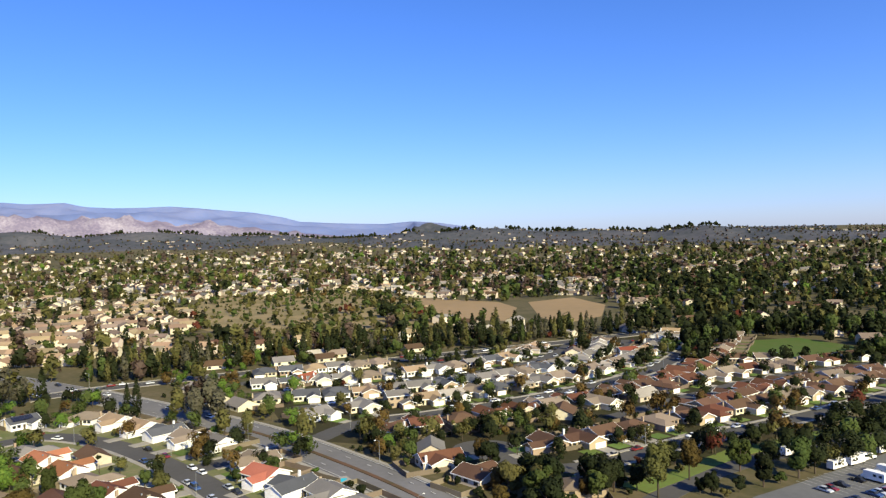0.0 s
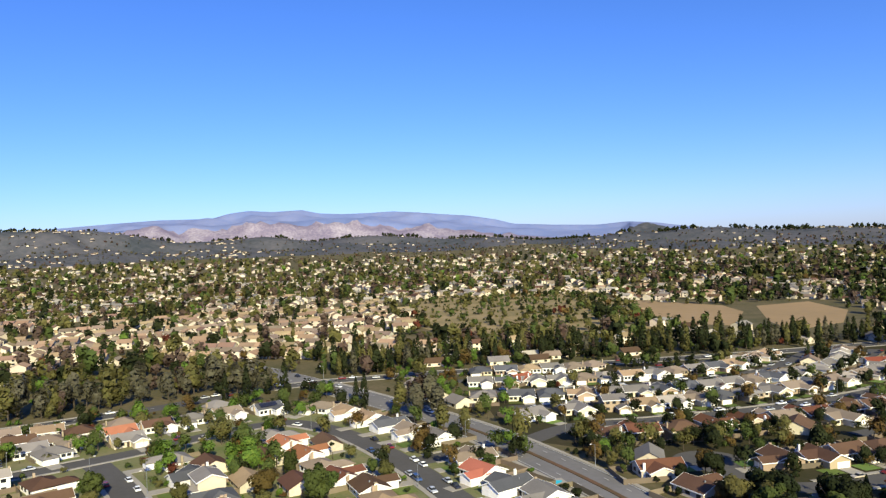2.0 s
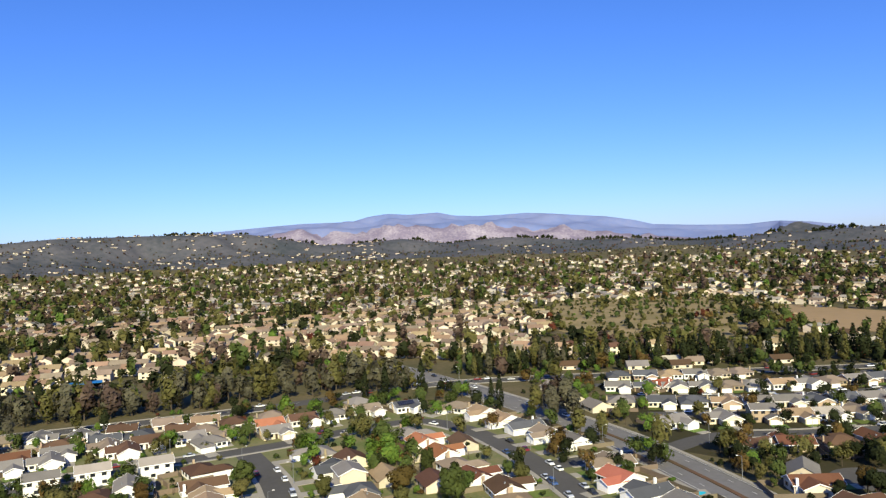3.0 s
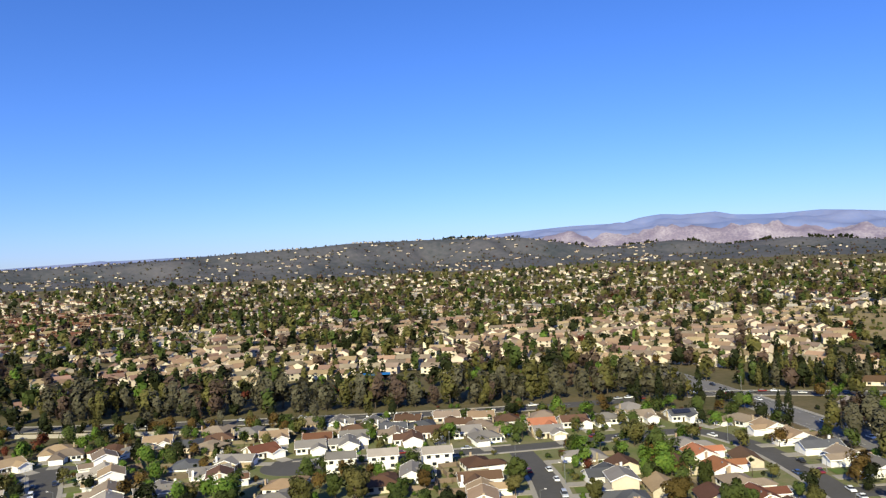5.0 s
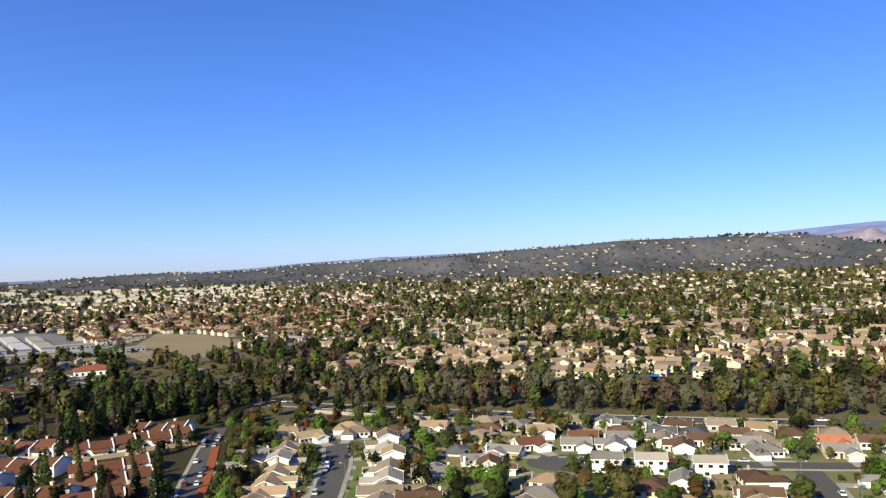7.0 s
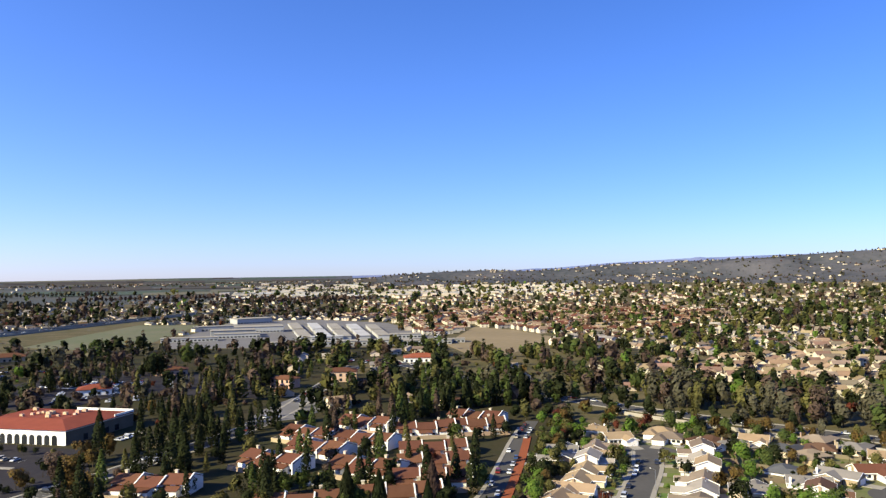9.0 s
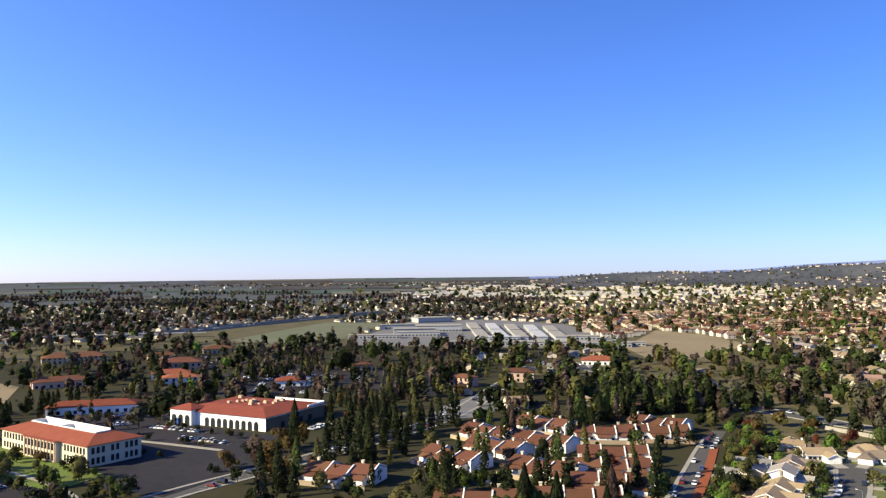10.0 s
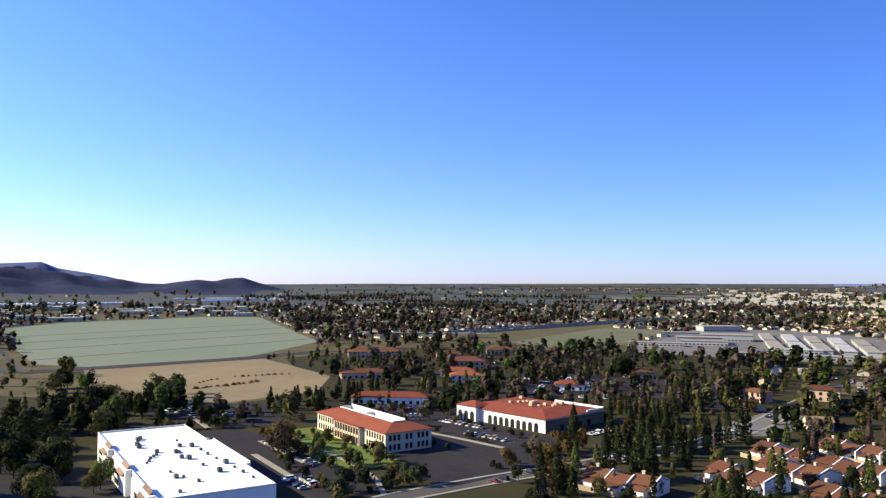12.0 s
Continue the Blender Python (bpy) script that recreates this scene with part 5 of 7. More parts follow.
def townhouses():
    """A terrace of three stepped units under broad tiled roofs, with white fin walls."""
    t = new("terrace")
    w = Build()
    for i, (dy, h) in enumerate(((0, 4.4), (-1.8, 4.0), (0.6, 4.6))):
        x0, x1 = -15 + 10 * i, -15 + 10 * (i + 1) - 0.5
        w.box(x0, x1, -5.5 + dy, 6.5 + dy, 0, h)
        r = Build()
        rise = r.gable(x0 + 0.1, x1 - 0.1, -5.5 + dy, 6.5 + dy, h, 0.34, 0.8)
        r.part("roof", "roof_clay", t)
        w.prism(x0, x1, -5.5 + dy, 6.5 + dy, h, rise)
        w.box(x0 + 1, x1 - 2.5, -8.6 + dy, -5.5 + dy, 0, 2.6)
        p = Build()
        p.add([(x0 + 0.6, -9.1 + dy, 2.55), (x1 - 2.1, -9.1 + dy, 2.55), (x1 - 2.1, -5.5 + dy, 3.6), (x0 + 0.6, -5.5 + dy, 3.6), (x0 + 0.6, -9.1 + dy, 2.75), (x1 - 2.1, -9.1 + dy, 2.75), (x1 - 2.1, -5.5 + dy, 3.8), (x0 + 0.6, -5.5 + dy, 3.8)], [(3, 2, 1, 0), (4, 5, 6, 7), (0, 1, 5, 4), (1, 2, 6, 5), (3, 0, 4, 7)])
        p.part("porch_roof", "roof_clay", t)
        m = 0.5 + dy
        f = Build()
        f.add([(x1, -6.4 + dy, 0), (x1 + 0.5, -6.4 + dy, 0), (x1 + 0.5, 7.3 + dy, 0), (x1, 7.3 + dy, 0), (x1, -6.4 + dy, h + 0.35), (x1 + 0.5, -6.4 + dy, h + 0.35), (x1 + 0.5, 7.3 + dy, h + 0.35), (x1, 7.3 + dy, h + 0.35), (x1, m, h + rise + 0.75), (x1 + 0.5, m, h + rise + 0.75)], [(0, 1, 5, 4), (1, 2, 6, 9, 5), (2, 3, 7, 6), (3, 0, 4, 8, 7), (4, 5, 9, 8), (6, 7, 8, 9)])
        f.part("fin_wall", "wall_white", t)
        if i != 1:
            c = Build().box(x0 + 1.2, x0 + 2.3, 1.8 + dy, 2.8 + dy, 3.5, h + rise + 0.9).box(x0 + 1.05, x0 + 2.45, 1.65 + dy, 2.95 + dy, h + rise + 0.9, h + rise + 1.1)
            c.part("chimney", "wall_cream", t)
        for xx, zz in ((x0 + 2.4, 3.0), (x0 + 6.2, 3.0), (x1 - 1.4, 0.9)):
            Build().box(xx - 0.7, xx + 0.7, -5.58 + dy, -5.45 + dy, zz, zz + 1.1).part("window", "window", t)
        for xx, zz in ((x0 + 2.2, 0.9), (x0 + 6, 0.9), (x0 + 4, 2.8)):
            Build().box(xx - 0.8, xx + 0.8, 6.45 + dy, 6.58 + dy, zz, zz + 1.2).part("window", "window", t)
    Build().box(-15.5, 15.5, -13.2, -12.9, 0, 2.0).box(-15.5, -15.2, -12.9, -6.5, 0, 2.0).box(-0.1, 0.2, -12.9, -10, 0, 2.0).part("patio_wall", "wall_beige", t)
    Build().box(-14, -2.5, 8.5, 14, 0.4, 2.5).part("carport", "wall_beige", t)
    Build().add([(-14.4, 8.1, 2.5), (-2.1, 8.1, 2.5), (-2.1, 14.4, 2.5), (-14.4, 14.4, 2.5), (-14.4, 8.1, 3.0), (-2.1, 8.1, 3.0), (-2.1, 14.4, 2.7), (-14.4, 14.4, 2.7)], [(3, 2, 1, 0), (4, 5, 6, 7), (0, 1, 5, 4), (1, 2, 6, 5), (2, 3, 7, 6), (3, 0, 4, 7)]).part("carport_roof", "roof_clay", t)
    w.part("wall", "wall_white", t)
    return tagged(t, "white stucco townhouse terrace with rust-red tile roofs", "townhouse", "townhouse terraces")


TERRACES = [(-330, -62, 55), (-352, -46, 55), (-384, -54, 55), (-368, -26, 60), (-316, -22, 60), (-346, 5, 93), (-322, 5, 94), (-298, 4, 92), (-276, -8, 95), (-398, 28, 93), (-420, 30, 60), (-297, -101, 80), (-268, -42, 95), (-392, 2, 95), (-410, -28, 60)]
for x, y, turn in TERRACES:
    place("terrace", townhouses, at(x, y, turn))
    TAKEN.append((x, y, 10))


# ---------------------------------------------------------------- pools, cars, lamps
def pool(x, y, turn, label):
    t = new("swimming_pool")
    Build().box(-5, 5, -3.2, 3.2, 0.0, 0.36).part("deck", "concrete", t)
    c = Build()
    k = [(3.6 * math.cos(a) + 0.5 * math.cos(2 * a), 1.9 * math.sin(a) + 0.35 * math.cos(2 * a)) for a in [2 * math.pi * i / 22 for i in range(22)]]
    c.add([(a, b, 0.38) for a, b in k], [tuple(range(22))])
    c.part("water", "pool", t, "turquoise pool water")
    t.matrix_basis = at(x, y, turn)
    tagged(t, label, "swimming pool")


pool(-36, 246, 30, "kidney-shaped turquoise garden pool with pale deck")
pool(-303, -40, 98, "turquoise shared pool between the townhouses")

CARCOL = {"white": (0.75, 0.75, 0.74), "silver": (0.42, 0.43, 0.45), "black": (0.02, 0.02, 0.022), "blue": (0.04, 0.07, 0.16), "red": (0.16, 0.02, 0.018), "beige": (0.40, 0.35, 0.27)}
for k, c in CARCOL.items():
    M["car_" + k] = material(k + "_car_paint", c, 0.25, 0.06, 1, None, spec=0.6)


def car(col, van):
    t = new("car")
    L, W, h = (4.7, 1.8, 0.78) if not van else (5.0, 1.95, 0.95)
    b = Build()
    n = [(-L / 2, 0.35), (-L / 2, h), (-L / 2 + 0.25, h + 0.08), (L / 2 - 1.2, h + 0.05), (L / 2 - 0.1, h - 0.12), (L / 2, 0.35)]
    b.add([(x, -W / 2, z) for x, z in n] + [(x, W / 2, z) for x, z in n], [tuple(range(5, -1, -1)), tuple(range(6, 12))] + [(i, (i + 1) % 6, 6 + (i + 1) % 6, 6 + i) for i in range(6)])
    b.part("body", "car_" + col, t)
    top = 1.42 if not van else 1.8
    lo, hi = (-1.7, 0.95), (-1.05, 0.3)
    if van:
        lo, hi = (-2.35, 1.3), (-2.15, 0.6)
    g = Build().add([(lo[0], -W / 2 + 0.05, h), (lo[1], -W / 2 + 0.05, h), (lo[1], W / 2 - 0.05, h), (lo[0], W / 2 - 0.05, h), (hi[0], -W / 2 + 0.25, top), (hi[1], -W / 2 + 0.25, top), (hi[1], W / 2 - 0.25, top), (hi[0], W / 2 - 0.25, top)], [(0, 1, 5, 4), (1, 2, 6, 5), (2, 3, 7, 6), (3, 0, 4, 7)])
    g.part("glazing", "window", t)
    Build().box(hi[0] - 0.03, hi[1] + 0.03, -W / 2 + 0.22, W / 2 - 0.22, top - 0.02, top + 0.05).part("car_roof", "car_" + col, t)
    for x in (-L / 2 + 0.85, L / 2 - 0.9):
        for y in (-W / 2 + 0.02, W / 2 - 0.22):
            wv = Build()
            k = [(0.32 * math.cos(2 * math.pi * i / 10), 0.32 * math.sin(2 * math.pi * i / 10)) for i in range(10)]
            wv.add([(x + a, y, 0.32 + c) for a, c in k] + [(x + a, y + 0.2, 0.32 + c) for a, c in k], [tuple(range(10)), tuple(range(19, 9, -1))] + [(i, (i + 1) % 10, 10 + (i + 1) % 10, 10 + i) for i in range(10)])
            wv.part("wheel", "rubber", t)
    return tagged(t, col + (" parked van on the asphalt" if van else " parked car standing on the asphalt"), "van" if van else "car", "parked cars")


crng = random.Random(3)


def park(x, y, turn, z=0.2):
    col, van = crng.choice(["white", "white", "silver", "silver", "black", "black", "blue", "white", "silver", "red", "beige"]), crng.random() < 0.2
    place(("car", col, van), lambda: car(col, van), at(x, y, turn + crng.choice((0, 180)), z))


def kerb_cars(line, width, chance, a=0.0, b=1.0):
    ns = normals(line)
    for i in range(int(a * len(line)) + 1, int(b * len(line)) - 1):
        for s in (-1, 1):
            if crng.random() < chance:
                p = line[i] + ns[i] * s * (width / 2 - 1.2)
                d = line[i + 1] - line[i]
                park(p.x, p.y, math.degrees(math.atan2(d.y, d.x)), 0.12)


def lot_rows(x, y, along, n, gap, rows, fill=0.5):
    u = Vector(along).normalized()
    v = Vector((-u.y, u.x))
    for k in range(rows):
        for i in range(n):
            if crng.random() < fill:
                p = Vector((x, y)) + u * (2.7 * i) + v * (gap * k)
                park(p.x, p.y, math.degrees(math.atan2(v.y, v.x)), 0.18)


def camper():
    t = new("camper_van")
    Build().box(-3.6, 2.2, -1.2, 1.2, 0.6, 3.1).box(1.2, 3.0, -1.15, 1.15, 2.0, 3.0).part("body", "white_trim", t)
    Build().add([(2.2, -1.1, 0.5), (4.0, -1.1, 0.5), (4.0, 1.1, 0.5), (2.2, 1.1, 0.5), (2.2, -1.1, 1.9), (3.2, -1.1, 1.9), (3.2, 1.1, 1.9), (2.2, 1.1, 1.9), (4.0, -1.1, 1.15), (4.0, 1.1, 1.15)], [(0, 1, 8, 5, 4), (3, 7, 6, 9, 2), (1, 2, 9, 8), (8, 9, 6, 5), (4, 5, 6, 7), (0, 4, 7, 3)]).part("cab", "white_trim", t)
    for x in (-2.4, -0.6):
        Build().box(x - 0.5, x + 0.5, -1.25, 1.25, 1.7, 2.4).part("window", "window", t)
    for x in (-2.4, 3.0):
        for y in (-1.05, 1.05):
            Build().limb((x, y - 0.12, 0.4), (x, y + 0.12, 0.4), 0.4, 0.4, 10).part("wheel", "rubber", t)
    return tagged(t, "white camper van parked on the asphalt lot", "camper van", "parked campers")


for x, y, a in ((118, 262, 30), (124, 265, 32), (126, 246, 30), (134, 250, 28), (140, 254, 30), (131, 233, 120), (138, 238, 120), (146, 243, 120), (150, 262, 30)):
    place("camper", camper, at(x, y, a, 0.18))
kerb_cars(loop, 10.5, 0.28)
kerb_cars(branch, 10, 0.3, 0.15)
kerb_cars(court_a, 10, 0.3, 0.1)
kerb_cars(lane_n3, 10, 0.18, 0.1, 0.7)
kerb_cars(lane_n2, 10, 0.12, 0.1, 0.7)
kerb_cars(lane_town, 7, 0.2, 0.2)
for i in (9, 17, 26, 31, 40):
    p, q = arterial[i], arterial[i + 1]
    n = normals(arterial)[i]
    park(p.x + n.x * 3.4, p.y + n.y * 3.4, math.degrees(math.atan2((q - p).y, (q - p).x)), 0.2)
lot_rows(-376, -206, (-8, -34), 14, 16, 1, 0.6)
lot_rows(-380, -276, (-11, 17), 9, 15, 1, 0.95)
lot_rows(-404, -288, (-22, 12), 10, 15, 1, 0.9)
lot_rows(-352, -180, (-7, -26), 12, 15, 1, 0.45)
lot_rows(-392, -152, (-20, 6), 7, 8, 1, 0.9)
lot_rows(-234, -204, (-8, -17), 7, 6, 2, 0.85)
lot_rows(-330, -352, (-8, -70), 22, 14, 2, 0.5)
lot_rows(-276, -150, (-60, 20), 12, 9, 1, 0.3)
lot_rows(-262, -230, (-30, -69), 22, 14, 1, 0.55)
lot_rows(112, 214, (50, 28), 15, 10, 2, 0.5)
lot_rows(-560, -180, (-90, -30), 24, 18, 3, 0.5)
lot_rows(-386, 38, (-30, -8), 8, 6, 1, 0.9)


def bay_lines(x, y, along, n, gap, rows):
    b = Build()
    u = Vector(along).normalized()
    v = Vector((-u.y, u.x))
    for k in range(rows):
        for i in range(n + 1):
            p = Vector((x, y)) + u * (2.7 * i - 1.35) + v * (gap * k - 2.6)
            q = p + v * 5.2
            w = u * 0.09
            b.add([(*(p - w), 0.24), (*(p + w), 0.24), (*(q + w), 0.24), (*(q - w), 0.24)], [(0, 1, 2, 3)])
    tagged(mesh_ob("bay_line", b.v, b.f, [M["paint_line"]]), "white parking bay lines on the asphalt", "road marking", kind="stuff")


bay_lines(-376, -206, (-8, -34), 14, 16, 1)
bay_lines(-352, -180, (-7, -26), 12, 15, 1)
bay_lines(-330, -352, (-8, -70), 22, 14, 2)
bay_lines(-276, -150, (-60, 20), 12, 9, 1)
bay_lines(-262, -230, (-30, -69), 22, 14, 1)
bay_lines(120, 216, (50, 28), 13, 10, 3)


def street_lamp():
    t = new("street_lamp")
    Build().cyl(0, 0, 0, 7.4, 0.1, 0.06, 8).cyl(0, 0, 0, 0.4, 0.18, 0.14, 8).part("pole", "metal", t)
    Build().limb((0, 0, 7.3), (1.6, 0, 7.8), 0.05, 0.04).part("arm", "metal", t)
    Build().box(1.4, 2.1, -0.14, 0.14, 7.72, 7.86).part("lamp_head", "white_trim", t)
    return tagged(t, "grey steel street lamp with a short arm", "street lamp", "street lamps")


for line, off, step in ((loop, 6.3, 7), (branch, 6, 5), (court_a, 6, 6), (arterial, 10.6, 9), (lane_n3, 6, 8), (lane_n2, 6, 8)):
    ns = normals(line)
    for k, i in enumerate(range(3, len(line) - 2, step)):
        s = 1 if k % 2 else -1
        p = line[i] + ns[i] * off * s
        place("lamp", street_lamp, at(p.x, p.y, math.degrees(math.atan2(-ns[i].y * s, -ns[i].x * s)), 0.1))

house("gable", "red", "white", 115, 478, 20)
house("deep", "red", "white", -75, 414, 150)
tarp = new("canopy")
Build().box(-11, 11, -5, 5, 5.2, 5.4).part("cover", "blue_tarp", tarp)
for px in (-10.5, 10.5):
    for py in (-4.6, 4.6):
        Build().cyl(px, py, 0, 5.2, 0.08, 0.08, 6).part("post", "metal", tarp)
tarp.matrix_basis = at(-408, 328, 50)
tagged(tarp, "blue fabric canopy on thin steel posts", "canopy")
mesh_ob("lawns", LAWNS.v, LAWNS.f, [M["lawn"]])
tagged(bpy.data.objects["lawns"], "small green front lawns along the streets", "lawn", kind="stuff")

def spot(az, el):
    """The place on the land seen at that bearing and height angle."""
    r = 300.0
    while r < 4700:
        x, y = -r * math.sin(radians(az)), r * math.cos(radians(az))
        if math.degrees(math.atan2(land(x, y) - EYE, r)) > el:
            break
        r += 5
    return x, y, land(x, y)


def greenhouse(az, el, w, d):
    x, y, z = spot(az, el)
    t = new("greenhouse")
    Build().box(-w / 2, w / 2, -d / 2, d / 2, -4, 4.5).part("wall", "white_trim", t)
    b = Build()
    n = max(2, int(w / 14))
    for i in range(n):
        x0 = -w / 2 + w * i / n
        b.prism(x0, x0 + w / n, -d / 2, d / 2, 4.5, 2.2, along="y")
    b.part("roof", "white_roof", t)
    t.matrix_basis = at(x, y, az, z)
    tagged(t, "long white greenhouse on the far plain", "greenhouse", "greenhouses on the plain")


for az, el, w, d in ((150.8, -1.45, 150, 40), (148.2, -1.42, 210, 40), (145.9, -1.4, 130, 40), (139.4, -1.12, 190, 40), (137.2, -1.1, 160, 40), (138.5, -1.25, 120, 30), (134.4, -1.2, 90, 30)):
    greenhouse(az, el, w, d)
for k in range(4):
    a = 0.07 + 0.19 * k
    p, q = Vector((-436 - 300 * a, -745 - 640 * a)), Vector((-818 - 515 * a, -716 - 635 * a))
    tagged(strip("field_track", smooth_line([p, p.lerp(q, 0.5), q], 60), -0.8, 0.8, 0, 0.35, "ground"), "narrow dirt track between crop rows", "track", kind="structure")
for o, wd, mt in ((0, 6, "asphalt"), (12, 2.5, "hill"), (-9, 3, "hill")):
    pts = smooth_line([(-380, -690 + o), (-500, -646 + o), (-612, -622 + o), (-720, -606 + o)], 40)
    tagged(strip("farm_road", pts, -wd / 2, wd / 2, 0, 0.4, mt), "dark farm road along the field edge", "road", kind="structure")
for o in (0, 16):
    tagged(strip("farm_road", smooth_line([(-392 + o, -690), (-424 + o, -770), (-592 + o, -1130), (-730 + o, -1390)], 80), -3, 3, 0, 0.42, "asphalt"), "dark farm road along the field edge", "road", kind="structure")
hr = random.Random(8)


def heap(x, y, w):
    t = Build()
    n = 10
    rim = [(w * hr.uniform(0.8, 1.1) * math.cos(2 * math.pi * i / n), 0.6 * w * hr.uniform(0.8, 1.1) * math.sin(2 * math.pi * i / n)) for i in range(n)]
    t.add([(a, b, 0) for a, b in rim] + [(a * 0.45, b * 0.45, w * hr.uniform(0.4, 0.55)) for a, b in rim] + [(0, 0, w * 0.55)], [(i, (i + 1) % n, n + (i + 1) % n, n + i) for i in range(n)] + [(n + i, n + (i + 1) % n, 2 * n) for i in range(n)])
    ob = mesh_ob("dirt_mound", t.v, t.f, [M["red_soil"]])
    ob.matrix_basis = at(x, y, hr.uniform(0, 360))
    tagged(ob, "low heap of brown soil on the dirt lot", "soil heap", "soil heaps")


for i in range(14):
    heap(-400 - 4.6 * i, -470 + 0.5 * i + hr.uniform(-3, 3), hr.uniform(2, 4))
for i in range(9):
    heap(-470 - 5 * i, -505 + 3 * i + hr.uniform(-2, 2), hr.uniform(1.6, 3.2))
for i in range(5):
    heap(-425 - 6 * i, -500 + hr.uniform(-4, 4), hr.uniform(1.5, 2.6))

# ---------------------------------------------------------------- trees of the business quarter
tree_row([(-335, -118), (-400, -88), (-432, -78)], 7, "column", ["dark"], 1.15, 2.5, 0.15)
tree_row([(-345, -142), (-410, -110), (-440, -104)], 12, "column", ["dark", "dark", "olive"], 1.15, 3, 0.2)
tree_row([(-440, -2), (-458, 12), (-470, 40), (-478, 66)], 4, "column", ["dark", "dark", "green"], 1.15, 4, 0.05)
tree_row([(-430, -10), (-400, -6), (-388, -14)], 4, "column", ["dark", "green"], 1.1, 3, 0.1)
tree_row([(-246, 23), (-282, 36), (-330, 47), (-372, 57)], 11, "broad", ["olive", "dark", "gold", "green"], 0.6, 1.0, 0.1)
tree_row([(-290, -84), (-318, -60), (-330, -48), (-318, -112)], 18, "column", ["dark", "dark", "green"], 0.9, 4, 0.4)
tree_row([(-262, -120), (-300, -104), (-340, -92)], 9, "fir", ["dark", "dark", "olive"], 0.7, 5, 0.35)
tree_row([(-360, -134), (-390, -124), (-430, -130), (-470, -128)], 11, "fir", ["dark", "dark"], 0.8, 4, 0.35)
tree_row([(-500, -128), (-530, -118), (-560, -122), (-620, -110)], 8, "fir", ["dark", "dark", "olive"], 1.0, 5, 0.2)
tree_row([(-368, -363), (-393, -346), (-450, -352), (-480, -340)], 7, "fir", ["dark"], 0.85, 3, 0.1)
tree_row([(-500, -330), (-540, -290), (-600, -260), (-640, -250)], 9, "fir", ["dark", "dark", "olive"], 0.9, 8, 0.2)
tree_row([(-560, -470), (-620, -430), (-690, -360), (-740, -300)], 10, "fir", ["dark", "olive", "grey"], 0.9, 10, 0.1)
tree_row([(-270, 40), (-310, 48), (-350, 58), (-390, 70)], 6, "broad", ["green", "olive", "dark", "bright"], 0.85, 3, 0.1)
tree_row([(-280, 46), (-330, 58), (-370, 68), (-420, 80)], 7, "broad", ["dark", "olive", "gold"], 0.9, 3, 0.1)
tree_row([(-470, 66), (-500, 74), (-560, 20), (-600, 0)], 7, "tall", ["dark", "green", "dark", "olive"], 0.8, 8, 0.05)
tree_row([(-480, 40), (-520, 20), (-560, -20)], 6, "tall", ["dark", "dark", "grey"], 0.8, 7, 0.05)
for x, y, k, lf, s in ((-409, -660, "tall", "green", 1.0), (-400, -640, "tall", "dark", 1.0), (-395, -625, "tall", "olive", 0.95), (-374, -462, "tall", "green", 1.0), (-364, -445, "tall", "green", 1.0), (-237, -396, "tall", "olive", 0.9), (-252, -390, "tall", "dark", 0.8), (-306, -428, "tall", "olive", 0.8), (-292, -420, "broad", "green", 1.2), (-185, -330, "broad", "dark", 1.8), (-200, -350, "broad", "dark", 2.0), (-178, -300, "broad", "dark", 1.7), (-160, -270, "broad", "olive", 1.6), (-150, -250, "broad", "green", 1.5), (-212, -372, "broad", "dark", 1.9), (-226, -392, "broad", "olive", 1.8), (-188, -352, "broad", "dark", 1.7), (-279, -263, "broad", "gold", 1.3), (-272, -250, "broad", "gold", 1.2), (-284, -276, "broad", "gold", 1.3), (-346, -150, "broad", "gold", 1.2), (-358, -143, "broad", "gold", 1.2), (-338, -142, "broad", "gold", 1.0), (-451, -126, "broad", "gold", 1.3), (-462, -130, "broad", "grey", 1.3), (-244, -188, "broad", "dark", 0.9), (-250, -196, "broad", "green", 0.7), (-298, -160, "broad", "dark", 0.6), (-286, -206, "bush", "green", 1.3), (-296, -228, "bush", "dark", 1.4), (-304, -246, "bush", "gold", 1.6), (-316, -268, "bush", "olive", 1.6), (-262, 62, "broad", "red", 0.7), (-395, 116, "broad", "red", 0.9), (-389, 138, "broad", "red", 0.9), (-421, 104, "broad", "gold", 1.0), (-584, 226, "broad", "red", 1.2), (-318, 4, "broad", "red", 0.9), (-288, 20, "broad", "green", 1.2), (-300, -10, "broad", "dark", 0.9), (-290, -24, "broad", "green", 0.9)):
    tree(k, lf, x, y, s)
def scatter(n, poly, kinds, leafs, s0, s1, gap=3.0, walls=9.0):
    """Trees strewn over a plot, off the roads and buildings."""
    xs, ys = [p[0] for p in poly], [p[1] for p in poly]
    spots = np.array([(a, b) for a, b, c in TAKEN])
    for _ in range(n):
        x, y = trng.uniform(min(xs), max(xs)), trng.uniform(min(ys), max(ys))
        if inside(x, y, poly) and (np.hypot(ROADPTS[:, 0] - x, ROADPTS[:, 1] - y) > ROADPTS[:, 2] + 0.5).all() and np.hypot(spots[:, 0] - x, spots[:, 1] - y).min() > walls:
            tree(trng.choice(kinds), trng.choice(leafs), x, y, trng.uniform(s0, s1))


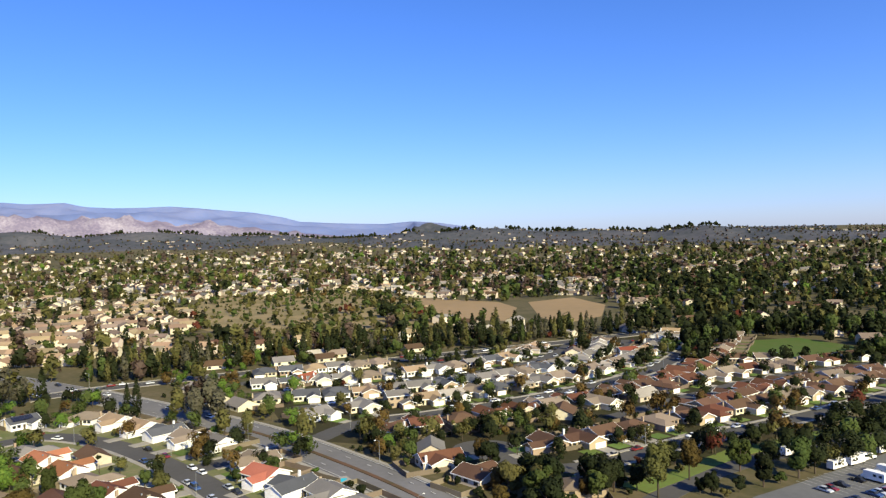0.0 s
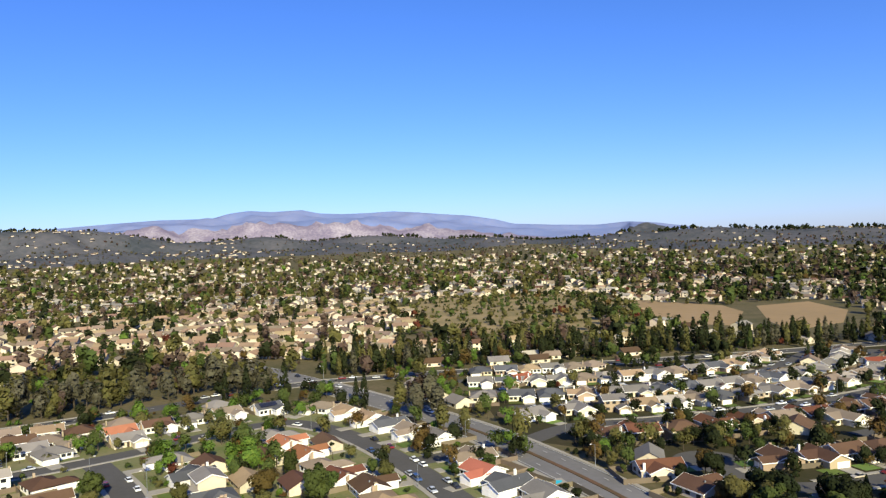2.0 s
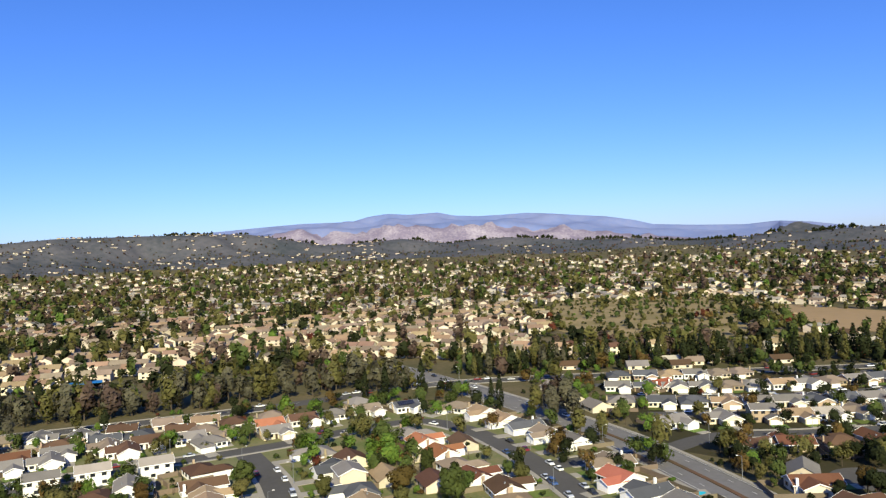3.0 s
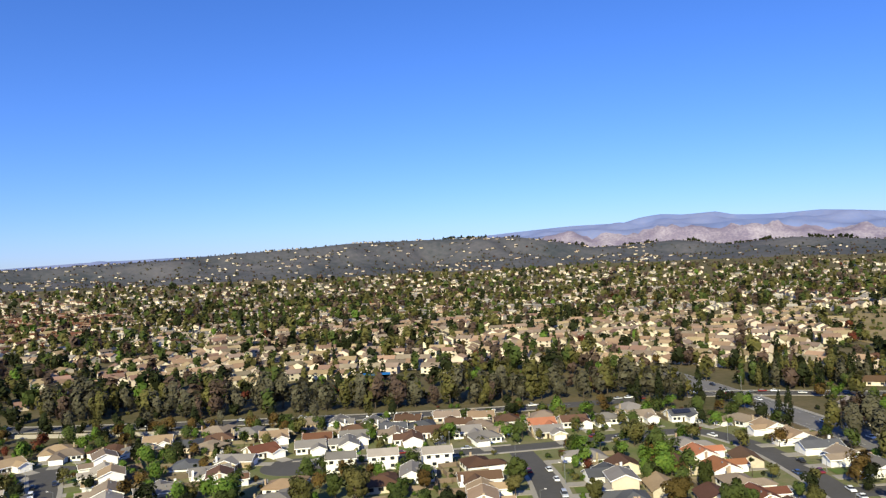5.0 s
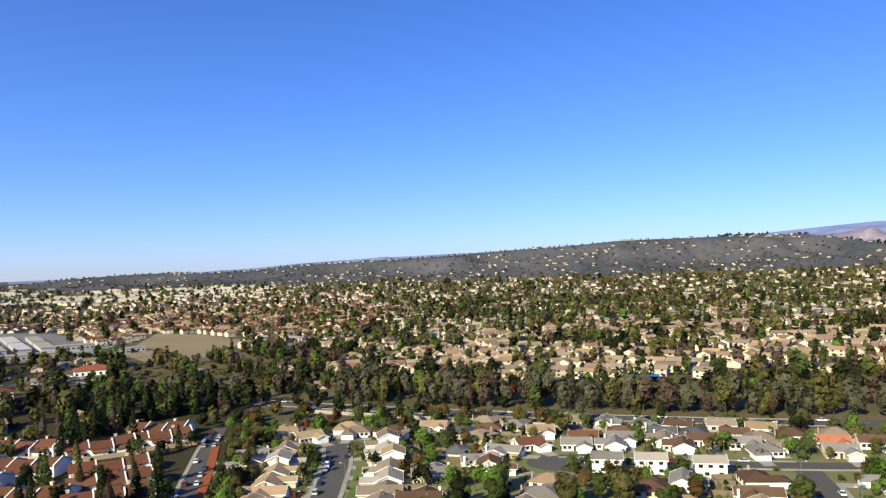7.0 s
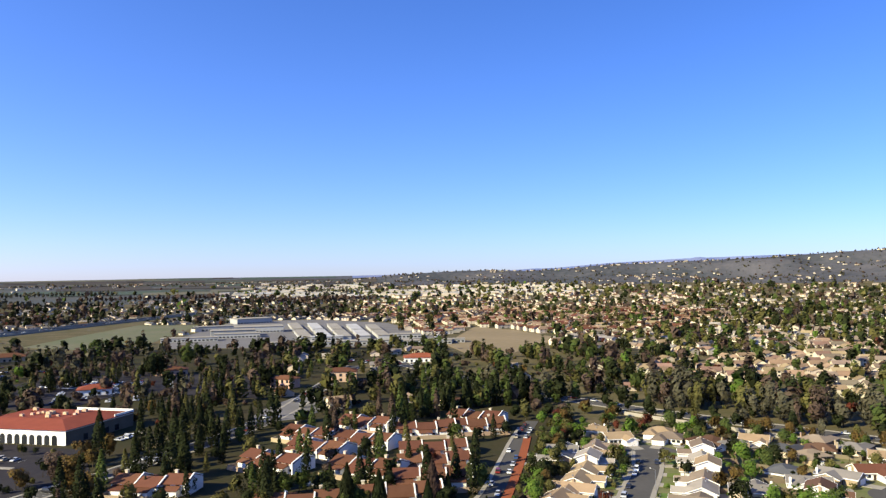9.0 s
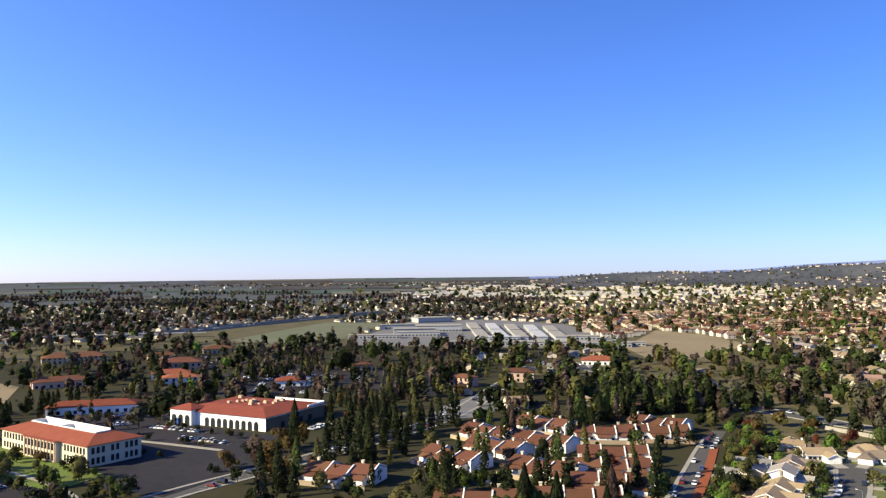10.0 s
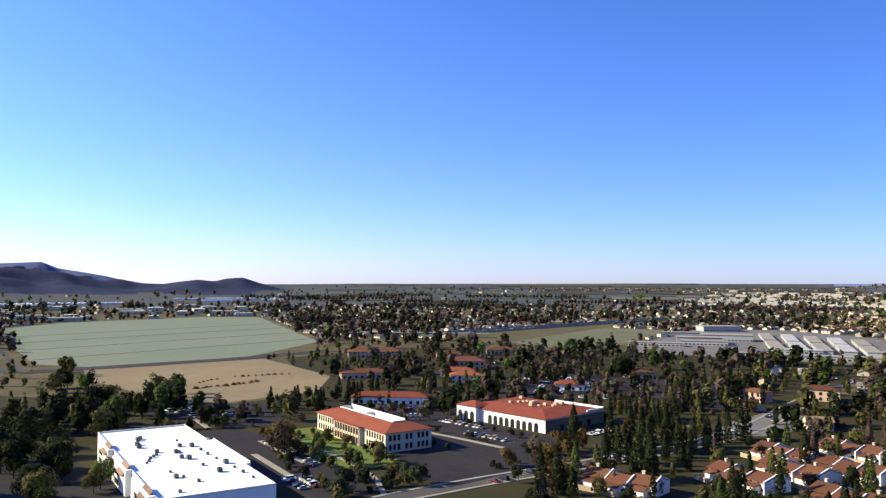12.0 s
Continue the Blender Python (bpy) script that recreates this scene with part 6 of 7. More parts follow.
for x, y, k, lf, q in ((-345, -558, "broad", "dark", 1.9), (-330, -540, "broad", "olive", 1.7), (-310, -397, "tall", "green", 1.2), (-300, -402, "tall", "olive", 1.1), (-320, -392, "tall", "dark", 1.1), (-257, -370, "tall", "dark", 1.25), (-247, -364, "broad", "olive", 1.9), (-268, -380, "tall", "green", 1.1), (-243, -395, "tall", "dark", 1.2), (-230, -400, "broad", "dark", 2.0), (-183, -295, "broad", "dark", 1.8), (-192, -310, "broad", "dark", 1.8), (-181, -270, "broad", "olive", 1.5),
                      (-272, -262, "broad", "gold", 1.6), (-264, -254, "broad", "bare", 1.6), (-234, -191, "broad", "dark", 1.1), (-226, -186, "broad", "dark", 1.0), (-218, -180, "broad", "olive", 0.9), (-359, -353, "fir", "dark", 1.0), (-363, -346, "fir", "dark", 0.9), (-367, -340, "fir", "dark", 1.0), (-374, -327, "fir", "dark", 1.1), (-380, -330, "fir", "dark", 1.0), (-401, -325, "fir", "dark", 1.0), (-408, -322, "fir", "dark", 1.1), (-483, -316, "tall", "dark", 0.9),
                      (-373, -114, "column", "dark", 1.35), (-366, -116, "column", "dark", 1.2), (-380, -108, "fir", "dark", 1.4), (-309, -99, "column", "dark", 1.3), (-316, -96, "fir", "dark", 1.2), (-275, -120, "column", "dark", 1.2), (-567, -269, "column", "dark", 1.1), (-575, -272, "fir", "dark", 1.2), (-524, -279, "column", "dark", 1.1), (-532, -282, "fir", "dark", 1.1), (-307, -137, "broad", "gold", 1.5), (-314, -146, "broad", "bare", 1.4), (-278, -105, "broad", "olive", 1.1), (-637, -221, "tall", "dark", 1.4), (-645, -216, "tall", "dark", 1.3), (-655, -225, "tall", "green", 1.3), (-723, -217, "tall", "green", 1.3), (-735, -210, "tall", "dark", 1.2), (-539, -226, "broad", "dark", 1.0)):
    tree(k, lf, x, y, q)
scatter(120, [(-330, 300), (-240, 400), (-190, 440), (-230, 500), (-330, 430), (-430, 280)], ["broad", "bush", "broad", "tall"], ["olive", "green", "olive", "bright", "dark"], 0.6, 1.1)
scatter(170, [(-200, 440), (-60, 488), (60, 540), (120, 590), (40, 620), (-100, 570), (-240, 520)], ["broad", "bush", "broad", "column"], ["olive", "green", "olive", "dark"], 0.6, 1.1)
scatter(70, [(-560, 60), (-470, 130), (-420, 200), (-470, 260), (-640, 130)], ["broad", "tall", "broad"], ["olive", "green", "dark", "bare"], 0.6, 1.1)
DARK = ["dark", "dark", "green", "olive"]
scatter(110, [(-520, -150), (-520, -330), (-700, -330), (-700, -110)], ["broad", "broad", "column"], ["bare", "bare", "olive", "dark", "grey", "gold"], 0.5, 0.85)
scatter(60, [(-490, -60), (-560, -110), (-740, -150), (-740, 0), (-500, 30)], ["tall", "column", "column", "fir"], ["dark", "olive", "dark", "green", "bare"], 0.6, 0.95)
scatter(110, [(-105, -200), (-140, -205), (-205, -332), (-262, -338), (-335, -430), (-300, -480), (-200, -420), (-110, -270)], ["broad", "broad", "broad", "tall"], ["dark", "dark", "olive", "dark"], 1.0, 1.5)
for x, y, lf, q in ((-341, -563, "green", 1.7), (-349, -556, "dark", 1.9), (-356, -540, "dark", 1.9), (-291, -458, "dark", 1.7), (-299, -447, "dark", 2.0), (-307, -444, "olive", 1.9), (-347, -446, "olive", 2.1), (-342, -430, "green", 2.2), (-340, -420, "dark", 2.0), (-211, -373, "dark", 2.2), (-209, -342, "dark", 2.0), (-194, -319, "olive", 1.9), (-177, -318, "dark", 2.0), (-186, -273, "bright", 1.3), (-196, -281, "olive", 1.4)):
    tree("broad", lf, x, y, q)
scatter(60, [(-280, -330), (-330, -390), (-420, -380), (-420, -330), (-320, -310)], ["broad", "bush", "broad"], DARK, 0.6, 1.0)
scatter(95, [(-230, -60), (-225, -150), (-300, -145), (-410, -90), (-440, -20), (-420, 60), (-260, 30)], ["broad", "broad", "bush", "column"], ["dark", "dark", "green", "olive"], 0.7, 1.15, walls=10.5)
scatter(60, [(-300, -70), (-300, 20), (-240, 30), (-230, -60)], ["broad", "column", "broad"], ["dark", "green", "dark"], 0.8, 1.2, walls=9)
scatter(70, [(-225, -160), (-262, -172), (-270, -196), (-245, -185), (-215, -185)], ["broad", "bush", "broad"], DARK, 0.6, 1.0)
scatter(26, [(-270, -150), (-330, -138), (-370, -158), (-330, -180)], ["broad", "bush"], ["gold", "dark", "olive", "gold"], 0.7, 1.2)
scatter(70, [(-286, -204), (-262, -206), (-280, -262), (-312, -300), (-322, -288)], ["bush", "bush", "broad"], ["dark", "green", "olive"], 0.6, 1.2, walls=1)
scatter(40, [(-300, -200), (-320, -300), (-430, -330), (-440, -250), (-400, -235), (-372, -165)], ["broad", "bush"], ["dark", "olive", "gold"], 0.35, 0.6, walls=6)
scatter(70, [(-430, -330), (-440, -250), (-470, -190), (-560, -330), (-760, -480), (-760, -540), (-600, -600), (-450, -390)], ["broad", "tall", "fir", "broad"], ["dark", "bare", "olive", "dark", "grey"], 0.6, 1.0, walls=12)
scatter(60, [(-440, -140), (-440, -230), (-480, -230), (-510, -120)], ["broad", "fir"], ["bare", "dark", "gold"], 0.6, 0.9, walls=5)
scatter(80, [(-330, -60), (-400, -62), (-440, -50), (-440, 60), (-260, 30), (-260, -60)], ["broad", "column", "bush"], ["dark", "green", "dark", "olive", "bare"], 0.7, 1.15, walls=8.5)
scatter(50, [(-232, -150), (-262, -136), (-310, -128), (-395, -112), (-380, -88), (-300, -100), (-240, -110)], ["broad", "broad", "column", "fir"], ["dark", "dark", "green", "bare", "gold"], 0.8, 1.2, walls=9)
scatter(60, [(-440, -140), (-470, -150), (-620, -160), (-700, -150), (-700, -90), (-540, -120), (-450, -112)], ["fir", "column", "broad"], ["dark", "dark", "olive", "bare"], 0.7, 1.1, walls=9)
tree_row([(-343, -190), (-350, -214), (-358, -240)], 9, "broad", ["olive", "dark", "bare"], 0.5, 1, 0.1)
tree_row([(-318, -196), (-326, -224), (-334, -246)], 9, "broad", ["olive", "dark", "gold"], 0.55, 1, 0.1)
tree_row([(-360, -168), (-374, -200), (-384, -232)], 9, "broad", ["dark", "olive", "dark"], 0.5, 1, 0.1)
tree_row([(-248, -196), (-262, -224), (-280, -262), (-294, -296)], 7, "broad", ["dark", "gold", "bare", "olive"], 0.85, 2, 0.1)
tree_row([(-228, -190), (-240, -214), (-256, -246)], 8, "broad", ["dark", "olive", "dark"], 0.7, 2, 0.1)
tree_row([(-262, -338), (-300, -352), (-330, -372)], 7, "broad", ["dark", "dark", "olive"], 1.1, 4, 0.1)
tree_row([(-700, -100), (-780, -60), (-880, -40)], 9, "tall", ["dark", "grey", "dark", "olive"], 0.6, 8, 0.2)
tree_row([(-890, -330), (-870, -250), (-870, -120), (-860, -30), (-800, 20)], 9, "tall", ["dark", "green", "dark"], 0.55, 6, 0.3)
tree_row([(-800, -330), (-850, -360), (-880, -350)], 7, "tall", ["dark", "green"], 1.0, 8, 0.05)

# ---------------------------------------------------------------- distant trees and town
WANTED.sort(key=lambda q: math.hypot(q[2], q[3]))
for q in WANTED[:295]:
    plant(*q)


class Crowd:
    """Many small meshes joined into one."""
    def __init__(self):
        self.v, self.f, self.i, self.n = [], [], [], 0

    def add(self, v, f, idx=0):
        self.v.append(v)
        self.f.append(f + self.n)
        self.i.append(np.full(len(f), idx) if np.isscalar(idx) else idx)
        self.n += len(v)

    def done(self, name, mats, label, category):
        if not self.v:
            return
        v, f, i = np.concatenate(self.v), np.concatenate(self.f), np.concatenate(self.i)
        me = bpy.data.meshes.new(name)
        me.from_pydata(v.tolist(), [], f.tolist())
        for m in mats:
            me.materials.append(M[m])
        me.polygons.foreach_set("material_index", i.astype(np.int32))
        me.update()
        tagged(new(name, me), label, category, kind="stuff")


SHAPES = {"broad": (8.5, 4.0, 4.0), "tall": (16.5, 5.0, 8.0), "bush": (3.0, 2.0, 1.5), "column": (16.0, 2.4, 7.9), "fir": (14.0, 2.6, 6.8), "palm": (9.0, 2.0, 1.5)}
CLOUD = {}


def cloud(kind, n, r):
    """A crown of n leaf clumps and a thin trunk, as arrays."""
    if (kind, n, r) not in CLOUD:
        h, w, half = SHAPES[kind]
        rg = np.random.default_rng(r * 7 + n)
        q = rg.normal(size=(n, 3))
        q /= np.linalg.norm(q, axis=1)[:, None]
        rad = rg.uniform(0.35, 1.0, n) ** 0.5
        if kind in ("column", "fir"):
            z = rg.uniform(-1, 1, n)
            wide = np.where(z < -0.3, 0.75 + 0.35 * (z + 1), 1 - np.maximum(0, (z + 0.3) / 1.3) ** (1.5 if kind == "column" else 1.0))
            a = rg.uniform(0, 6.283, n)
            p = np.c_[wide * np.cos(a) * rad, wide * np.sin(a) * rad, z]
        else:
            lob = np.c_[rg.uniform(-0.55, 0.55, (9, 2)), rg.uniform(-0.55, 0.65, 9)]
            p = lob[np.arange(n) % 9] + q * rad[:, None] * 0.42
        p = p * np.array((w, w, half)) + np.array((0, 0, h - half))
        out = (p - np.array((0, 0, h - half))) / np.array((w, w, half)) + rg.normal(size=(n, 3)) * 0.16
        u = np.cross(out, rg.normal(size=(n, 3)))
        u /= np.linalg.norm(u, axis=1)[:, None]
        t = np.cross(out, u)
        t /= np.linalg.norm(t, axis=1)[:, None]
        s = (w * half) ** 0.5 * 2.75 / n ** 0.5 * rg.uniform(0.6, 1.3, n)[:, None]
        v = np.stack([p - u * s - t * s * 0.6, p + u * s - t * s * 0.5, p + t * s * 1.1], 1).reshape(-1, 3)
        f = np.arange(3 * n).reshape(n, 3)
        k = 0.03 * h ** 0.8
        tr = np.array([(-k, -k, 0), (k, -k, 0), (k, k, 0), (-k, k, 0), (0, 0, h * 0.6), (0.01, 0, h * 0.6)])
        CLOUD[kind, n, r] = (np.vstack([v, tr]), np.vstack([f, np.array([(0, 1, 4), (1, 2, 5), (2, 3, 4), (3, 0, 5)]) + 3 * n]))
    return CLOUD[kind, n, r]


woods = Crowd()
LEAFKEYS = list(LEAVES)


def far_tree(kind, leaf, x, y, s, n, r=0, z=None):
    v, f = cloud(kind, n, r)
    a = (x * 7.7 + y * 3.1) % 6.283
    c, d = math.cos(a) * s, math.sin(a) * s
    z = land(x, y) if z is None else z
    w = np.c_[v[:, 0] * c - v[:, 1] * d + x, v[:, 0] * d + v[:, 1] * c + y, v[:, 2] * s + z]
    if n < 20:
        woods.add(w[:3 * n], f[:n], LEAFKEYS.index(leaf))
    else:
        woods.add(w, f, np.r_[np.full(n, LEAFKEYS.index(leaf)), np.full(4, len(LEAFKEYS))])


for kind, leaf, x, y, s, r, turn in WANTED[295:]:
    n = (440 if math.hypot(x, y) < 420 else 260) if math.hypot(x, y) < 560 else (190 if s > 1.0 else 120)
    far_tree(kind, leaf, x, y, s, 3 * n if s > 1.35 else n, r, 0.0)

town = Crowd()
fr0 = random.Random(4)
ROOFKEYS = ["grey", "slate", "brown", "tan", "taupe", "rust", "pale", "peach", "white"]


def far_house(x, y, turn, w, d, h, roof, rise=2.2, z=None):
    """Walls with dark window strips and a gabled roof with eaves."""
    z = land(x, y) - 0.3 if z is None else z
    a, o = radians(turn), 0.6
    v = [(-w / 2, -d / 2, 0), (w / 2, -d / 2, 0), (w / 2, d / 2, 0), (-w / 2, d / 2, 0), (-w / 2, -d / 2, h), (w / 2, -d / 2, h), (w / 2, d / 2, h), (-w / 2, d / 2, h),
         (-w / 2, 0, h + rise), (w / 2, 0, h + rise), (-w / 2 - o, -d / 2 - o, h - 0.2), (w / 2 + o, -d / 2 - o, h - 0.2), (w / 2 + o, d / 2 + o, h - 0.2), (-w / 2 - o, d / 2 + o, h - 0.2), (-w / 2 - o, 0, h + rise + 0.2), (w / 2 + o, 0, h + rise + 0.2)]
    f = [(0, 1, 5, 4), (1, 2, 6, 5), (2, 3, 7, 6), (3, 0, 4, 7), (4, 7, 8, 8), (5, 9, 6, 6), (10, 11, 15, 14), (12, 13, 14, 15)]
    idx = [0] * 6 + [1 + ROOFKEYS.index(roof)] * 2
    for sgn in (-1, 1):
        for k in range(2 if h < 4 else 4):
            xx, zz = w * (-0.25 + 0.5 * (k % 2)), 0.9 + 2.7 * (k // 2)
            n = len(v)
            yy = sgn * (d / 2 + 0.05)
            v += [(xx - 0.9, yy, zz), (xx + 0.9, yy, zz), (xx + 0.9, yy, zz + 1.3), (xx - 0.9, yy, zz + 1.3)]
            f.append((n, n + 1, n + 2, n + 3))
            idx.append(1 + len(ROOFKEYS))
    v = np.array(v, float)
    v = np.c_[v[:, 0] * math.cos(a) - v[:, 1] * math.sin(a) + x, v[:, 0] * math.sin(a) + v[:, 1] * math.cos(a) + y, v[:, 2] + z]
    fa = np.array(f)
    town.add(v, fa, np.array(idx))


for x, y, turn in FAR_FILL:
    far_house(x, y, turn, fr0.uniform(12, 14), fr0.uniform(9, 11), 2.8, fr0.choice(["grey", "taupe", "brown", "tan", "pale"]), 2.3)


OPEN = [[(-45, 930), (-20, 790), (10, 685), (40, 650), (70, 640), (110, 595), (155, 640), (185, 880), (110, 890), (70, 845)], [(160, 440), (240, 435), (266, 490), (250, 540), (190, 525)],
        [(-750, -1400), (-425, -745), (-330, -395), (-440, -380), (-620, -600), (-830, -700), (-1345, -1350), (-1270, -1500), (-910, -1500)], [(-950, -510), (-895, -385), (-1000, -335), (-1380, -370), (-1400, -515)],
        [(-765, 40), (-902, 20), (-1200, 75), (-1115, 145), (-950, 182), (-760, 95)], [(-880, -330), (-880, 30), (-1340, -55), (-1490, -200), (-1460, -355)],
        [(-1020, -655), (-955, -560), (-960, -490), (-1400, -500), (-1840, -425), (-1840, -520), (-1312, -620)]]
fr = random.Random(99)


def quarter(x, y, rr, az, eq, hilly):
    """How a part of the town is built up and planted."""
    house_p, trees_n, roofs, leafs, tall, big = 0.52, 0.9, ["grey", "tan", "taupe", "pale", "brown"], ["green", "dark", "olive", "olive", "bare"], 0.35, 0.0
    edge = az + 4 * noise.noise((x / 150, y / 150, 0))
    if edge < -13 and eq < 1300:
        house_p, trees_n, roofs, leafs = 0.1, 1.5, ["brown", "taupe"], ["dark", "dark", "dark", "olive", "green"]
    elif edge < -11:
        house_p, trees_n, roofs, leafs = 0.42, 1.15, ["brown", "taupe", "grey", "tan"], ["dark", "dark", "olive", "green", "bare"]
    elif edge < 3:
        house_p, trees_n, leafs = (0.4, 1.05, ["olive", "green", "dark", "bare"]) if eq > 930 else (0.22, 1.0, ["olive", "green", "dark"])
    elif edge < 19 and 600 < eq < 1050:
        house_p, trees_n, leafs = 0.0, 1.5, ["olive", "olive", "green", "dark"]
    elif edge < 19:
        house_p, trees_n, leafs = 0.55, 0.85, ["green", "dark", "olive", "olive", "bare"]
    elif edge < 62 and eq < 1000:
        house_p, trees_n, roofs, leafs, tall = 0.62, 1.0, ["tan", "peach", "tan", "taupe", "taupe"], ["green", "olive", "dark", "olive", "dark", "bare"], 0.85
    elif 74 < edge < 100 and eq < 860:
        house_p, trees_n, leafs = 0.06, 1.5, ["dark", "dark", "olive", "green", "bare"]
    elif edge < 82 and eq < 800:
        house_p, trees_n, roofs, leafs, tall = 0.6, 0.8, ["tan", "peach", "tan"], ["dark", "green", "olive", "bare", "dark"], 0.5
    elif 70 < edge < 95 and 1040 < eq < 3000:
        house_p, trees_n, roofs, tall = 0.95, 0.5, ["rust", "peach", "rust", "tan"], 0.9
    elif edge >= 78 and edge < 103 and eq >= 3000 and not hilly:
        house_p, trees_n, big = 0.75, 0.9, 0.8
    elif edge >= 128 and eq < 1000:
        house_p, trees_n = 0.0, 0.25
    elif edge >= 105 and eq < 1150:
        house_p, trees_n, roofs, leafs = 0.0, 0.75, ["rust"], ["dark", "bare", "bare", "dark", "grey"]
    elif edge >= 82 and eq < 1150:
        house_p, trees_n, roofs, leafs = 0.02, 0.8, ["rust", "grey"], ["dark", "olive", "bare", "dark", "bare"]
    elif edge >= 95 and eq < 3000:
        # brown and grey leaves chosen here to imitate haze over the plain
        house_p, trees_n, roofs, leafs, tall = 0.75, 1.0, ["slate", "grey", "brown", "slate", "taupe"], ["dark", "bare", "bare", "dark", "grey"], 0.3
        if edge > 136:
            house_p, trees_n, big = 0.4, 0.8, 0.25
    elif edge >= 95:
        house_p, trees_n = 0.03, 0.12
    patch = noise.noise((x / 130, y / 130, 11)) + 0.5 * noise.noise((x / 45, y / 45, 2))
    if not hilly and big == 0:
        if patch > 0.12:
            house_p, trees_n = house_p * 0.4, trees_n * 1.35
        else:
            house_p, trees_n = min(0.9, house_p * 1.25), trees_n * 0.75
    return house_p, trees_n, roofs, leafs, tall, big, patch, edge


def far_plants(n, x, y, spread, leafs, patch, scrub, hilly, rr):
    for _ in range(n):
        tx, ty = x + fr.uniform(-spread, spread), y + fr.uniform(-spread, spread)
        lf = fr.choice(leafs) if fr.random() > 0.035 else fr.choice(("gold", "red", "bright"))
        kind = fr.choice(["bush", "bush", "bush", "broad"]) if scrub else fr.choice(["broad", "broad", "tall", "bush", "column", "tall", "broad"]) if not hilly and rr < 3300 else "broad"
        far_tree("broad" if lf in ("gold", "red") else kind, lf, tx, ty, fr.uniform(0.65, 1.12) * (1.12 if patch > 0.12 else 0.92) * (max(1, (rr / 1600) ** 0.4) if not hilly else 0.8), 66 if rr < 750 else (40 if rr < 1200 else (22 if rr < 2000 else 10)), fr.randrange(4))


# streets of the valley: districts with their own direction, houses in rows back to back, trees along the garden lines
seeds = np.array([(gx * 250 + fr.uniform(-90, 90), gy * 250 + fr.uniform(-90, 90), fr.uniform(0, 180)) for gx in range(-8, 6) for gy in range(-8, 8)])
for sx, sy, turn in seeds:
    if not 250 < math.hypot(sx, sy) < 1950:
        continue
    ct, st = math.cos(radians(turn)), math.sin(radians(turn))
    bend = fr.uniform(-0.0012, 0.0012)
    for iv in range(-6, 7):
        for half in (-1, 1):
            for iu in range(-19, 20):
                u = 15.2 * iu + fr.uniform(-1.2, 1.2)
                v = 46 * iv + 12.5 * half + bend * u * u + fr.uniform(-0.8, 0.8)
                x, y = sx + u * ct - v * st, sy + u * st + v * ct
                rr, az = math.hypot(x, y), math.degrees(math.atan2(-x, y))
                if not (440 < rr < 1750 and (-42 < az < 163)):
                    continue
                if np.argmin((seeds[:, 0] - x) ** 2 + (seeds[:, 1] - y) ** 2) != np.argmin((seeds[:, 0] - sx) ** 2 + (seeds[:, 1] - sy) ** 2):
                    continue
                if any(inside(x, y, p) for p in OPEN) or not clear(x, y, 5.0):
                    continue
                house_p, trees_n, roofs, leafs, tall, big, patch, edge = quarter(x, y, rr, az, rr, False)
                if rr < 540 and az < 75:
                    house_p = 0.0
                if fr.random() < house_p * 1.1:
                    face = turn + math.degrees(math.atan(2 * bend * u)) + (180 if half > 0 else 0)
                    far_house(x, y, face + fr.choice((0, 0, 90)), fr.uniform(11.5, 14.5), fr.uniform(8.5, 11), 5.2 if fr.random() < tall else 2.9, fr.choice(roofs), fr.uniform(1.8, 2.5), 0.0)
                # garden trees behind the house, a few in front of it
                back = 10.5 * half
                gx, gy = x - back * st, y + back * ct
                far_plants(int(trees_n * 1.25 + fr.random()), gx, gy, 6.0, leafs, patch, 3 <= edge < 19 and 600 < rr < 1050, False, rr)
                if fr.random() < 0.35 * trees_n:
                    far_plants(1, x + 7 * half * st, y - 7 * half * ct, 3.0, leafs, patch, True, False, rr)
r = 1750.0
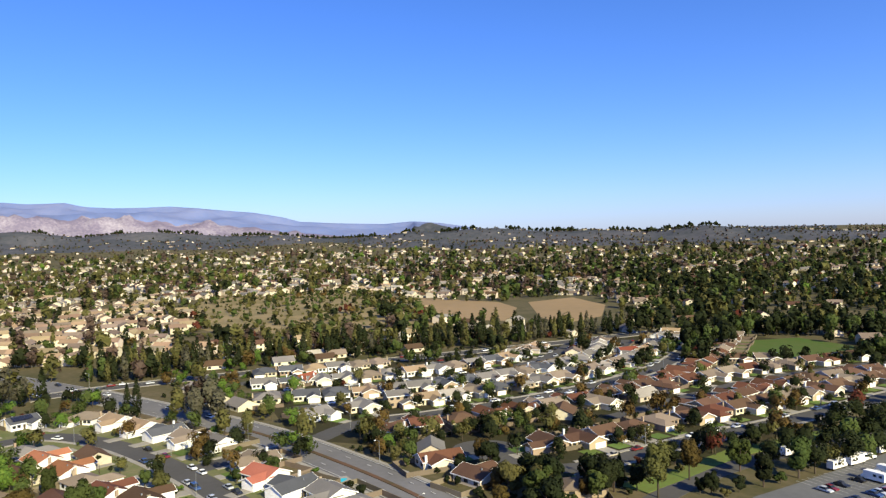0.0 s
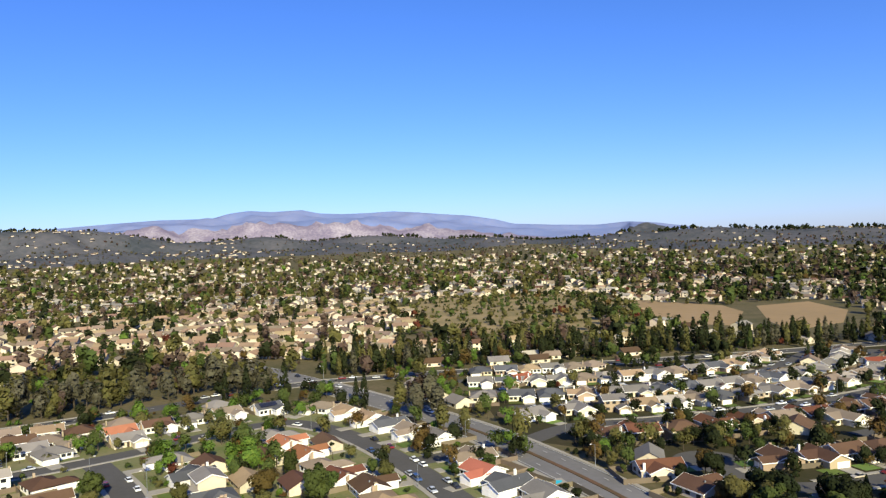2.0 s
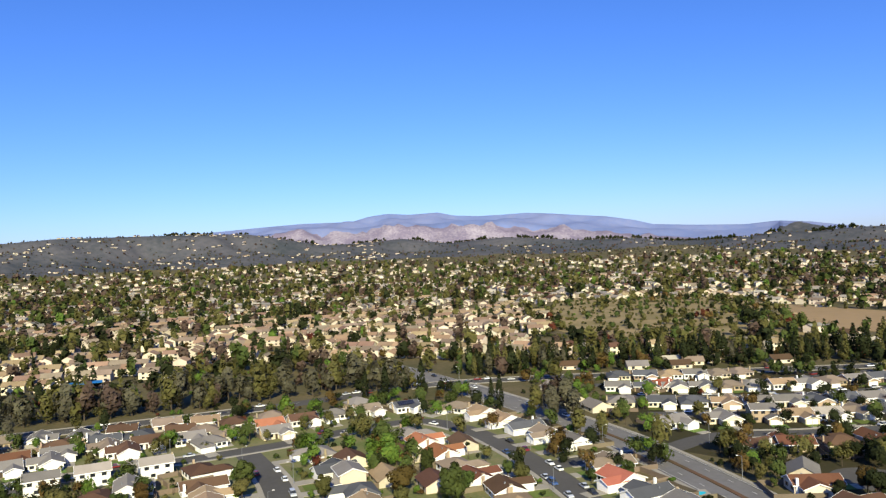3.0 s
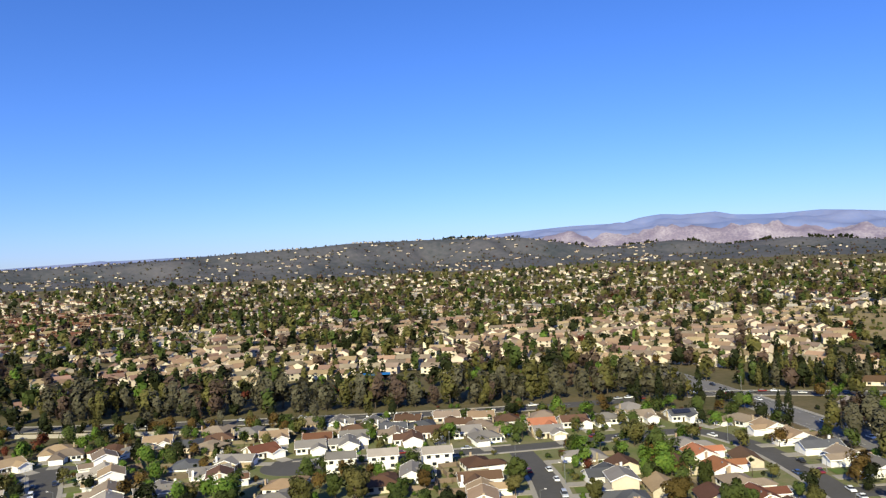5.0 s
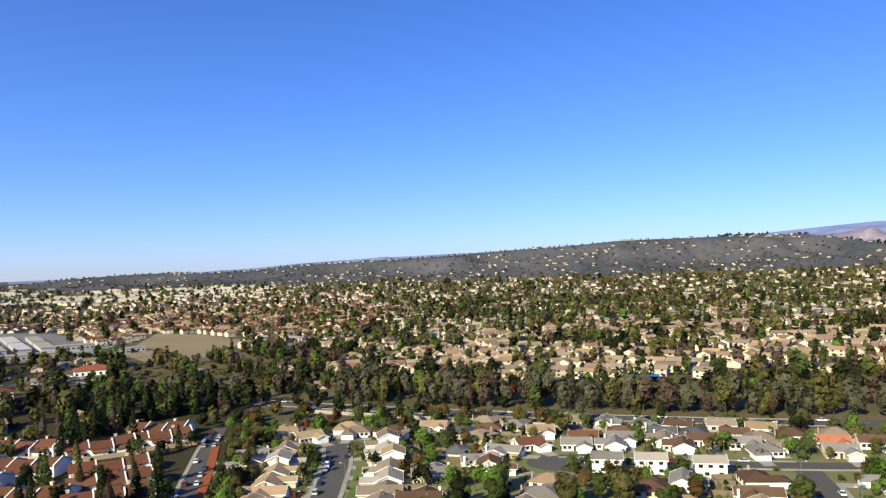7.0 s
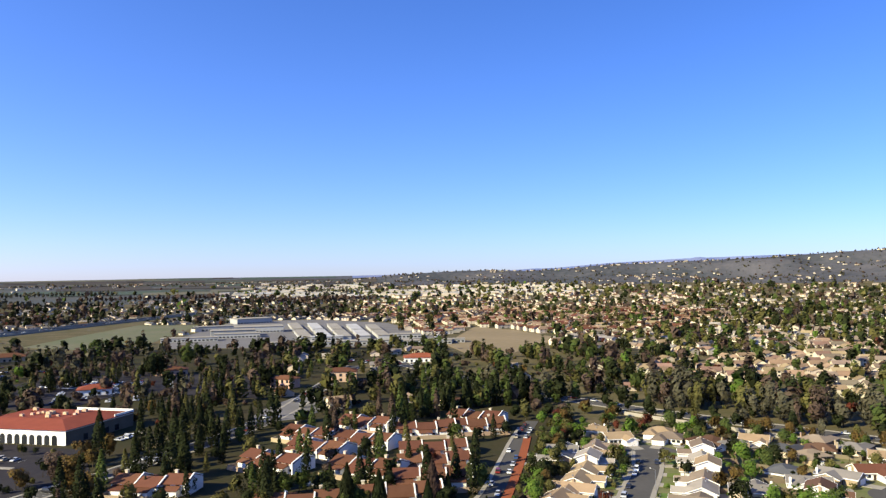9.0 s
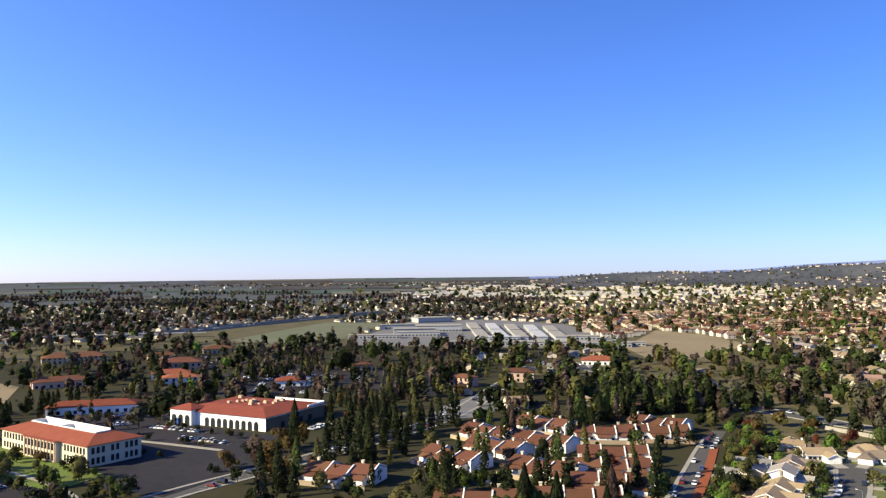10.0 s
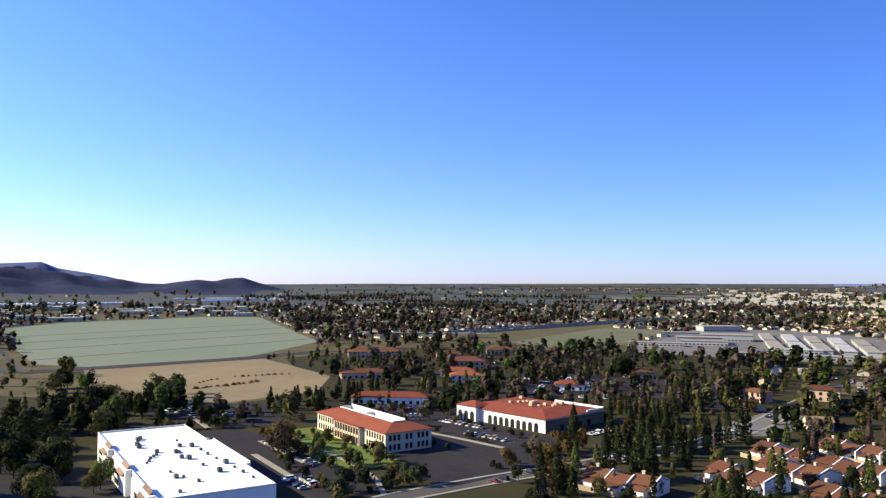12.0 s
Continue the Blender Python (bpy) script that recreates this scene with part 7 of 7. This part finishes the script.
while r < 4250:
    s = max(15.5, r / 52)
    n = int(radians(205) * r / s)
    for k in range(n):
        az = -42 + 205 * (k + fr.random()) / n
        rr = r + fr.uniform(0, s)
        x, y = -rr * math.sin(radians(az)), rr * math.cos(radians(az))
        z = land(x, y)
        eq = EYE * rr / max(1.0, EYE - z) if z < EYE - 1 else 99999.0
        hilly = (z - flat(rr) > 5 and rr > 1900) or (az < 28 and rr > 2700)
        if any(inside(x, y, p) for p in OPEN) or not clear(x, y, 5.0):
            continue
        house_p, trees_n, roofs, leafs, tall, big, patch, edge = quarter(x, y, rr, az, eq, hilly)
        if hilly:
            dense = noise.noise((x / 260, y / 260, 5))
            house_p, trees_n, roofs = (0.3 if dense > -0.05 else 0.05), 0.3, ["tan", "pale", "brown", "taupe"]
            # grey and bare leaves on the hills stand in for haze
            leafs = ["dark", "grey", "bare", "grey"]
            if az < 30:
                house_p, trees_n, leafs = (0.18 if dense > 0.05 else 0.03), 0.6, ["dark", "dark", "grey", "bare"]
            if az > 130 or rr > 4150:
                continue
            for _ in range((4 if az > 30 else 2) if az < 130 and rr < 4100 else 0):
                tx, ty = x + fr.uniform(-s, s) * 0.7, y + fr.uniform(-s, s) * 0.7
                if fr.random() < house_p * 0.8:
                    far_house(tx, ty, az + fr.choice((0, 90, 30)), fr.uniform(10, 15), fr.uniform(8, 10), 3.2, fr.choice(roofs), 2.0)
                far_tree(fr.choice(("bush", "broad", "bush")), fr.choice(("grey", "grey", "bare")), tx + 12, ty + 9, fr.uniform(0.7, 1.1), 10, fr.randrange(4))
        if fr.random() < house_p:
            if fr.random() < big:
                far_house(x, y, az + fr.choice((0, 90)) + fr.uniform(-6, 6), fr.uniform(35, 80), fr.uniform(20, 40), fr.uniform(6, 10), "white", 0.4)
            else:
                g = max(1.0, (rr / 1900) ** 0.5) if not hilly else 0.7
                far_house(x, y, 20 * round(noise.noise((x / 200, y / 200, 7)) * 9) + fr.choice((0, 90)), fr.uniform(11, 15) * g, fr.uniform(8.5, 11) * g, (5.3 if fr.random() < tall else 2.9) * g, fr.choice(roofs), fr.uniform(1.8, 2.6) * g)
        m = int((trees_n * 1.5 if not hilly else trees_n * 2) + fr.random())
        far_plants(m, x, y, 0.6 * s, leafs, patch, False, hilly, rr)
    r += s
fields = Crowd()
for k in range(70):
    az0 = fr.uniform(90, 128)
    r0 = 2500 + 2300 * fr.random() ** 0.7
    da, dr = fr.uniform(2, 9), fr.uniform(70, 260)
    if r0 + dr > 4850:
        continue
    v = []
    for i in range(9):
        for j in range(4):
            rr, az = r0 + dr * j / 3, radians(az0 + da * i / 8)
            x, y = -rr * math.sin(az), rr * math.cos(az)
            v.append((x, y, land(x, y) + 0.8 + 0.02 * k))
    f = [(i * 4 + j, i * 4 + j + 1, i * 4 + j + 5, i * 4 + j + 4) for i in range(8) for j in range(3)]
    fields.add(np.array(v), np.array(f), fr.choice((0, 0, 1, 1, 2)))
fields.done("far_fields", ["field_green", "field_dark", "field_pale"], "flat irrigated and ploughed fields of the far plain", "fields")
for k in range(13):
    az0, rr = fr.uniform(90, 131), fr.uniform(2300, 3200)
    for i in range(fr.randrange(14, 40)):
        az = radians(az0 + i * 14 / rr * 57.3)
        x, y = -(rr + 6 * math.sin(i)) * math.sin(az), (rr + 6 * math.sin(i)) * math.cos(az)
        # tree lines take grey or brown leaves as a haze tone
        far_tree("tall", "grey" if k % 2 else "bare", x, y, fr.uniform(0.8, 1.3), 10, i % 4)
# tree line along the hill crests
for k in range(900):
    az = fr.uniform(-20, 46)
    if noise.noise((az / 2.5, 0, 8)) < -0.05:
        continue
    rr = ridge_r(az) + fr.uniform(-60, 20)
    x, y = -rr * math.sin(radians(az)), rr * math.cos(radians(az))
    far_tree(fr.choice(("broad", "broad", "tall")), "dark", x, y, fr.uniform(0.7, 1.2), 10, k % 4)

# cars standing in the farther streets and lots
autos = Crowd()


def far_car(x, y, turn, z=0.3):
    c, d, k = math.cos(radians(turn)), math.sin(radians(turn)), fr.randrange(6)
    v = np.array([(-2.3, -0.9, 0.3), (2.3, -0.9, 0.3), (2.3, 0.9, 0.3), (-2.3, 0.9, 0.3), (-2.3, -0.9, 0.85), (2.2, -0.9, 0.75), (2.2, 0.9, 0.75), (-2.3, 0.9, 0.85),
                  (-1.7, -0.85, 0.84), (0.9, -0.85, 0.82), (0.9, 0.85, 0.82), (-1.7, 0.85, 0.84), (-1.1, -0.7, 1.42), (0.3, -0.7, 1.42), (0.3, 0.7, 1.42), (-1.1, 0.7, 1.42)], float)
    f = np.array([(0, 1, 5, 4), (1, 2, 6, 5), (2, 3, 7, 6), (3, 0, 4, 7), (4, 5, 6, 7), (8, 9, 13, 12), (9, 10, 14, 13), (10, 11, 15, 14), (11, 8, 12, 15), (12, 13, 14, 15)])
    autos.add(np.c_[v[:, 0] * c - v[:, 1] * d + x, v[:, 0] * d + v[:, 1] * c + y, v[:, 2] + z], f, np.array([k, k, k, k, k, 6, 6, 6, 6, k]))


for line, off, chance in [(ln, 3.6, 0.25) for ln in INNER] + [(back_road, 3.0, 0.10), (cross_town, 3.2, 0.2), (lane_n2, 3.8, 0.12), (freeway, 5, 0.22), (freeway, 11, 0.2)]:
    ns = normals(line)
    for i in range(1, len(line) - 1):
        for sd in (-1, 1):
            if fr.random() < chance:
                p, q = line[i] + ns[i] * off * sd, line[i + 1] - line[i]
                far_car(p.x, p.y, math.degrees(math.atan2(q.y, q.x)))
for x0, y0, along, n, gap, rows, fill in ((-520, -190, (-90, -30), 40, 17, 5, 0.5), (-600, -215, (-40, -90), 24, 17, 3, 0.5), (-690, -330, (-60, -90), 40, 18, 3, 0.5), (-940, -90, (-10, -80), 30, 18, 2, 0.5), (-660, -60, (-80, 10), 30, 16, 2, 0.4), (-420, -270, (-30, -69), 16, 16, 2, 0.5), (-1000, 20, (-80, 10), 30, 18, 1, 0.6)):
    u = Vector(along).normalized()
    w = Vector((-u.y, u.x))
    for i in range(rows):
        for k in range(n):
            p = Vector((x0, y0)) + u * 2.8 * k + w * gap * i
            if fr.random() < fill and clear(p.x, p.y, 2.0):
                far_car(p.x, p.y, math.degrees(math.atan2(w.y, w.x)))
autos.done("parked_cars", ["car_" + k for k in ("white", "silver", "white", "black", "silver", "red")] + ["window"], "distant parked cars in streets and car parks", "cars")
town.done("distant_houses", ["farwall"] + ["farroof_" + k for k in ROOFKEYS] + ["window"], "distant suburban houses with pale walls and shingle roofs", "houses")
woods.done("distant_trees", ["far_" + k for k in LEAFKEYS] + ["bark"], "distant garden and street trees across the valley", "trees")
